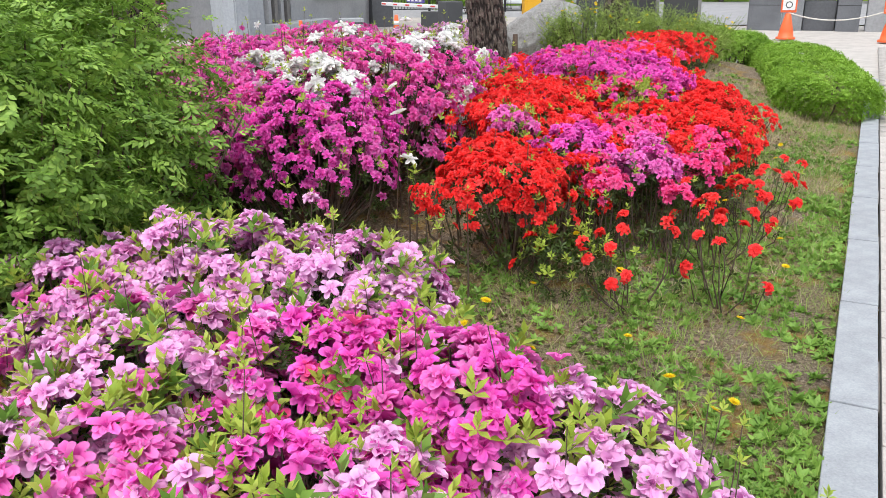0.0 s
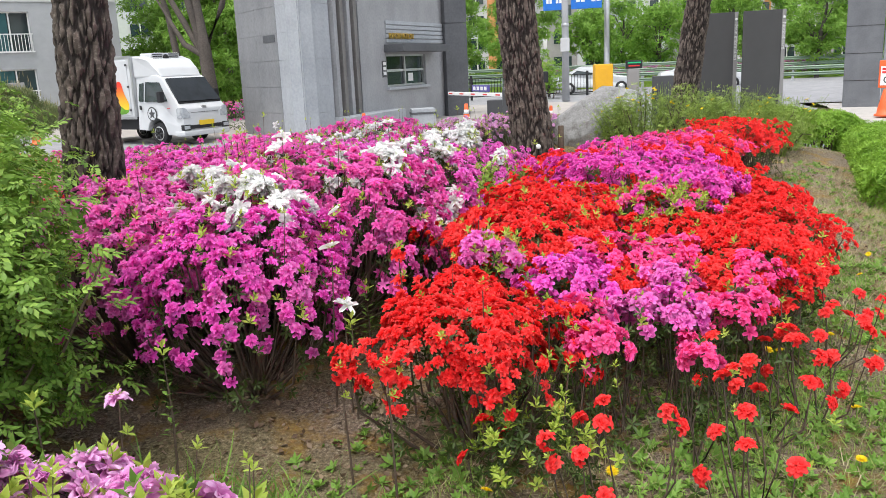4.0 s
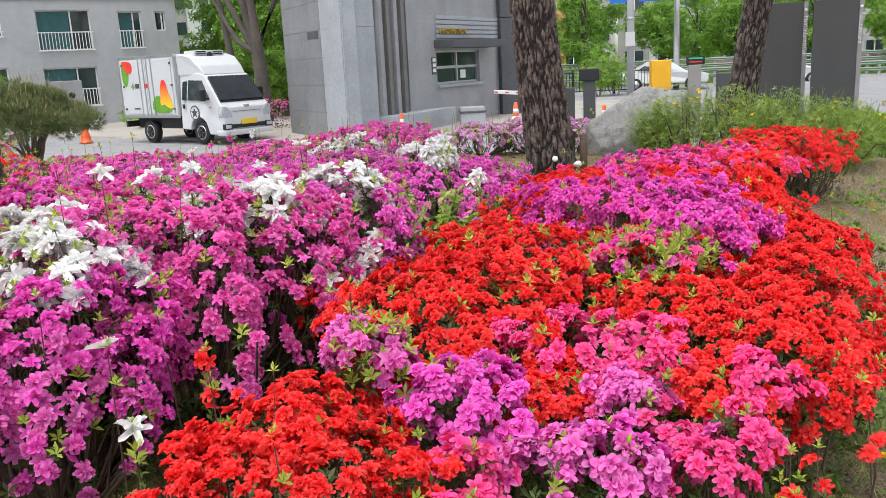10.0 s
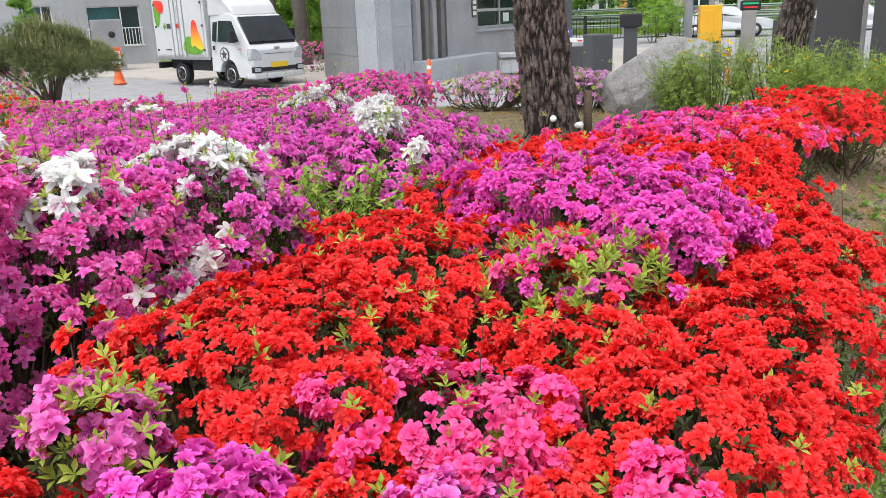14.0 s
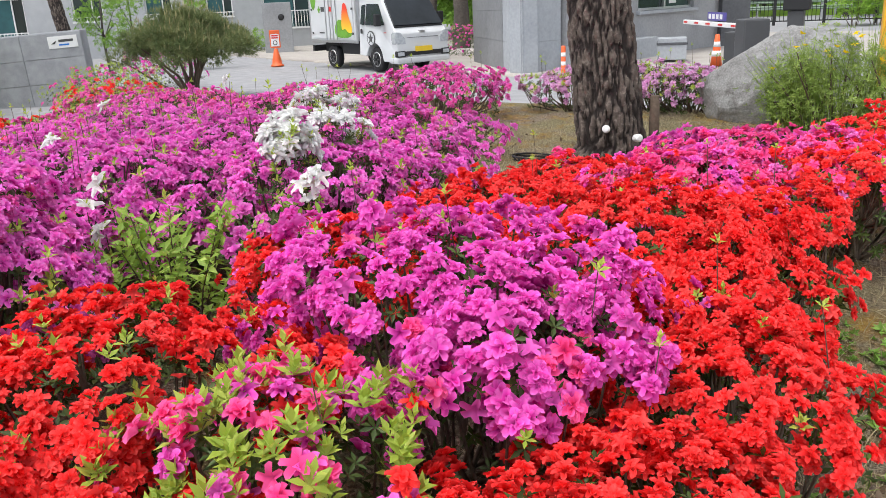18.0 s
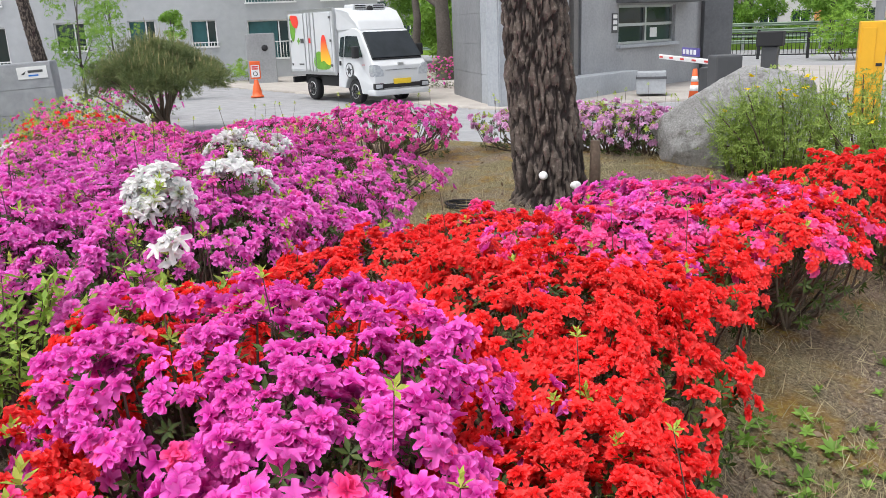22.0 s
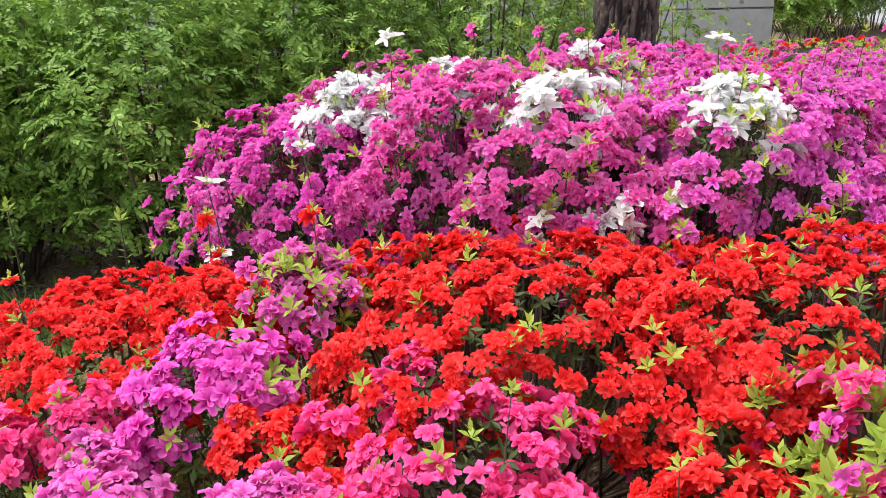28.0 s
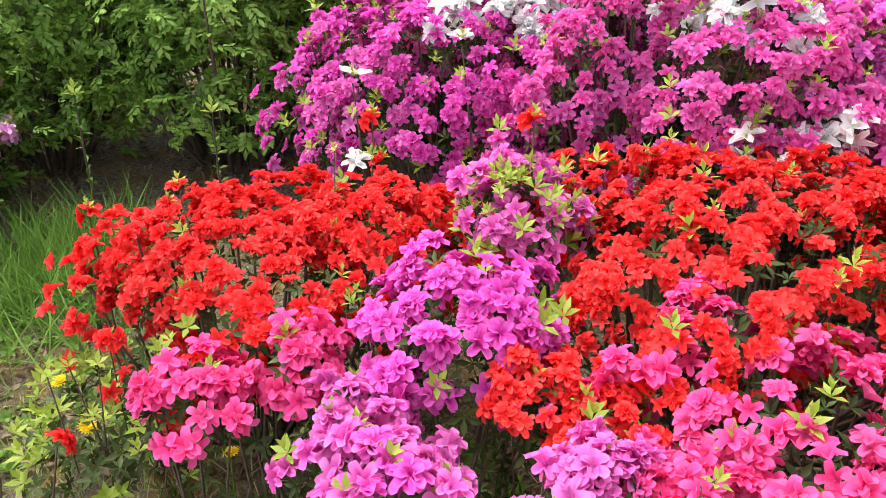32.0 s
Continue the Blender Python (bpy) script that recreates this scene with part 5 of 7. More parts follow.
stuff("tall_grass", (BLADE[0] * (0.42, 1.5, 1), BLADE[1]), tuft, up(len(tuft), 0.5), g.uniform(0.10, 0.24, len(tuft)), WEED, "tuft of long arching green grass beside the lilac azalea", "grass")
P = np.concatenate([bed_points(4000, 4.5, 10, 0.4, 1.4), bed_points(11000, 4.5, 8.6, 1.2, 4.5), bed_points(1800, 8.6, 13.8, 1.0, 6.0)])
P[:, 2] += 0.006
T = np.concatenate([bed_points(20000, 6.0, 12.5, 0.2, 1.9), bed_points(1500, 5.0, 6.5, 0.3, 1.9), bed_points(9000, 4.6, 8.5, 0.8, 3.4), bed_points(14000, 10.3, 13.8, 1.6, 5.2)])
T[:, 2] += 0.004
stuff("dry_twigs", (BLADE[0][:, [0, 2, 1]] * (0.24, 1, 0.5), BLADE[1]), T, up(len(T), 0.25), g.uniform(0.018, 0.062, len(T)), STRAW, "dry brown stalks and twigs on the soil", "twigs")
stuff("leaf_litter", SMALL_LEAF, P, up(len(P), 0.7), g.uniform(0.015, 0.04, len(P)), LITTER, "brown leaf litter on the bare soil", "leaf litter")


def dandelion_mesh():
    V, F, A = [], [], []
    for ring, (n, r, tilt) in enumerate(((18, 1.0, 0.12), (14, 0.75, 0.4), (9, 0.45, 0.85))):
        for k in range(n):
            a = 2 * np.pi * k / n + ring
            c, s, w = math.cos(a), math.sin(a), 0.13
            i = len(V)
            V += [(0, 0, -0.05), (r * 0.6 * c - w * s, r * 0.6 * s + w * c, r * 0.6 * tilt), (r * 0.6 * c + w * s, r * 0.6 * s - w * c, r * 0.6 * tilt), (r * c, r * s, r * tilt)]
            A += [0.3, 0.6, 0.6, 1]
            F += [(i, i + 2, i + 1), (i + 1, i + 2, i + 3)]
    return tri_mesh("flower_head", np.array(V) * 0.021, F, A)


HEAD = dandelion_mesh()
STALK = tri_mesh("stalk", *tubes([[((0, 0, -0.02), 0.0022), ((0.004, 0, 0.5), 0.002), ((0, 0, 1), 0.002)]], 5))
for x, y, h in ((1.39, 4.78, 0.05), (1.27, 5.05, 0.06), (0.90, 4.90, 0.06), (0.70, 5.34, 0.07), (0.90, 5.50, 0.08), (2.11, 5.96, 0.06), (1.92, 6.70, 0.16), (1.95, 6.62, 0.2), (1.29, 5.62, 0.12), (1.09, 6.60, 0.3), (1.95, 9.21, 0.32), (1.50, 4.55, 0.05), (1.58, 4.62, 0.04), (2.3, 7.3, 0.06), (2.45, 7.1, 0.05), (0.62, 5.12, 0.05), (0.75, 5.02, 0.06), (1.62, 6.98, 0.25), (2.2, 6.4, 0.07), (1.75, 5.3, 0.05), (2.9, 9.0, 0.05), (2.7, 8.4, 0.06), (1.1, 5.9, 0.2), (1.33, 6.62, 0.14)):
    z = float(ground_z(np.array(x), np.array(y)))
    d = empty("dandelion", pose(x, y, z), "yellow dandelion in flower in the grass", "dandelion", "dandelions")
    s = part_mesh("stalk", STALK, WEED, d)
    s.matrix_local = Matrix.Diagonal((1, 1, h, 1))
    hd = part_mesh("flower_head", HEAD, YELLOW, d)
    hd.matrix_local = Matrix.LocRotScale((0, 0, h), Euler((g.normal(0, 0.25), g.normal(0, 0.25), g.uniform(0, 6))), (g.uniform(0.9, 1.3),) * 3)



# ---------------------------------------------------------------- gatehouse
def wall_frame(a, b):
    """A pose whose x runs along the wall from a to b and whose -y faces out to its right-hand side."""
    d = Vector((b[0] - a[0], b[1] - a[1]))
    return pose(a[0], a[1], 0, 0, 0, math.degrees(math.atan2(d.y, d.x))), d.length


gatehouse = empty("gatehouse", pose(0, 0, 0), "grey stone-clad gatehouse with a service window", "building")


def wall_part(name, a, b, z0, z1, thick, mat, parent=gatehouse, out=0.0):
    m, n = wall_frame(a, b)
    o = part(name, boxed(0, n, -out, thick, z0, z1, bevel=0.01), mat, parent)
    o.matrix_local = m
    return o, m, n


def panel_courses(a, b, z0, z1, rows, cols, mat, parent, out):
    """Stone panels with open joints, each a piece of its own."""
    m, n = wall_frame(a, b)
    for r in range(rows):
        for k in range(cols):
            dz, dx = (z1 - z0) / rows, n / cols
            o = part("panel", boxed(k * dx + 0.0035, (k + 1) * dx - 0.0035, -out, -0.002, z0 + r * dz + 0.0035, z0 + (r + 1) * dz - 0.0035), mat, parent)
            o.matrix_local = m


DW, CL, CM, FR = (-10.28, 26.8), (-8.04, 24.64), (-7.06, 23.78), (-6.49, 26.95)
CR, PL_, PR = (-6.72, 25.05), (-5.27, 32.72), (-4.6, 33.3)
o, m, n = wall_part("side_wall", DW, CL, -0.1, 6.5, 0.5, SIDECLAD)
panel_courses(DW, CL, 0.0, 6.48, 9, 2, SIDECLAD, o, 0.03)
o.matrix_local = m
for ch in o.children:
    ch.matrix_local = Matrix.Identity(4)
slot = part("slot_vent", boxed(n - 1.0, n - 0.15, -0.04, 0.0, 2.66, 2.86), CONCRETE_DARK, gatehouse)
slot.matrix_local = m
for a, b in ((CL, CM), (CM, CR)):
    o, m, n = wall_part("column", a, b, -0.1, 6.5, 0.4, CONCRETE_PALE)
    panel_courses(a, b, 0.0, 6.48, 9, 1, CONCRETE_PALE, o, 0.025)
    for ch in o.children:
        ch.matrix_local = Matrix.Identity(4)
o, m, n = wall_part("recess_wall", CR, FR, -0.1, 5.5, 0.3, CONCRETE_DARK, out=-0.25)
for k in range(4):
    x = 0.10 + k * (n - 0.2) / 4
    f = part("fin", boxed(x, x + 0.2, -0.12, 0.2, 0.55, 5.5, bevel=0.01), (CONCRETE, FINBROWN, CONCRETE, FINBROWN)[k], gatehouse, "vertical cladding fin")
    f.matrix_local = m
part("ledge", boxed(0, n + 2.0, -0.55, 0.1, -0.1, 0.55, bevel=0.02), CONCRETE_PALE, gatehouse, "pale stone ledge").matrix_local = m
# front wall with the service window cut through it
m, n = wall_frame(FR, PL_)
w0, w1, s0, s1 = 1.62, 4.45, 1.24, 2.25
for nm, x0, x1, z0, z1 in (("front_wall", 0, w0, -0.1, 4.9), ("front_wall", w1, n, -0.1, 4.9), ("front_wall", w0, w1, -0.1, s0), ("front_wall", w0, w1, s1, 4.9)):
    part(nm, boxed(x0, x1, 0, 0.3, z0, z1), CONCRETE, gatehouse).matrix_local = m
win = part("window", boxed(w0, w1, 0.16, 0.19, s0, s1), GLASS, gatehouse, "dark sliding service window")
win.matrix_local = m
for x0, x1, z0, z1 in ((w0, w1, s0, s0 + 0.06), (w0, w1, s1 - 0.06, s1), (w0, w0 + 0.06, s0 + 0.06, s1 - 0.06), (w1 - 0.06, w1, s0 + 0.06, s1 - 0.06), ((w0 + w1) / 2 - 0.04, (w0 + w1) / 2 + 0.04, s0 + 0.06, s1 - 0.06), (w0 + 0.06, w1 - 0.06, (s0 + s1) / 2 - 0.04, (s0 + s1) / 2 + 0.04)):
    part("window_frame", boxed(x0, x1, 0.08, 0.15, z0, z1), SILVER, win)
part("sill", boxed(w0 - 0.08, w1 + 0.08, -0.12, 0.06, s0 - 0.1, s0 - 0.01, bevel=0.01), CONCRETE_PALE, win)
part("notice", boxed(w0 + 1.75, w0 + 2.1, 0.145, 0.152, s0 + 0.14, s0 + 0.4), WHITEPAINT, win)
part("canopy", boxed(w0 - 0.12, w1 + 0.6, -0.7, 0.0, s1 + 0.06, s1 + 0.3, bevel=0.015), CONCRETE_DARK, gatehouse, "flat dark window canopy").matrix_local = m
for k in range(5):
    part("louvre", boxed(w0, n - 0.05, -0.05, -0.004, s1 + 0.36 + k * 0.14, s1 + 0.47 + k * 0.14, bevel=0.01), CONCRETE_PALE, gatehouse).matrix_local = m
lettering("lettering", "INFORMATION", 0.25, GOLD, gatehouse, m @ pose(w0 + 0.12, -0.08, s1 + 0.48, 90, 0, 0), 0.02, "gold raised lettering")
nb = part("notice_board", boxed(w0 - 0.32, w0 - 0.08, -0.03, -0.003, 1.55, 2.05), DARKGREY, gatehouse, "small wall notice")
nb.matrix_local = m
for k in range(3):
    part("notice", boxed(w0 - 0.29, w0 - 0.11, -0.036, -0.031, 1.62 + k * 0.15, 1.72 + k * 0.15), WHITEPAINT, nb)
part("roof", boxed(-0.1, n, 0.02, 4.0, 4.9, 5.02), CONCRETE_DARK, gatehouse).matrix_local = m
part("back_wall", boxed(-0.5, n, 3.6, 3.9, -0.1, 4.9), CONCRETE, gatehouse).matrix_local = m
for k in range(2):
    o, mm, nn = wall_part("pillar", PL_, PR, 0.0 + k * 3.3, 3.28 + k * 3.3, 0.8, CONCRETE_DARK, out=0.25)

sidewalk = part_mesh("gate_walk", tri_mesh("gate_walk", *masked(*sheet(np.arange(-24, 0.1, 0.25), np.arange(23.0, 40.1, 0.25), gz, 0.0), lambda x, y: ((x + 7.1) * 0.72 * -1 < 99) & (y > 23.4 + np.where(x < -7, (-7 - x) * 0.35, (x + 7) * 0.9)))), SIDEWALK)
sidewalk.location.z = 0.03
slab = sidewalk.modifiers.new("thickness", "SOLIDIFY")
slab.thickness, slab.offset = 0.12, -1.0
tagged(sidewalk, "pale concrete walk round the gatehouse", "pavement", kind="structure")


# ---------------------------------------------------------------- delivery truck
def truck():
    t = empty("truck", pose(-11.28, 24.67, 0.0, 0, 0, -19.9), "small white refrigerated delivery truck parked on the road", "truck")
    W = 0.84
    part("cargo_box", boxed(-3.55, -0.82, -W, W, 0.78, 2.46, bevel=0.02), TRUCKWHITE, t)
    body = t.children[0]
    for z0, z1, nm in ((0.72, 0.80, "lower_rail"), (2.40, 2.48, "upper_rail")):
        for y in (-W - 0.012, W - 0.03):
            part(nm, boxed(-3.56, -0.81, y, y + 0.042, z0, z1, bevel=0.006), SILVER, body)
    for x in (-3.57, -0.86):
        for y in (-W - 0.012, W - 0.03):
            part("corner_post", boxed(x, x + 0.06, y, y + 0.042, 0.80, 2.40, bevel=0.006), SILVER, body)
    for x0, x1 in ((-3.42, -2.22), (-2.20, -0.98)):
        part("door", boxed(x0, x1, -W - 0.02, -W - 0.002, 0.84, 2.36, bevel=0.008), TRUCKWHITE, body)
    for x in (-2.52, -2.30, -2.12, -1.9):
        part("lock_rod", boxed(x, x + 0.022, -W - 0.045, -W - 0.022, 0.80, 2.38), SILVER, body)
    for x in (-3.40, -1.03):
        for z in (0.95, 1.6, 2.2):
            part("hinge", boxed(x, x + 0.08, -W - 0.035, -W - 0.021, z, z + 0.06), DARKGREY, body)
    y = -W - 0.024

    def decal(nm, outline, mat, lift=0.0):
        part(nm, prism(outline, y - 0.003 - lift, y - lift), mat, body, "printed decal")

    def lobe(cx, cz, rx, rz, n=18, a0=0.0, a1=6.283):
        return [(cx + rx * math.cos(a), cz + rz * math.sin(a)) for a in np.linspace(a0, a1, n, endpoint=a1 < 6.2)]

    def bean(pts, n=7):
        """A soft outline through a few corners."""
        out, k = [], len(pts)
        for i in range(k):
            p0, p1, p2, p3 = (np.array(pts[(i + d) % k]) for d in (-1, 0, 1, 2))
            for u in np.linspace(0, 1, n, endpoint=False):
                out.append(tuple(0.5 * (2 * p1 + (p2 - p0) * u + (2 * p0 - 5 * p1 + 4 * p2 - p3) * u * u + (3 * p1 - p0 - 3 * p2 + p3) * u ** 3)))
        return out

    decal("decal", bean([(-3.38, 2.28), (-3.30, 2.34), (-3.20, 2.20), (-3.06, 2.05), (-3.10, 1.80), (-3.22, 1.62), (-3.36, 1.74), (-3.40, 2.0)]), GREENPAINT)
    decal("decal", bean([(-3.34, 2.32), (-3.10, 2.34), (-2.90, 2.30), (-2.84, 2.14), (-2.94, 2.00), (-3.12, 2.02), (-3.26, 2.14)]), FLAMEPRINT, 0.004)
    decal("decal", bean([(-1.98, 1.18), (-1.78, 1.34), (-1.52, 1.30), (-1.20, 1.10), (-1.06, 0.98), (-1.20, 0.88), (-1.60, 0.86), (-1.90, 0.90), (-2.02, 1.02)]), GREENPAINT)
    decal("decal", bean([(-1.60, 1.10), (-1.56, 1.50), (-1.46, 1.76), (-1.30, 1.74), (-1.20, 1.46), (-1.06, 1.20), (-1.05, 1.02), (-1.22, 1.00), (-1.42, 1.10)]), FLAMEPRINT, 0.004)
    decal("logo_mark", [(-2.98, 1.66), (-2.93, 1.66), (-2.93, 1.72), (-2.87, 1.72), (-2.87, 1.66), (-2.82, 1.66), (-2.82, 1.6), (-2.87, 1.6), (-2.87, 1.54), (-2.93, 1.54), (-2.93, 1.6), (-2.98, 1.6)], GREENPAINT)
    decal("logo_bar", [(-2.78, 1.57), (-2.58, 1.57), (-2.58, 1.70), (-2.78, 1.70)], DARKGREY)
    decal("logo_bar", [(-2.27, 1.57), (-2.13, 1.57), (-2.13, 1.70), (-2.27, 1.70)], REDPAINT)
    decal("text_bar", [(-2.95, 0.97), (-2.65, 0.97), (-2.65, 1.01), (-2.95, 1.01)], DARKGREY)
    part("chassis", boxed(-3.5, 0.7, -0.42, 0.42, 0.42, 0.70), BLACK, t)
    part("side_guard", boxed(-1.9, -0.7, -0.72, -0.62, 0.42, 0.70, bevel=0.01), BLACK, t)
    part("rear_bumper", boxed(-3.6, -3.5, -0.8, 0.8, 0.45, 0.62, bevel=0.01), BLACK, t)
    # cab: a profile drawn across, narrowed towards the roof
    arch = [(0.40 * math.cos(radians(a)), 0.34 + 0.40 * math.sin(radians(a))) for a in range(170, -6, -16)]
    prof = [(-0.78, 0.42), (-0.42, 0.40)] + arch + [(0.44, 0.28), (1.00, 0.26), (1.10, 0.46), (1.06, 0.98), (0.92, 1.12), (0.34, 1.84), (0.10, 1.93), (-0.78, 1.93)]
    bm = prism(prof, -0.82, 0.82)
    for v in bm.verts:
        if v.co.z > 1.15:
            v.co.y *= 1 - 0.11 * (v.co.z - 1.15) / 0.78
        if v.co.x > 0.9:
            v.co.y *= 0.97
    bmesh.ops.bevel(bm, geom=bm.edges[:], offset=0.028, segments=3, affect="EDGES", profile=0.6)
    cab = part("cab", bm, TRUCKWHITE, t)

    def cabpart(nm, outline, y0, y1, mat, label=""):
        return part(nm, prism(outline, y0, y1), mat, cab, label)

    # windscreen and side windows
    bm = bmesh.new()
    pts = [(0.90, -0.74, 1.16), (0.90, 0.74, 1.16), (0.40, 0.68, 1.79), (0.40, -0.68, 1.79)]
    vs = [bm.verts.new((x + 0.03, yy, z + 0.03)) for x, yy, z in pts]
    ws = [bm.verts.new((x - 0.01, yy, z - 0.01)) for x, yy, z in pts]
    bm.faces.new(vs)
    bm.faces.new(ws[::-1])
    for i in range(4):
        bm.faces.new((vs[i], ws[i], ws[(i + 1) % 4], vs[(i + 1) % 4]))
    part("windscreen", bm, WINDSCREEN, cab, "dark windscreen")
    for sgn in (-1, 1):
        for outline in ([(-0.40, 1.20), (0.55, 1.20), (0.22, 1.72), (-0.36, 1.74)], [(-0.66, 1.22), (-0.48, 1.20), (-0.44, 1.72), (-0.62, 1.70)]):
            bm = prism(outline, -0.005, 0.012)
            for v in bm.verts:
                v.co.y = sgn * (0.815 * (1 - 0.11 * (v.co.z - 1.15) / 0.78) + 0.008) + v.co.y
            part("side_window", bm, GLASS, cab, "dark side window")
        part("mirror", boxed(0.42, 0.56, sgn * 0.98 - 0.08, sgn * 0.98 + 0.08, 1.18, 1.48, bevel=0.03), BLACK, cab)
        part("mirror_arm", boxed(0.46, 0.50, min(sgn * 0.80, sgn * 0.92), max(sgn * 0.80, sgn * 0.92), 1.22, 1.25), BLACK, cab)
        bm = prism([(0.50, 0.70), (0.80, 0.70), (0.835, 0.80), (0.82, 1.02), (0.66, 1.01), (0.52, 0.88)], -1.085, -0.86)
        bmesh.ops.bevel(bm, geom=bm.edges[:], offset=0.025, segments=2, affect="EDGES")
        hl = part("headlight", bm, LENS, cab, "clear headlight")
        hl.matrix_local = Matrix(((0, -1, 0, 0), (sgn, 0, 0, 0), (0, 0, 1, 0), (0, 0, 0, 1)))
        part("fog_lamp", boxed(1.0, 1.125, sgn * 0.70 - 0.1, sgn * 0.70 + 0.1, 0.43, 0.53, bevel=0.015), LENS, cab)
        part("lamp_surround", boxed(1.0, 1.118, sgn * 0.69 - 0.13, sgn * 0.69 + 0.13, 0.405, 0.555, bevel=0.02), BLACK, cab)
        part("wiper", boxed(0.86, 0.90, sgn * 0.4 - 0.25, sgn * 0.4 + 0.25, 1.185, 1.20), BLACK, cab)
    part("door_handle", boxed(-0.62, -0.54, -0.85, -0.825, 0.98, 1.10, bevel=0.01), BLACK, cab)
    part("grille", boxed(1.06, 1.118, -0.56, 0.56, 0.43, 0.535, bevel=0.01), BLACK, cab)
    part("bonnet_crease", boxed(1.02, 1.078, -0.48, 0.48, 0.868, 0.878), DARKGREY, cab)
    part("cowl", boxed(0.84, 0.935, -0.74, 0.74, 1.125, 1.165, bevel=0.01), BLACK, cab, "black cowl below the windscreen")
    for sgn in (-1, 1):
        part("indicator", boxed(0.52, 0.62, min(sgn * 0.8, sgn * 0.826), max(sgn * 0.8, sgn * 0.826), 1.0, 1.02), REDPAINT, cab)
    part("bumper", boxed(0.72, 1.13, -0.82, 0.82, 0.24, 0.40, bevel=0.05), TRUCKWHITE, cab)
    part("number_plate", boxed(1.10, 1.13, -0.26, 0.26, 0.52, 0.65, bevel=0.004), PLATE, cab, "yellow plate")
    part("badge", boxed(1.0, 1.075, -0.08, 0.08, 0.99, 1.04), CHROME, cab)
    # round star emblem on the door
    ring = [(math.cos(a), math.sin(a)) for a in np.linspace(0, 2 * math.pi, 24, endpoint=False)]
    em = part("emblem", prism([(-0.12 + 0.20 * cx, 0.86 + 0.20 * cz) for cx, cz in ring], -0.836, -0.824), DARKGREY, cab, "round star emblem")
    part("emblem_field", prism([(-0.12 + 0.165 * cx, 0.86 + 0.165 * cz) for cx, cz in ring], -0.840, -0.837), TRUCKWHITE, cab)
    part("emblem_star", prism([(-0.12 + (0.15 if k % 2 == 0 else 0.065) * math.sin(k * math.pi / 5), 0.86 + (0.15 if k % 2 == 0 else 0.065) * math.cos(k * math.pi / 5)) for k in range(10)], -0.845, -0.841), DARKGREY, cab)
    # wind fairing and cooling unit over the cab
    bm = prism([(-0.80, 1.86), (0.30, 1.86), (0.14, 2.10), (-0.18, 2.34), (-0.50, 2.44), (-0.80, 2.45)], -0.78, 0.78)
    for v in bm.verts:
        if v.co.x > 0:
            v.co.y *= 0.9
    bmesh.ops.bevel(bm, geom=bm.edges[:], offset=0.05, segments=3, affect="EDGES", profile=0.6)
    part("fairing", bm, TRUCKWHITE, t)
    cool = part("cooling_unit", boxed(-0.80, -0.32, -0.5, 0.5, 2.2, 2.53, bevel=0.04), TRUCKWHITE, t)
    for k in range(4):
        for sgn in (-1, 1):
            part("grille_slot", boxed(-0.324, -0.31, min(sgn * 0.12, sgn * 0.44), max(sgn * 0.12, sgn * 0.44), 2.30 + k * 0.06, 2.33 + k * 0.06), BLACK, cool)
    part("fan", lathe([(0.10, 0), (0.10, 0.02), (0.03, 0.03)], 16, "Y"), BLACK, cool).matrix_local = pose(-0.31, 0, 2.39, 0, 0, 90)
    for x, yy in ((0, -0.74), (0, 0.58), (-2.43, -0.74), (-2.43, 0.58)):
        wl = part("wheel", lathe([(0.20, -0.01), (0.30, -0.015), (0.315, 0.02), (0.32, 0.09), (0.315, 0.16), (0.30, 0.185), (0.2, 0.18)], 28, "Y"), BLACK, t, "black tyre")
        wl.matrix_local = pose(x, yy + 0.16, 0.32)
        part("rim", lathe([(0.06, 0.15), (0.12, 0.165), (0.195, 0.19), (0.20, 0.17), (0.2, 0.0)][::-1], 24, "Y"), CHROME, wl)
        for k in range(6):
            hub = part("spoke", boxed(0.05, 0.18, -0.215, -0.195, -0.018, 0.018), DARKGREY, wl)
            hub.matrix_local = Matrix.Rotation(k * math.pi / 3, 4, "Y")


truck()


# ---------------------------------------------------------------- traffic cones, posts, barrier, machines
def sign_cone(x, y, label, h=1.35, z=None):
    z = float(gz(x, y)) if z is None else z
    s = h / 1.35
    ob = empty("sign_cone", pose(x, y, z, 0, 0, math.degrees(math.atan2(1.5 - x, y - 5))), label, "traffic cone", "orange sign cones")
    part("foot", lathe([(0.24, 0.0), (0.24, 0.05), (0.19, 0.06), (0.17, 0.2), (0.07, 0.62), (0.05, 0.64)], 20), ORANGE, ob)
    plate = part("sign_plate", boxed(-0.19, 0.19, -0.03, 0.03, 0.66, 1.30, bevel=0.02), ORANGE, ob)
    part("notice", boxed(-0.15, 0.15, -0.038, -0.031, 0.72, 1.16), WHITEPAINT, plate)
    ring = [(0.085 * math.cos(a), 0.85 + 0.085 * math.sin(a)) for a in np.linspace(0, 6.283, 20, endpoint=False)]
    part("ban_ring", prism(ring, -0.042, -0.039), DARKGREY, plate)
    part("ban_field", prism([(x * 0.7, 0.85 + (z - 0.85) * 0.7) for x, z in ring], -0.046, -0.043), WHITEPAINT, plate)
    for k in range(2):
        part("text_bar", boxed(-0.12, 0.12, -0.042, -0.039, 1.0 + k * 0.075, 1.05 + k * 0.075), REDPAINT, plate)
    for ch in ob.children_recursive:
        if ch.parent == ob:
            ch.scale = (s, s, s)
    return ob


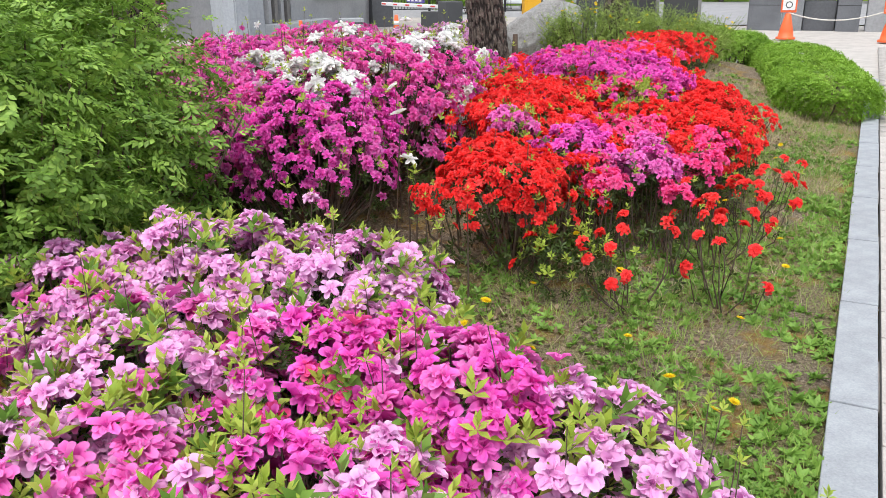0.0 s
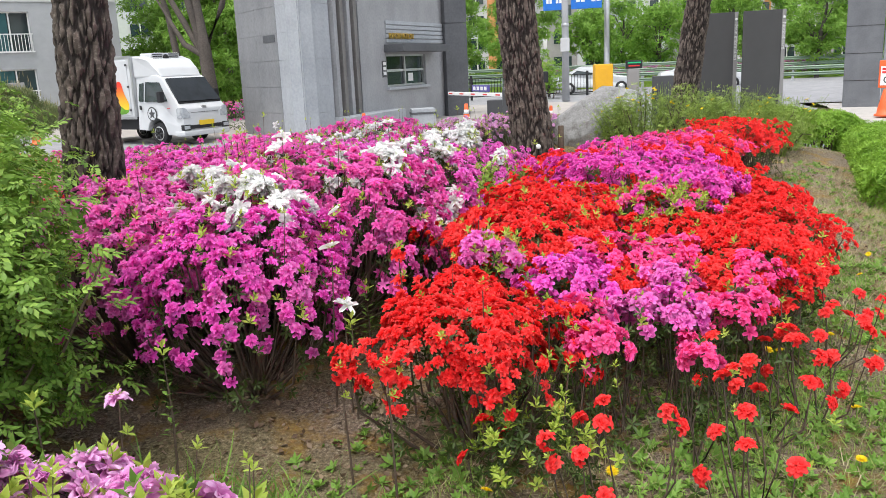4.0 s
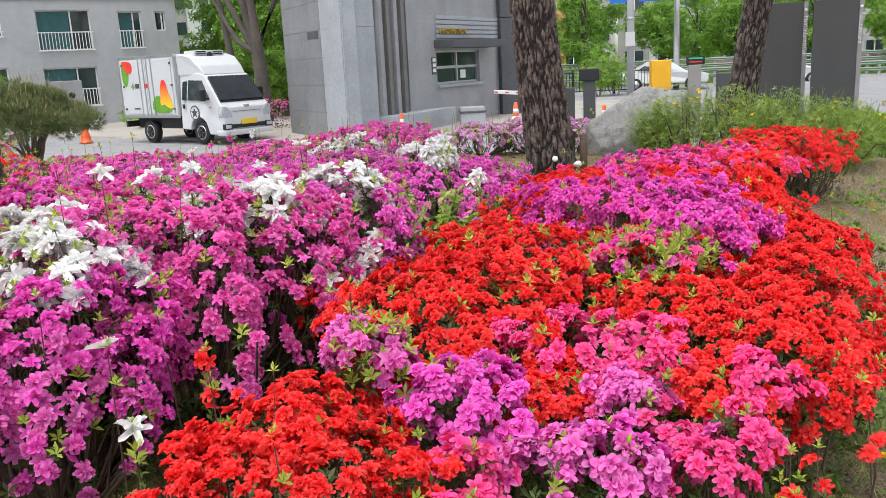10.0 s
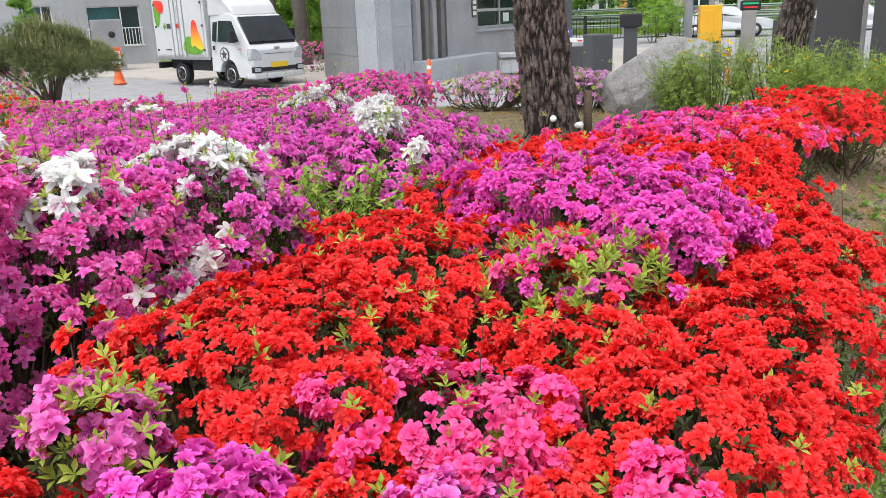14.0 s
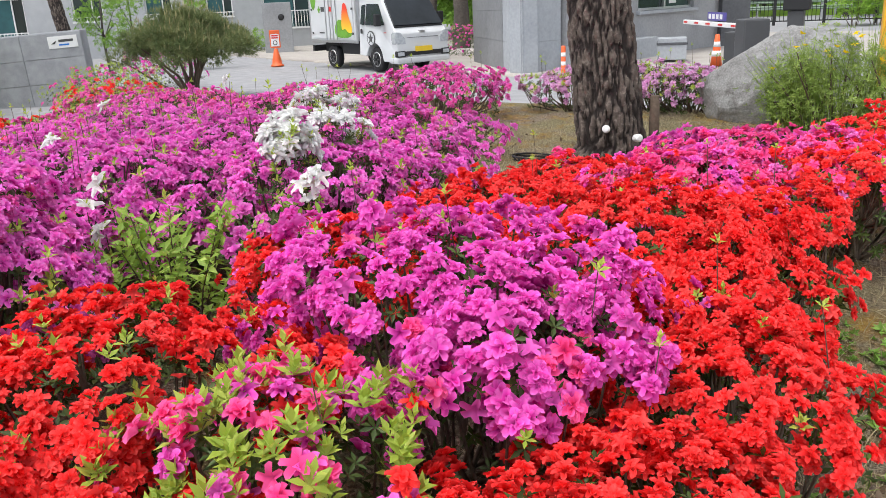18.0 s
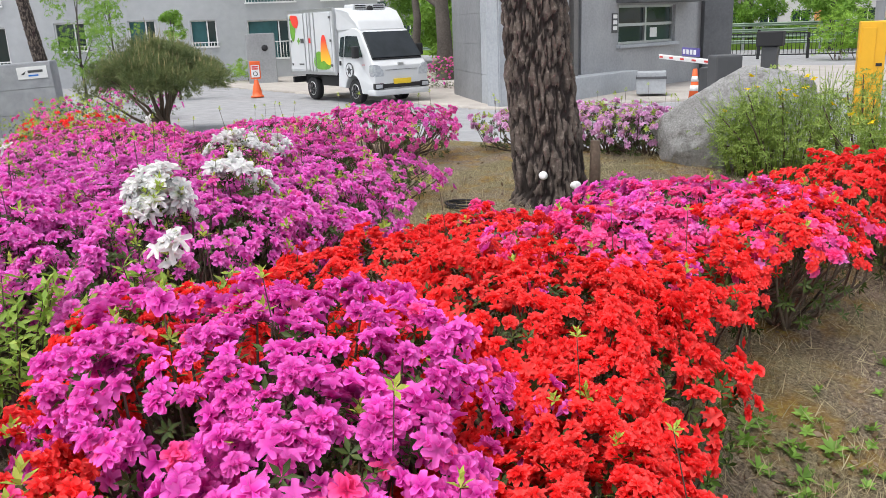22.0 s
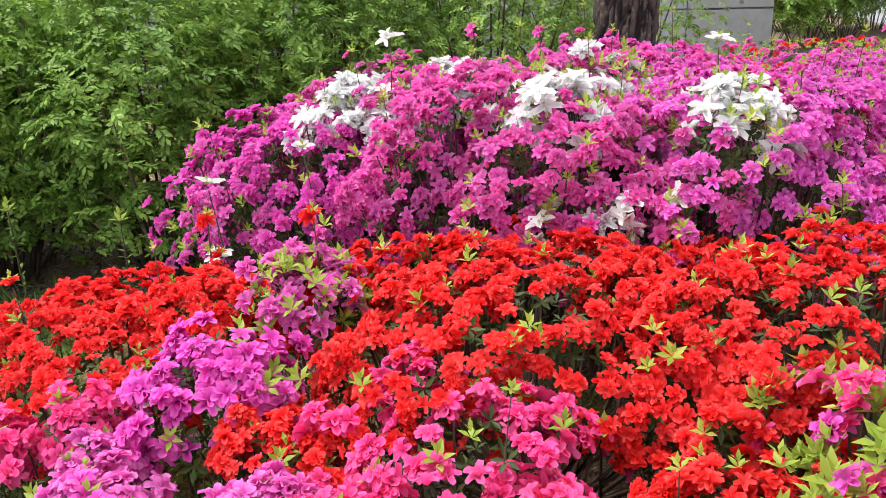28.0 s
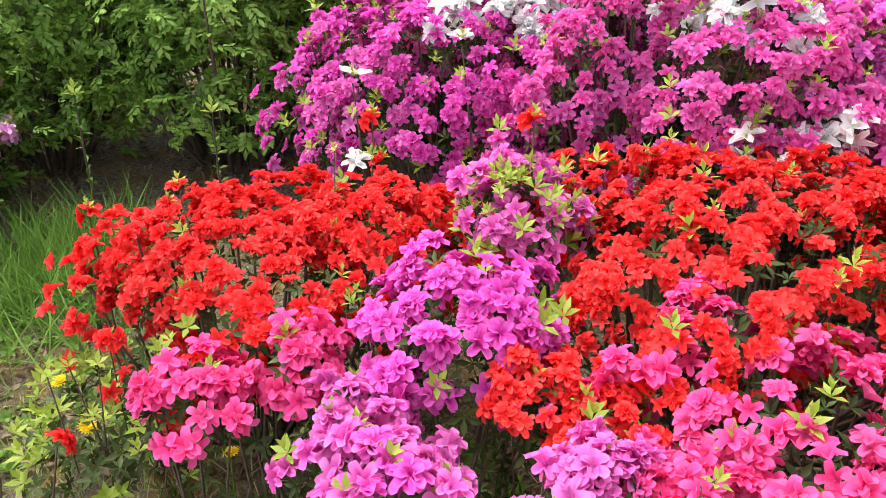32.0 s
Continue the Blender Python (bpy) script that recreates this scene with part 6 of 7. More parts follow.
sign_cone(-16.46, 25.1, "orange no-parking cone with a white notice on the road", 1.12, 0.0)
sign_cone(7.25, 24.7, "orange no-parking cone holding a rope", 1.35)
sign_cone(9.35, 23.6, "orange no-parking cone holding a rope", 1.35)
rope = empty("rope", pose(7.25, 24.7, float(gz(7.25, 24.7))), "pale sagging rope between the orange cones", "rope")
V, F = tubes([[((2.1 * u, -1.1 * u, 0.66 - 0.9 * u * (1 - u) + 0.12 * u), 0.018) for u in np.linspace(0, 1, 16)]], 6)
part_mesh("cord", tri_mesh("cord", V, F), ROPE, rope)
rope2 = empty("rope", pose(9.35, 23.6, float(gz(9.35, 23.6))), "pale sagging rope tied to the orange cone", "rope")
V, F = tubes([[((4 * u, 1.2 * u, 0.66 - 0.9 * u * (1 - u)), 0.018) for u in np.linspace(0, 1, 16)]], 6)
part_mesh("cord", tri_mesh("cord", V, F), ROPE, rope2)


def lane_cone(x, y, label):
    ob = empty("traffic_cone", pose(x, y, float(gz(x, y)) + (0.09 if y > 24 and x < 0 else 0)), label, "traffic cone")
    part("base", boxed(-0.17, 0.17, -0.17, 0.17, 0, 0.03, bevel=0.01), BLACK, ob)
    cone = part("cone", lathe([(0.13, 0.03), (0.085, 0.36), (0.045, 0.70), (0.03, 0.71)], 20), ORANGE, ob)
    part("white_band", lathe([(0.104, 0.24), (0.089, 0.36), (0.088, 0.36)], 20), WHITEPAINT, cone)
    part("white_band", lathe([(0.078, 0.44), (0.064, 0.55), (0.063, 0.55)], 20), WHITEPAINT, cone)


lane_cone(-3.0, 25.2, "orange and white striped cone by the barrier")


def bollard(x, y):
    ob = empty("bollard", pose(x, y, float(gz(x, y))), "slim orange lane bollard with reflective bands", "bollard", "orange bollards")
    p = part("post", lathe([(0.10, 0), (0.10, 0.03), (0.045, 0.05), (0.042, 0.72), (0.03, 0.75)], 16), ORANGE, ob)
    for z in (0.4, 0.56):
        part("reflective_band", lathe([(0.0435, z), (0.0440, z + 0.01), (0.0435, z + 0.07)], 16), WHITEPAINT, p)


for x, y in ((-4.4, 20.6), (-0.55, 23.4), (1.0, 24.4)):
    bollard(x, y)
blk = empty("stone_block", pose(-4.75, 27.3, 0.09, 0, 0, 20), "square pale stone block on the walk", "stone block")
part("block", boxed(-0.35, 0.35, -0.35, 0.35, 0, 0.52, bevel=0.02), CONCRETE_PALE, blk)
part("cap", boxed(-0.37, 0.37, -0.37, 0.37, 0.36, 0.42, bevel=0.01), CONCRETE_DARK, blk)

barrier = empty("barrier_gate", pose(-1.75, 21.3, float(gz(-1.75, 21.3)), 0, 0, 127), "white and red striped barrier arm with a dark housing", "barrier")
part("housing", boxed(-1.45, -1.05, -0.2, 0.2, 0, 1.2, bevel=0.03), DARKGREY, barrier, "dark barrier housing")
arm = part("arm", boxed(-1.05, 2.0, -0.03, 0.03, 1.03, 1.11, bevel=0.012), WHITEPAINT, barrier)
for k in range(5):
    part("red_stripe", boxed(-0.65 + k * 0.6, -0.45 + k * 0.6, -0.034, 0.034, 1.055, 1.085), REDPAINT, arm)
sp = part("sign_plate", boxed(-0.1, 0.7, -0.02, 0.02, 1.13, 1.27), PURPLEPAINT, arm, "violet sign plate")
for k in range(4):
    part("text_bar", boxed(-0.02 + k * 0.18, 0.10 + k * 0.18, 0.021, 0.024, 1.16, 1.24), WHITEPAINT, sp)

ticket = empty("ticket_machine", pose(0.72, 22.5, float(gz(0.72, 22.5)), 0, 0, 12), "tall yellow parking ticket machine", "machine")
part("body", boxed(-0.20, 0.20, -0.18, 0.18, 0, 1.66, bevel=0.02), YELLOWPAINT, ticket)
part("front_panel", boxed(-0.16, 0.04, -0.195, -0.181, 0.25, 1.56, bevel=0.005), YELLOWPAINT, ticket)
part("slot", boxed(0.07, 0.16, -0.188, -0.179, 0.95, 1.0), BLACK, ticket)
cam_post = empty("camera_post", pose(-0.62, 21.5, float(gz(-0.62, 21.5)), 0, 0, 5), "black number-reader post with a hood", "post")
part("post", boxed(-0.12, 0.12, -0.12, 0.12, 0, 1.28, bevel=0.015), DARKGREY, cam_post)
part("hood", boxed(-0.20, 0.20, -0.16, 0.16, 1.284, 1.52, bevel=0.02), BLACK, cam_post)
cab2 = empty("control_cabinet", pose(-1.55, 21.9, float(gz(-1.55, 21.9))), "dark grey control cabinet by the lane", "cabinet")
part("body", boxed(-0.28, 0.28, -0.2, 0.2, 0, 0.95, bevel=0.015), DARKGREY, cab2)
led = empty("lane_display", pose(1.41, 23.5, float(gz(1.41, 23.5)), 0, 0, 5), "lane display with a green and red panel on a grey post", "display")
part("post", boxed(-0.15, 0.12, -0.12, 0.12, 0, 1.55, bevel=0.015), PLASTER_BROWN, led)
hd = part("display_box", boxed(-0.19, 0.19, -0.1, 0.1, 1.554, 1.74, bevel=0.015), BLACK, led)
part("text_bar", boxed(-0.15, 0.15, -0.106, -0.101, 1.67, 1.705), LEDGREEN, hd)
part("text_bar", boxed(-0.13, 0.13, -0.106, -0.101, 1.60, 1.63), REDPAINT, hd)
for x, w in ((2.1, 0.5), (2.6, 0.4)):
    cb = empty("control_cabinet", pose(x, 24.2, float(gz(x, 24.2))), "grey metal control cabinet by the lane", "cabinet")
    part("body", boxed(-w / 2, w / 2, -0.2, 0.2, 0, 1.35, bevel=0.015), DARKGREY, cb)
    part("plinth", boxed(-w / 2 - 0.03, w / 2 + 0.03, -0.22, 0.22, -0.02, 0.08), CONCRETE, cb)

for x0, x1, y, ztop, word in ((2.44, 3.06, 17.9, 2.48, "Main Information"), (3.10, 3.74, 17.55, 2.47, "Noticeboard")):
    z = float(gz(x0, y))
    sl = empty("sign_slab", pose(x0, y, z, 0, 0, -4), "tall dark grey sign slab with white lettering on its edge", "sign", "dark sign slabs")
    part("panel", boxed(0, x1 - x0 - 0.06, 0, 0.09, 0, ztop - z, bevel=0.006), SLABGREY, sl)
    part("edge_strip", boxed(x1 - x0 - 0.058, x1 - x0, -0.01, 0.10, 0, ztop - z, bevel=0.004), PLASTER_BROWN, sl)
    lettering("lettering", word, 0.082, WHITEPAINT, sl, pose(x1 - x0 - 0.052, -0.014, ztop - z - 0.2, 90, 90, 0), 0.003, "white lettering")
    part("marker", lathe([(0.022, 0), (0.022, 0.004)], 14, "Y"), WHITEPAINT, sl).matrix_local = pose(x1 - x0 - 0.029, -0.012, ztop - z - 0.12)

# gate frame of stone on the other side of the entrance
GATESTONE = surface("mid grey gate stone", (0.17, 0.178, 0.19), (0.27, 0.28, 0.295), 30, 0.7, 0, 0.2, 0.004)
GATEDARK = surface("dark grey gate stone", (0.10, 0.106, 0.118), (0.165, 0.172, 0.185), 30, 0.7, 0, 0.2, 0.004)
gate = empty("stone_gate", pose(7.25, 28.9, float(gz(7.25, 28.9)) - 0.05, 0, 0, -15), "tall dark grey stone gate frame", "gate")
part("pier", boxed(0, 0.95, 0, 0.9, 0, 6.0, bevel=0.02), GATEDARK, gate)
part("pier_face", boxed(0.97, 1.55, 0.05, 0.9, 0, 6.0, bevel=0.02), GATESTONE, gate)
part("recess", boxed(1.57, 2.45, 0.45, 0.6, 0.9, 3.9), CONCRETE_DARK, gate)
part("recess_foot", boxed(1.57, 2.45, 0.2, 0.9, 0, 0.88, bevel=0.02), CONCRETE_DARK, gate)
for x in (1.72, 2.02, 2.32):
    part("recess_rib", boxed(x, x + 0.05, 0.36, 0.448, 0.9, 3.9), GATESTONE, gate)
part("pier", boxed(2.47, 3.1, 0, 0.9, 0, 6.0, bevel=0.02), GATEDARK, gate)
part("lintel", boxed(1.57, 2.45, 0.05, 0.9, 3.92, 6.0, bevel=0.02), CONCRETE_DARK, gate)
for k in range(1, 8):
    for x0, x1 in ((-0.006, 0.952), (2.468, 3.106)):
        part("joint_groove", boxed(x0, x1, -0.006, 0.3, 0.75 * k, 0.75 * k + 0.012), BLACK, gate)
low = empty("low_wall", pose(10.4, 28.0, float(gz(10.4, 28.0)) - 0.05, 0, 0, -15), "long low grey stone wall beside the gate", "wall")
part("wall_body", boxed(0, 12, 0.2, 0.5, 0, 1.3, bevel=0.02), CONCRETE, low)
part("coping", boxed(0, 12, 0.15, 0.55, 1.31, 1.4, bevel=0.02), CONCRETE_DARK, low)


# ---------------------------------------------------------------- apartment house beside the road
def apartment():
    m = pose(-21.0 - 0.665 * 27, 36.9 - 0.747 * 27, 0, 0, 0, math.degrees(math.atan2(0.747, 0.665)))
    ob = empty("apartment_house", m, "pale grey apartment house with white balcony rails", "building")
    D = 11.0
    # x runs along the front towards the gate, +y points into the house
    wins = [(13.38, 12.2, 3.80, 4.95, 1), (10.53, 9.44, 3.80, 4.95, 1), (8.04, 6.97, 3.76, 4.88, 1), (5.68, 3.57, 3.16, 4.80, 2), (2.45, 1.48, 3.17, 4.72, 2), (0.90, 0.46, 3.88, 4.70, 0)]
    allw = []
    for dz in (-2.35, 0, 2.75, 5.5):
        for a, b, z0, z1, kind in wins:
            if dz < 0 and kind == 0:
                continue
            allw.append((b, a, z0 + dz, z1 + dz, kind))
    extra = [(16.5, 15.2), (19.2, 18.0), (22.5, 20.4), (25.5, 24.4)]
    for dz in (-2.35, 0, 2.75, 5.5):
        for a, b in extra:
            allw.append((b, a, 3.3 + dz, 4.85 + dz, 2 if a == 22.5 else 1))
    allw = [(27 - a, 27 - b, z0, z1, k) for b, a, z0, z1, k in allw]
    # the wall is laid in vertical strips so that each opening goes through it
    cuts = sorted({0.0, 27.0} | {v for w in allw for v in w[:2]})
    wall = part("wall", boxed(0, 27, 0.32, 0.36, -0.2, 13), PLASTER, ob)
    for a, b in zip(cuts, cuts[1:]):
        holes = sorted((w[2], w[3]) for w in allw if w[0] <= a + 1e-6 and w[1] >= b - 1e-6)
        z = -0.2
        for h0, h1 in holes + [(13.0, 13.0)]:
            if h0 > z + 0.01:
                for q0, q1, mt in ((z, min(h0, 5.25), PLASTER), (max(z, 5.25), h0, PLASTER_WHITE)):
                    if q1 > q0 + 0.01:
                        part("wall_strip", boxed(a, b, 0, 0.3, q0, q1), mt, wall)
            z = max(z, h1)
    part("string_course", boxed(-0.03, 27, -0.05, 0.0, 5.2, 5.32), PLASTER_WHITE, ob)
    part("side_wall", boxed(27.0, 27.02, 0.0, D, -0.2, 13), PLASTER, ob)
    part("roof", boxed(0, 27, 0.3, D, 12.9, 13.2), PLASTER_BROWN, ob)
    for b, a, z0, z1, kind in allw:
        w = part("window", boxed(b, a, 0.20, 0.23, z0, z1), GLASS, ob, "dark window with curtains")
        for x0, x1, y0, y1 in ((b, a, z0, z0 + 0.05), (b, a, z1 - 0.05, z1), (b, b + 0.05, z0 + 0.05, z1 - 0.05), (a - 0.05, a, z0 + 0.05, z1 - 0.05), (b + (a - b) * 0.62, b + (a - b) * 0.62 + 0.05, z0 + 0.05, z1 - 0.05)):
            part("window_frame", boxed(x0, x1, 0.12, 0.19, y0, y1), WHITEPAINT, w)
        if kind != 0 and (a * 7) % 2 < 1.3:
            part("curtain", boxed(b + 0.06, b + (a - b) * 0.6, 0.192, 0.197, z0 + 0.06, z1 - 0.06), CURTAIN, w)
        if kind:
            top = z0 + (0.75 if kind == 2 else 0.22)
            rail = part("balcony_rail", boxed(b - 0.05, a + 0.05, -0.10, -0.06, top - 0.04, top), WHITEPAINT, w)
            part("rail_foot", boxed(b - 0.05, a + 0.05, -0.10, -0.06, z0 - 0.02, z0 + 0.03), WHITEPAINT, w)
            for x in np.arange(b, a, 0.13):
                part("baluster", boxed(x, x + 0.025, -0.09, -0.07, z0 + 0.03, top - 0.04), WHITEPAINT, w)
    return ob


apartment()

meter = empty("meter_box", pose(-21.6, 30.3, 0, 0, 0, 45), "grey utility cabinet before the apartment house", "cabinet")
part("body", boxed(-0.55, 0.55, -0.3, 0.3, 0, 1.9, bevel=0.03), CONCRETE, meter)
part("vent", lathe([(0.12, 0), (0.12, 0.02), (0.05, 0.03)], 16, "Y"), BLACK, meter).matrix_local = pose(0.15, -0.3, 1.35)
lean = Matrix.Identity(4)
lean[0][2] = -0.10
sw = empty("stone_sign_wall", pose(-13.53, 16.78, -0.05, 0, 0, 38), "leaning granite panel wall with a small white name plate", "wall")
part("wall_body", boxed(-2.4, 0.1, 0.05, 0.4, 0, 1.55, bevel=0.02), STONE, sw).matrix_local = lean
for r in range(3):
    for k in range(2):
        part("panel", boxed(-2.4 + k * 1.25 + 0.004, -1.15 + k * 1.25 - 0.004, 0.016, 0.046, r * 0.5 + 0.03, r * 0.5 + 0.522, bevel=0.004), STONE, sw).matrix_local = lean
pl = part("name_plate", boxed(-0.58, 0.02, 0.0, 0.015, 1.22, 1.46, bevel=0.004), WHITEPAINT, sw)
pl.matrix_local = lean
part("text_bar", boxed(-0.36, -0.06, -0.004, -0.001, 1.34, 1.39), DARKGREY, pl)
part("logo_mark", prism([(-0.52, 1.31), (-0.40, 1.38), (-0.44, 1.31)], -0.004, -0.001), DARKGREY, pl)
part("text_bar", boxed(-0.36, -0.16, -0.004, -0.001, 1.27, 1.30), BLUEPAINT, pl)
gw = empty("garden_wall", pose(-7.6, 5.0, -0.05, 0, 0, 78), "weathered grey concrete garden wall behind the shrubs", "wall")
part("wall_body", boxed(-4, 3.6, 0.0, 0.3, 0, 1.75, bevel=0.02), CONCRETE, gw)
part("coping", boxed(-4, 3.6, -0.06, 0.36, 1.75, 1.85, bevel=0.02), CONCRETE_PALE, gw)
for k in range(6):
    part("pilaster", boxed(-3.9 + k * 1.3, -3.7 + k * 1.3, -0.06, -0.002, 0, 1.74), CONCRETE_DARK, gw)

gp = empty("gate_pier", pose(-6.85, 8.55, -0.05, 0, 0, 78), "tall pier of pale and dark granite panels beside the garden wall", "pier")
part("core", boxed(0.02, 1.16, 0.06, 0.7, 0, 2.9), STONE, gp)
for r in range(5):
    part("panel", boxed(0.0, 0.30, 0.0, 0.058, r * 0.58 + 0.01, r * 0.58 + 0.57, bevel=0.004), CONCRETE_PALE, gp)
    part("panel", boxed(0.31, 1.18, 0.0, 0.058, r * 0.58 + 0.01, r * 0.58 + 0.57, bevel=0.004), CONCRETE, gp)
bell = empty("warning_light", pose(-6.57, 9.78, 1.24), "orange warning light with a silver base fixed beside the pier", "lamp")
part("lamp_body", lathe([(0.038, 0.12), (0.044, 0.14), (0.044, 0.56), (0.025, 0.60)], 14), ORANGE, bell)
part("base", lathe([(0.025, -0.06), (0.045, -0.05), (0.045, 0.1), (0.038, 0.119)], 14), SILVER, bell)
part("bracket", boxed(-0.30, 0.0, -0.02, 0.02, 0.0, 0.04), SILVER, bell)


# ---------------------------------------------------------------- spreading pine shrub and planting across the drive
CANDLE = foliage("pine candle", (0.14, 0.13, 0.05), (0.22, 0.19, 0.08), (0.34, 0.28, 0.13), 0.1)
TUFTS = whorl_form(8, 0.95, (np.array([(-0.045, 0, 0), (0.045, 0, 0), (0, 1, 0)]), np.array([(0, 1, 2)])))


def pine_shrub():
    g = np.random.default_rng(31)
    ob = empty("pine_shrub", pose(-11.4, 17.75, 0.0), "low spreading pine with long needles beside the road", "pine shrub")
    blobs, paths = [], []
    for k in range(84):
        a, rr = g.uniform(0, 6.28), g.uniform(0.02, 1.0) ** 0.5
        e = np.array((1.27 * rr * math.cos(a), 1.27 * rr * math.sin(a), 0.98 + 0.66 * (1 - rr ** 2.2) + g.normal(0, 0.06)))
        if k < 16:
            paths.append([((g.normal(0, 0.07), g.normal(0, 0.07), 0), 0.05), (e * (0.4, 0.4, 0.42) + g.normal(0, 0.06, 3), 0.03), (e, 0.010)])
        blobs.append((e, 0.27))
    V, F = tubes(paths, 6)
    part_mesh("branchwork", tri_mesh("branchwork", V, F), TWIG, ob)["kind"] = "stuff"
    clump_crown("crown", blobs, 95, 0.12, TUFTS, NEEDLE, ob, g)
    P = np.concatenate([np.array(c) + g.normal(0, 0.12, (9, 3)) + (0, 0, 0.16) for c, _ in blobs])
    V, F = scatter(np.array([(-0.05, 0, 0), (0.05, 0, 0), (0, 0.05, 0), (0, 0, 1)]), np.array([(0, 1, 3), (1, 2, 3), (2, 0, 3)]), P, np.tile((0.0, 0, 1), (len(P), 1)) + g.normal(0, 0.12, (len(P), 3)), 0.13)
    part_mesh("candle_growth", tri_mesh("candle_growth", V, F), CANDLE, ob)["kind"] = "stuff"


pine_shrub()
for i, (c, r, top, pet, lf) in enumerate([((-6.7, 13.6), (0.8, 0.7), 0.78, [(RED, 0.5), (ROSE, 0.6)], 1.0), ((-7.9, 13.6), (0.8, 0.7), 0.80, [(ROSE, 0.6), (RED, 0.4)], 1.0), ((-8.9, 14.3), (0.8, 0.7), 0.82, [(RED, 0.5), (ROSE, 0.5)], 1.0), ((-10.4, 15.2), (0.9, 0.8), 0.92, [(ROSE, 0.5)], 1.3), ((-14.6, 19.4), (0.9, 0.8), 1.0, [(MAGENTA, 1)], 0.8), ((-5.9, 12.6), (0.8, 0.8), 0.9, [(ROSE, 0.6), (MAGENTA, 0.4)], 0.8), ((-5.2, 10.6), (0.9, 0.8), 0.84, [(ROSE, 0.6), (RED, 0.4)], 0.9), ((-6.4, 11.4), (0.9, 0.8), 0.66, [(ROSE, 0.6), (RED, 0.3)], 0.9), ((-4.3, 9.4), (0.8, 0.8), 0.98, [(ROSE, 0.6), (RED, 0.35)], 1.0), ((-9.6, 27.9), (0.9, 0.7), 0.95, [(ROSE, 0.6), (MAGENTA, 0.6)], 0.6), ((-11.8, 29.0), (0.9, 0.7), 0.95, [(ROSE, 0.6), (MAGENTA, 0.6)], 0.6)]):
    azalea(c, r, top, pet, "small-flowered rose azalea across the drive", 90 if lf > 1 else 190, min(lf * 0.8, 1.9), 0.3, 160 + i, size=0.03, sprouts=2, group="azaleas across the drive")
for i, (c, r, top) in enumerate([((-23.5, 31.2), (0.8, 0.7), 0.9), ((-20.2, 32.6), (0.9, 0.7), 0.85), ((-19.0, 33.6), (0.9, 0.7), 0.9), ((-18.4, 30.8), (0.7, 0.6), 0.5)]):
    green_shrub("leafy_shrub", c, r, top, 320, 0.11, HEDGE, "rounded green bush before the apartment house", "shrub", 300 + i, shoots=12)


# ---------------------------------------------------------------- broadleaf trees
def broadleaf(x, y, h, spread, label, seed, fork=0.35, count=150, blobs_n=26, leaf=0.17, trunk=0.12, mat=TREELEAF, bare=0.35):
    g = np.random.default_rng(seed)
    ob = empty("tree", pose(x, y, float(gz(x, y)) - 0.1), label, "tree", "street trees")
    part_mesh("trunk", tri_mesh("trunk", *tubes([[((0, 0, 0), trunk * 1.2), ((g.normal(0, 0.05), 0, h * fork), trunk), ((g.normal(0, 0.15), g.normal(0, 0.15), h * 0.75), trunk * 0.5), ((0, 0, h * 0.95), trunk * 0.15)]], 10), smooth=True), GREYBARK, ob)
    blobs = []
    for k in range(blobs_n):
        a, t = g.uniform(0, 6.28), g.uniform(bare, 1.0)
        rr = spread * math.sin(math.pi * min(0.12 + 0.88 * (1 - (t - bare) / (1 - bare)) * 0.9, 0.98)) ** 0.6 * g.uniform(0.35, 1.0)
        e = np.array((rr * math.cos(a), rr * math.sin(a), h * t))
        if k % 3 == 0:
            part_mesh("limb", tri_mesh("limb", *tubes([[((0, 0, h * max(fork, t - 0.25)), trunk * 0.45), (e * (0.5, 0.5, 0.98), trunk * 0.3), (e, trunk * 0.12)]], 6)), GREYBARK, ob)
        blobs.append((e, spread * g.uniform(0.24, 0.42)))
    clump_crown("crown", blobs, count, leaf * 1.1, WHORL_THIN, mat, ob, g)
    return ob


TL = "fresh green street tree beyond the road"
for i, (x, y, h, s) in enumerate([(-5.2, 54, 8.5, 2.3), (-10, 57, 8, 2.6), (-1.2, 60, 7, 2.4), (3.2, 62, 7.5, 2.6), (7.5, 58, 7, 2.5), (12, 56, 7.5, 2.6), (17, 60, 8, 2.8), (23, 62, 8, 3), (-15, 60, 9, 3), (-21, 64, 10, 3.4), (28, 55, 8, 3), (10, 66, 9, 3.2), (0.8, 68, 8, 3.0), (-7.5, 66, 8, 3.0), (5.6, 70, 9, 3.2), (15, 70, 9, 3.2), (20.5, 52, 7, 2.5)]):
    broadleaf(x, y, h * 0.74, s * 0.85, TL, 400 + i, leaf=0.23, count=44, blobs_n=30, bare=0.3)
TM = "leafy green tree beside the gatehouse"
for i, (x, y, h, s, tr) in enumerate([(-15.2, 35.5, 6.8, 2.2, 0.14), (-17.6, 39.0, 8.5, 2.8, 0.16), (-13.0, 38.5, 9, 2.8, 0.2), (-19.5, 43, 10, 3.2, 0.2), (-24, 47, 11, 3.4, 0.2)]):
    broadleaf(x, y, h, s, TM, 430 + i, leaf=0.23, count=120, trunk=tr, bare=0.12)
bare = empty("tree", pose(-14.3, 32.2, 0), "forked tree with bare dark limbs beside the drive", "tree", "street trees")
part_mesh("trunk", trunk_mesh("trunk", [((0, 0, -0.1), 0.34), ((0.05, 0, 1.2), 0.27), ((-0.05, 0, 3.0), 0.24), ((-0.3, 0.1, 4.6), 0.2), ((-0.2, 0.2, 8), 0.1)], 32, 0.02), GREYBARK, bare)
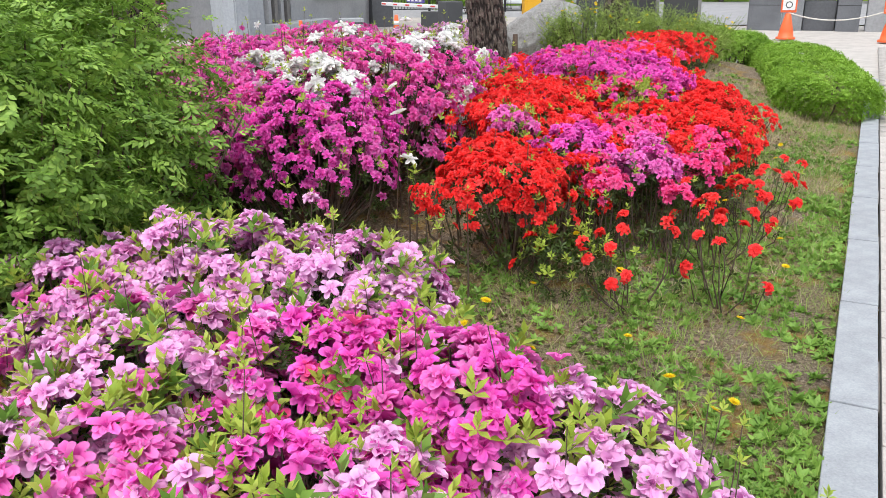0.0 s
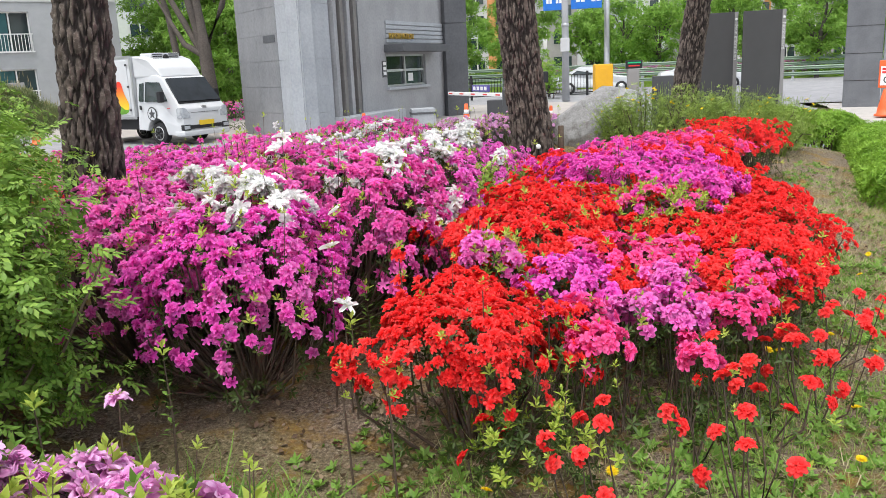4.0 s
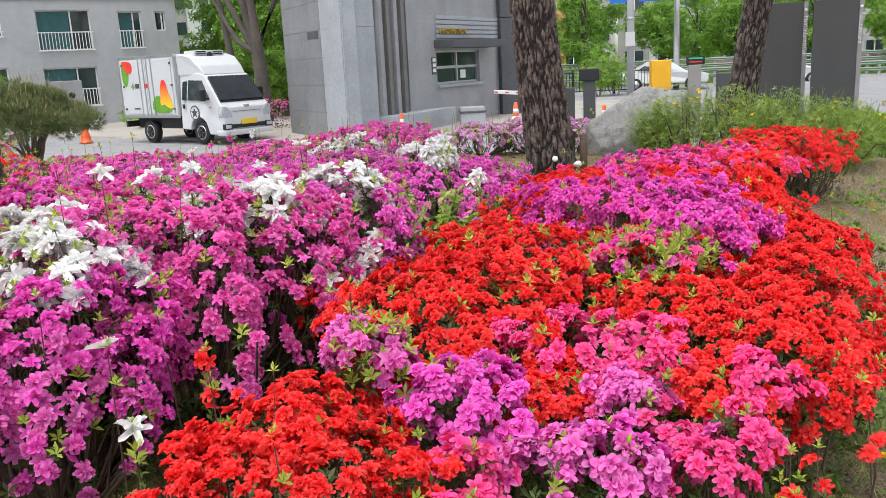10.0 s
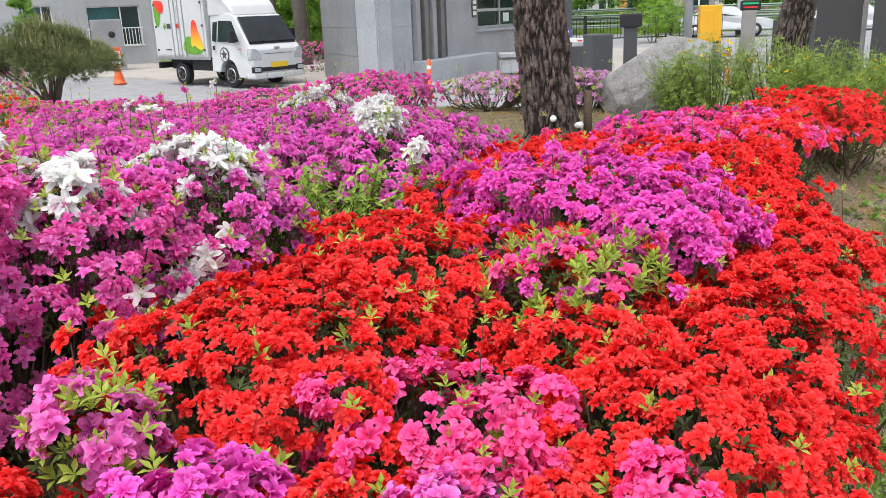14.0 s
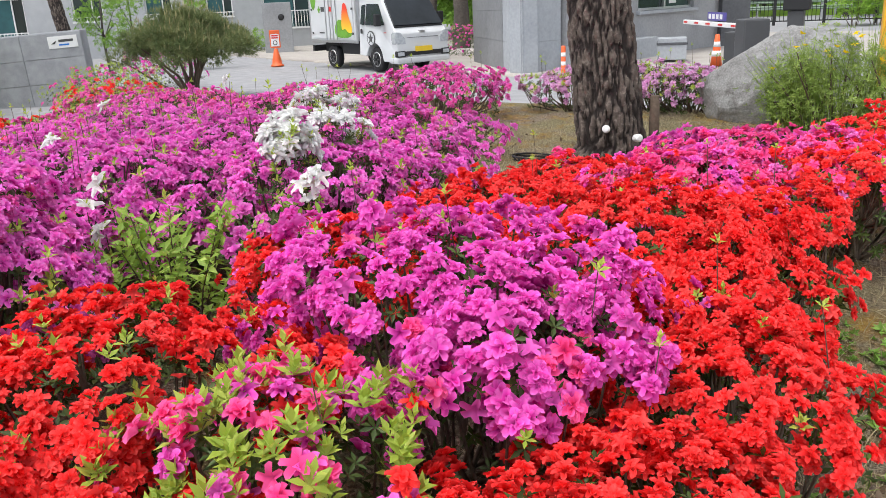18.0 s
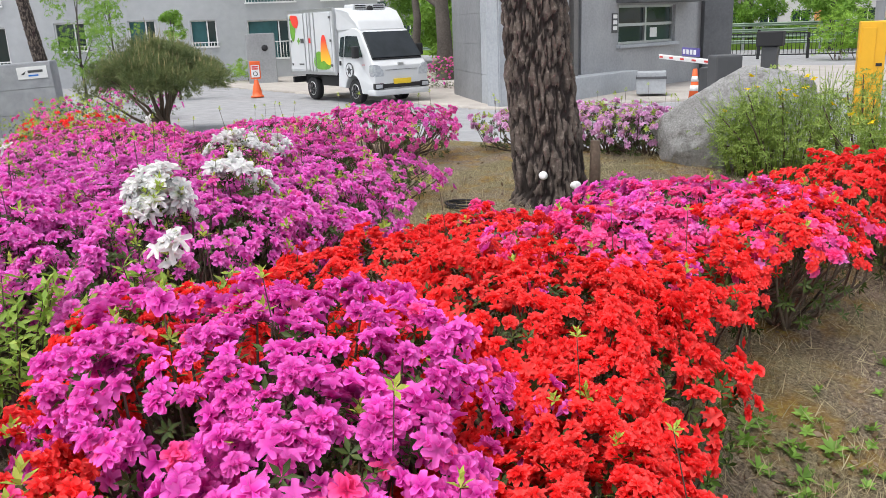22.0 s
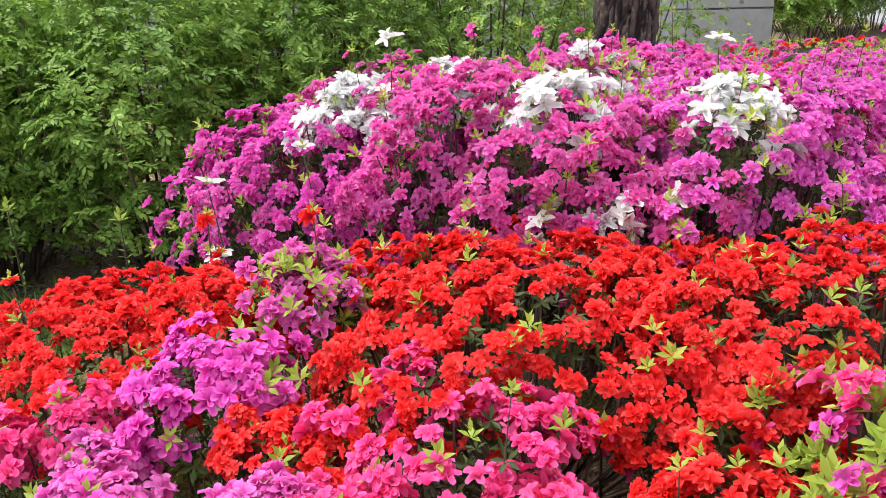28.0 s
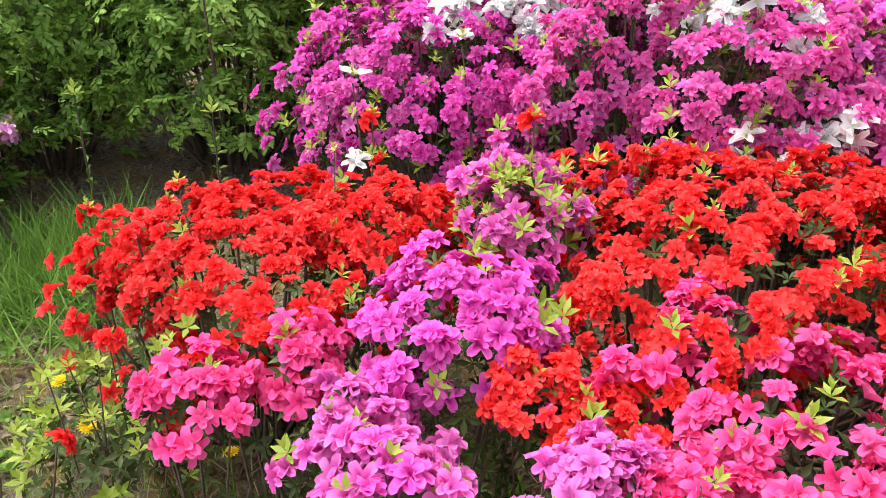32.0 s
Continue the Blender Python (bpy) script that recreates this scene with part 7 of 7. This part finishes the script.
for e in ((-2.6, 0.2, 7.2), (1.6, 0.4, 7.0), (-1.2, -0.6, 8.5), (-1.9, 0, 4.9)):
    part_mesh("limb", tri_mesh("limb", *tubes([[((-0.1, 0, 2.6), 0.14), (tuple(np.array(e) * (0.45, 0.5, 0.62)), 0.11), (e, 0.03)]], 8), smooth=True), GREYBARK, bare)
bare2 = empty("tree", pose(-16.0, 32.6, 0), "slim tree with a bare dark trunk beside the drive", "tree", "street trees")
part_mesh("trunk", trunk_mesh("trunk", [((0, 0, -0.1), 0.18), ((0.3, 0, 2.2), 0.15), ((0.0, 0.1, 4.2), 0.12), ((-0.9, 0.2, 7), 0.06)], 24, 0.012), GREYBARK, bare2)
for i, (x, y, h, s) in enumerate([(-19.9, 21.6, 3.5, 0.95), (-18.6, 23.9, 2.7, 0.45), (-25.5, 26.5, 3.4, 1.0)]):
    broadleaf(x, y, h, s, "slender young tree with thin pale leaves", 450 + i, leaf=0.075, count=26, blobs_n=34, trunk=0.035, bare=0.25)
lt = empty("pine_tree", pose(-19.5, 20.2, 0), "leaning dark pine trunk beside the apartment house", "pine tree", "old pines in the bed")
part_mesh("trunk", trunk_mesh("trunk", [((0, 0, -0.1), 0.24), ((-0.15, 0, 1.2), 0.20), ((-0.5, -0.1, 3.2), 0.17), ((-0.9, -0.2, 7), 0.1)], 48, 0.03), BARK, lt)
bushes = [(-3.3, 44.5, 1.0), (-2.6, 45.0, 0.9)]
for i, (x, y, r) in enumerate(bushes):
    green_shrub("leafy_shrub", (x, y), (r, r), 1.9, 420, 0.14, HEDGE, "rounded green bush by the railing", "shrub", 470 + i, shoots=10)


# ---------------------------------------------------------------- railing, guard rails, car, poles, signs
def railing(x0, x1, y0, y1):
    n = math.hypot(x1 - x0, y1 - y0)
    ob = empty("railing", pose(x0, y0, float(gz(x0, y0)), 0, 0, math.degrees(math.atan2(y1 - y0, x1 - x0))), "black metal railing along the road", "railing", "railings")
    for x in np.arange(0, n + 0.01, 2.0):
        part("post", boxed(x - 0.06, x + 0.06, -0.06, 0.06, 0, 1.25, bevel=0.01), BLACK, ob)
    for z in (0.15, 1.05):
        part("rail", boxed(0, n, -0.025, 0.025, z, z + 0.05), BLACK, ob)
    for x in np.arange(0.15, n, 0.16):
        part("bar", boxed(x - 0.012, x + 0.012, -0.012, 0.012, 0.2, 1.05), BLACK, ob)


railing(-12.5, -0.5, 44.0, 47.0)


def guard_rail(y, x0, x1, z):
    ob = empty("guard_rail", pose(x0, y, 0), "green-grey steel guard rail beyond the road", "guard rail", "guard rails")
    for zz in (z, z + 0.32):
        part("beam", prism([(0, 0), (0.05, 0.05), (0, 0.1), (0.05, 0.15), (0, 0.2), (-0.02, 0.2), (0.03, 0.15), (-0.02, 0.1), (0.03, 0.05), (-0.02, 0)], 0, x1 - x0), RAIL, ob).matrix_local = pose(0, 0, zz, 0, 0, -90)
    for x in np.arange(0, x1 - x0, 4.0):
        part("post", boxed(x - 0.06, x + 0.06, 0.05, 0.15, 0, z + 0.55), SILVER, ob)


guard_rail(52, -30, 45, 0.45)
guard_rail(55.5, -30, 45, 0.95)
verge = part("verge", boxed(-120, 120, 56.5, 90, -0.3, 0.55), HEDGE)
tagged(verge, "green planted verge beyond the road", "verge", kind="structure")
g = np.random.default_rng(91)
P = np.stack([g.uniform(-35, 45, 9000), g.uniform(56.3, 60, 9000), np.full(9000, 0.5) + g.uniform(0, 0.7, 9000)], 1)
stuff("verge_planting", WHORL_THIN, P, up(9000, 0.7), g.uniform(0.12, 0.3, 9000), TREELEAF, "dense green planting on the far verge", "planting")
P = np.stack([g.uniform(-6, 12, 900), g.uniform(56.0, 57, 900), np.full(900, 0.6) + g.uniform(0, 0.7, 900)], 1)
stuff("verge_blossom", WHORL_FLAT, P, up(900, 0.7), g.uniform(0.12, 0.25, 900), MAUVE, "pale pink blossom on the far verge", "planting")


def car(x, y, turn):
    ob = empty("car", pose(x, y, 0, 0, 0, turn), "white saloon car on the road", "car")
    bm = prism([(-2.2, 0.35), (2.2, 0.32), (2.25, 0.62), (2.1, 0.80), (1.15, 0.92), (0.45, 1.40), (-0.75, 1.45), (-1.5, 1.05), (-2.15, 0.98), (-2.25, 0.7)], -0.88, 0.88)
    for v in bm.verts:
        if v.co.z > 0.95:
            v.co.y *= 0.84
    bmesh.ops.bevel(bm, geom=bm.edges[:], offset=0.06, segments=2, affect="EDGES")
    body = part("body", bm, TRUCKWHITE, ob)
    for sgn in (-1, 1):
        for o in ([(-0.05, 1.0), (1.0, 0.96), (0.42, 1.32), (-0.05, 1.34)], [(-0.12, 1.0), (-1.25, 1.04), (-0.75, 1.34), (-0.12, 1.36)]):
            bm = prism(o, -0.01, 0.01)
            for v in bm.verts:
                v.co.y += sgn * (0.88 - 0.14 * (v.co.z - 0.95) / 0.5 + 0.0) * (0.9 if v.co.z > 1.2 else 0.97)
            part("side_window", bm, GLASS, body)
        for xx in (-1.35, 1.4):
            w = part("wheel", lathe([(0.2, 0), (0.31, 0.0), (0.32, 0.1), (0.31, 0.2), (0.2, 0.2)], 22, "Y"), BLACK, ob)
            w.matrix_local = pose(xx, sgn * 0.8 + 0.1, 0.32)
            part("rim", lathe([(0.19, 0.205), (0.19, -0.005)], 16, "Y"), CHROME, w)
        part("headlight", boxed(2.0, 2.24, sgn * 0.68 - 0.15, sgn * 0.68 + 0.15, 0.62, 0.76, bevel=0.03), CHROME, body)


car(-0.6, 49.2, 4)
car(5.0, 49.0, 4)
pole = empty("street_pole", pose(-1.55, 41.5, 0), "grey concrete street pole", "pole")
part("pole", lathe([(0.17, 0), (0.15, 4), (0.12, 10), (0.05, 10.02)], 16), PLASTER, pole)
part("cable_box", boxed(-0.2, 0.2, -0.24, -0.12, 2.2, 2.8, bevel=0.02), PLASTER_WHITE, pole)
part("collar", lathe([(0.17, 3.3), (0.18, 3.32), (0.18, 3.4), (0.17, 3.42)], 16), SILVER, pole)
sp = empty("road_sign", pose(0.05, 50.0, 0), "blue road direction signs on a pale blue mast", "road sign")
part("mast", lathe([(0.16, 0), (0.14, 8), (0.05, 8.02)], 16), SILVER, sp)
for x0, x1, z0, z1 in ((-3.4, -2.35, 4.5, 7.4), (-1.9, -0.25, 4.5, 7.4)):
    pn = part("sign_panel", boxed(x0, x1, -0.3, -0.25, z0, z1, bevel=0.02), BLUEPAINT, sp, "blue sign panel")
    w = (x1 - x0) / 6
    for k, row in enumerate(((1, 2, 4, 5), (0.5, 1.5, 2.5, 3.5, 4.5), (1, 2, 3, 4), (1.5, 2.5, 4))):
        for c in row:
            part("text_bar", boxed(x0 + c * w, x0 + (c + 0.75) * w, -0.31, -0.301, z0 + 0.35 + k * 0.68, z0 + (0.62 if k % 2 else 0.72) + k * 0.68), WHITEPAINT, pn)
part("cross_arm", boxed(-3.4, 0, -0.2, -0.12, 5.6, 5.75), SILVER, sp)


# ---------------------------------------------------------------- far apartment towers
def tower(x, y, w, d, h, turn, bands, label, floors=18, cols=6):
    ob = empty("apartment_tower", pose(x, y, 0, 0, 0, turn), label, "building", "far apartment towers")
    wall = part("wall", boxed(-w / 2, w / 2, 0, d, 0, h), PLASTER_WHITE, ob)
    for x0, x1, mat in bands:
        part("painted_bay", boxed(-w / 2 + x0 * w, -w / 2 + x1 * w, -0.12, -0.004, 0, h), mat, ob)
    part("roof", boxed(-w / 2 - 0.3, w / 2 + 0.3, -0.3, d + 0.3, h + 0.01, h + 1.2), PLASTER_BROWN, ob)
    fh, cw = h / floors, w / cols
    pane = bpy.data.meshes.new("window")
    bm = boxed(-cw * 0.28, cw * 0.28, -0.2, -0.14, 0.9, 2.2)
    bm.to_mesh(pane)
    bm.free()
    frame_bm = boxed(-0.06, 0.06, -0.24, -0.201, 0.85, 2.25)
    fm = bpy.data.meshes.new("window_frame")
    frame_bm.to_mesh(fm)
    frame_bm.free()
    for f in range(min(floors, 7)):
        for c in range(cols):
            wn_ = part_mesh("window", pane, GLASS, ob)
            wn_.matrix_local = Matrix.Translation((-w / 2 + (c + 0.5) * cw, 0, f * fh))
            part_mesh("window_frame", fm, WHITEPAINT, wn_)


tower(2.5, 95, 20, 12, 48, 4, [(0.0, 0.16, PLASTER_BROWN), (0.30, 0.46, PLASTER), (0.62, 0.74, PLASTER_BROWN)], "pale apartment tower with grey-brown bays beyond the trees")
tower(24, 110, 18, 12, 48, -6, [(0.10, 0.14, PLASTER_ORANGE), (0.42, 0.58, PLASTER_BROWN), (0.8, 0.95, PLASTER)], "pale apartment tower with an orange bay beyond the trees")
tower(-22, 105, 26, 12, 48, 8, [(0.02, 0.16, PLASTER), (0.34, 0.5, PLASTER_BROWN), (0.74, 0.79, PLASTER_ORANGE)], "pale apartment tower with brown and orange bays beyond the trees", cols=8)
tower(45, 100, 16, 12, 48, -14, [(0.1, 0.3, PLASTER_BROWN), (0.6, 0.8, PLASTER)], "pale apartment tower with brown bays beyond the trees")
tower(-48, 85, 22, 12, 48, 24, [(0.1, 0.3, PLASTER_BROWN), (0.6, 0.8, PLASTER)], "pale apartment tower with brown bays behind the trees")

# ---------------------------------------------------------------- kerb and pavers
KU = Vector((0.372, 1.0)).normalized()
kerb = empty("kerb", pose(0, 0, 0), "pale grey granite kerb between grass and paving", "kerb", kind="structure")
stone = boxed(0, 0.15, 0.006, 0.994, -0.25, 0.035, bevel=0.006)
me = bpy.data.meshes.new("kerb_stone")
stone.to_mesh(me)
stone.free()
turn = -math.atan2(KU.x, KU.y)
for i in range(-4, 22):
    if i < 15:
        x, y, a = 0.165 + KU.x * i, KU.y * i, turn
    else:
        x, y, a = 5.22 + 0.0995 * (i - 14.55), 13.6 + 0.995 * (i - 14.55), -math.atan(0.10)
    o = part_mesh("kerb_stone", me, GRANITE, kerb)
    o.matrix_local = Matrix.LocRotScale((x, y, float(gz(x + 0.05, y))), Euler((0, 0, a + g.normal(0, 0.002))), None)
PV = boxed(0.003, 0.197, 0.003, 0.297, -0.06, 0.0, bevel=0.004)
pme = bpy.data.meshes.new("paver")
PV.to_mesh(pme)
PV.free()
flat = boxed(0.003, 0.197, 0.003, 0.297, -0.06, 0.0)
bmesh.ops.triangulate(flat, faces=flat.faces[:])
base, ptri = np.array([v.co for v in flat.verts]), np.array([[v.index for v in f.verts] for f in flat.faces])
flat.free()
many, c, s = [], math.cos(turn), math.sin(turn)
for row in range(0, 26):
    for col in range(-4, 76):
        u, v = col * 0.3 + (0.15 if row % 2 else 0), 0.16 + row * 0.2
        x, y = 0.165 + KU.x * u + c * v, KU.y * u + s * v
        if y > 13.2 and x < kerb_x(y) + 0.2:
            continue
        z = float(gz(x + 0.1, y)) + 0.012 + g.normal(0, 0.0012)
        if row < 9 and 1.5 < u < 10.5:
            o = part_mesh("paver", pme, PAVER, walkway)
            o.matrix_local = Matrix.LocRotScale((x, y, z), Euler((0, 0, turn)), None)
        else:
            many.append((x, y, z))
many = np.array(many)
R = np.array([[c, -s, 0], [s, c, 0], [0, 0, 1]])
V = (base @ R.T)[None] + many[:, None]
F = ptri[None] + (np.arange(len(many)) * len(base))[:, None, None]
part_mesh("paver_field", tri_mesh("paver_field", V.reshape(-1, 3), F.reshape(-1, 3)), PAVER, walkway)["kind"] = "stuff"
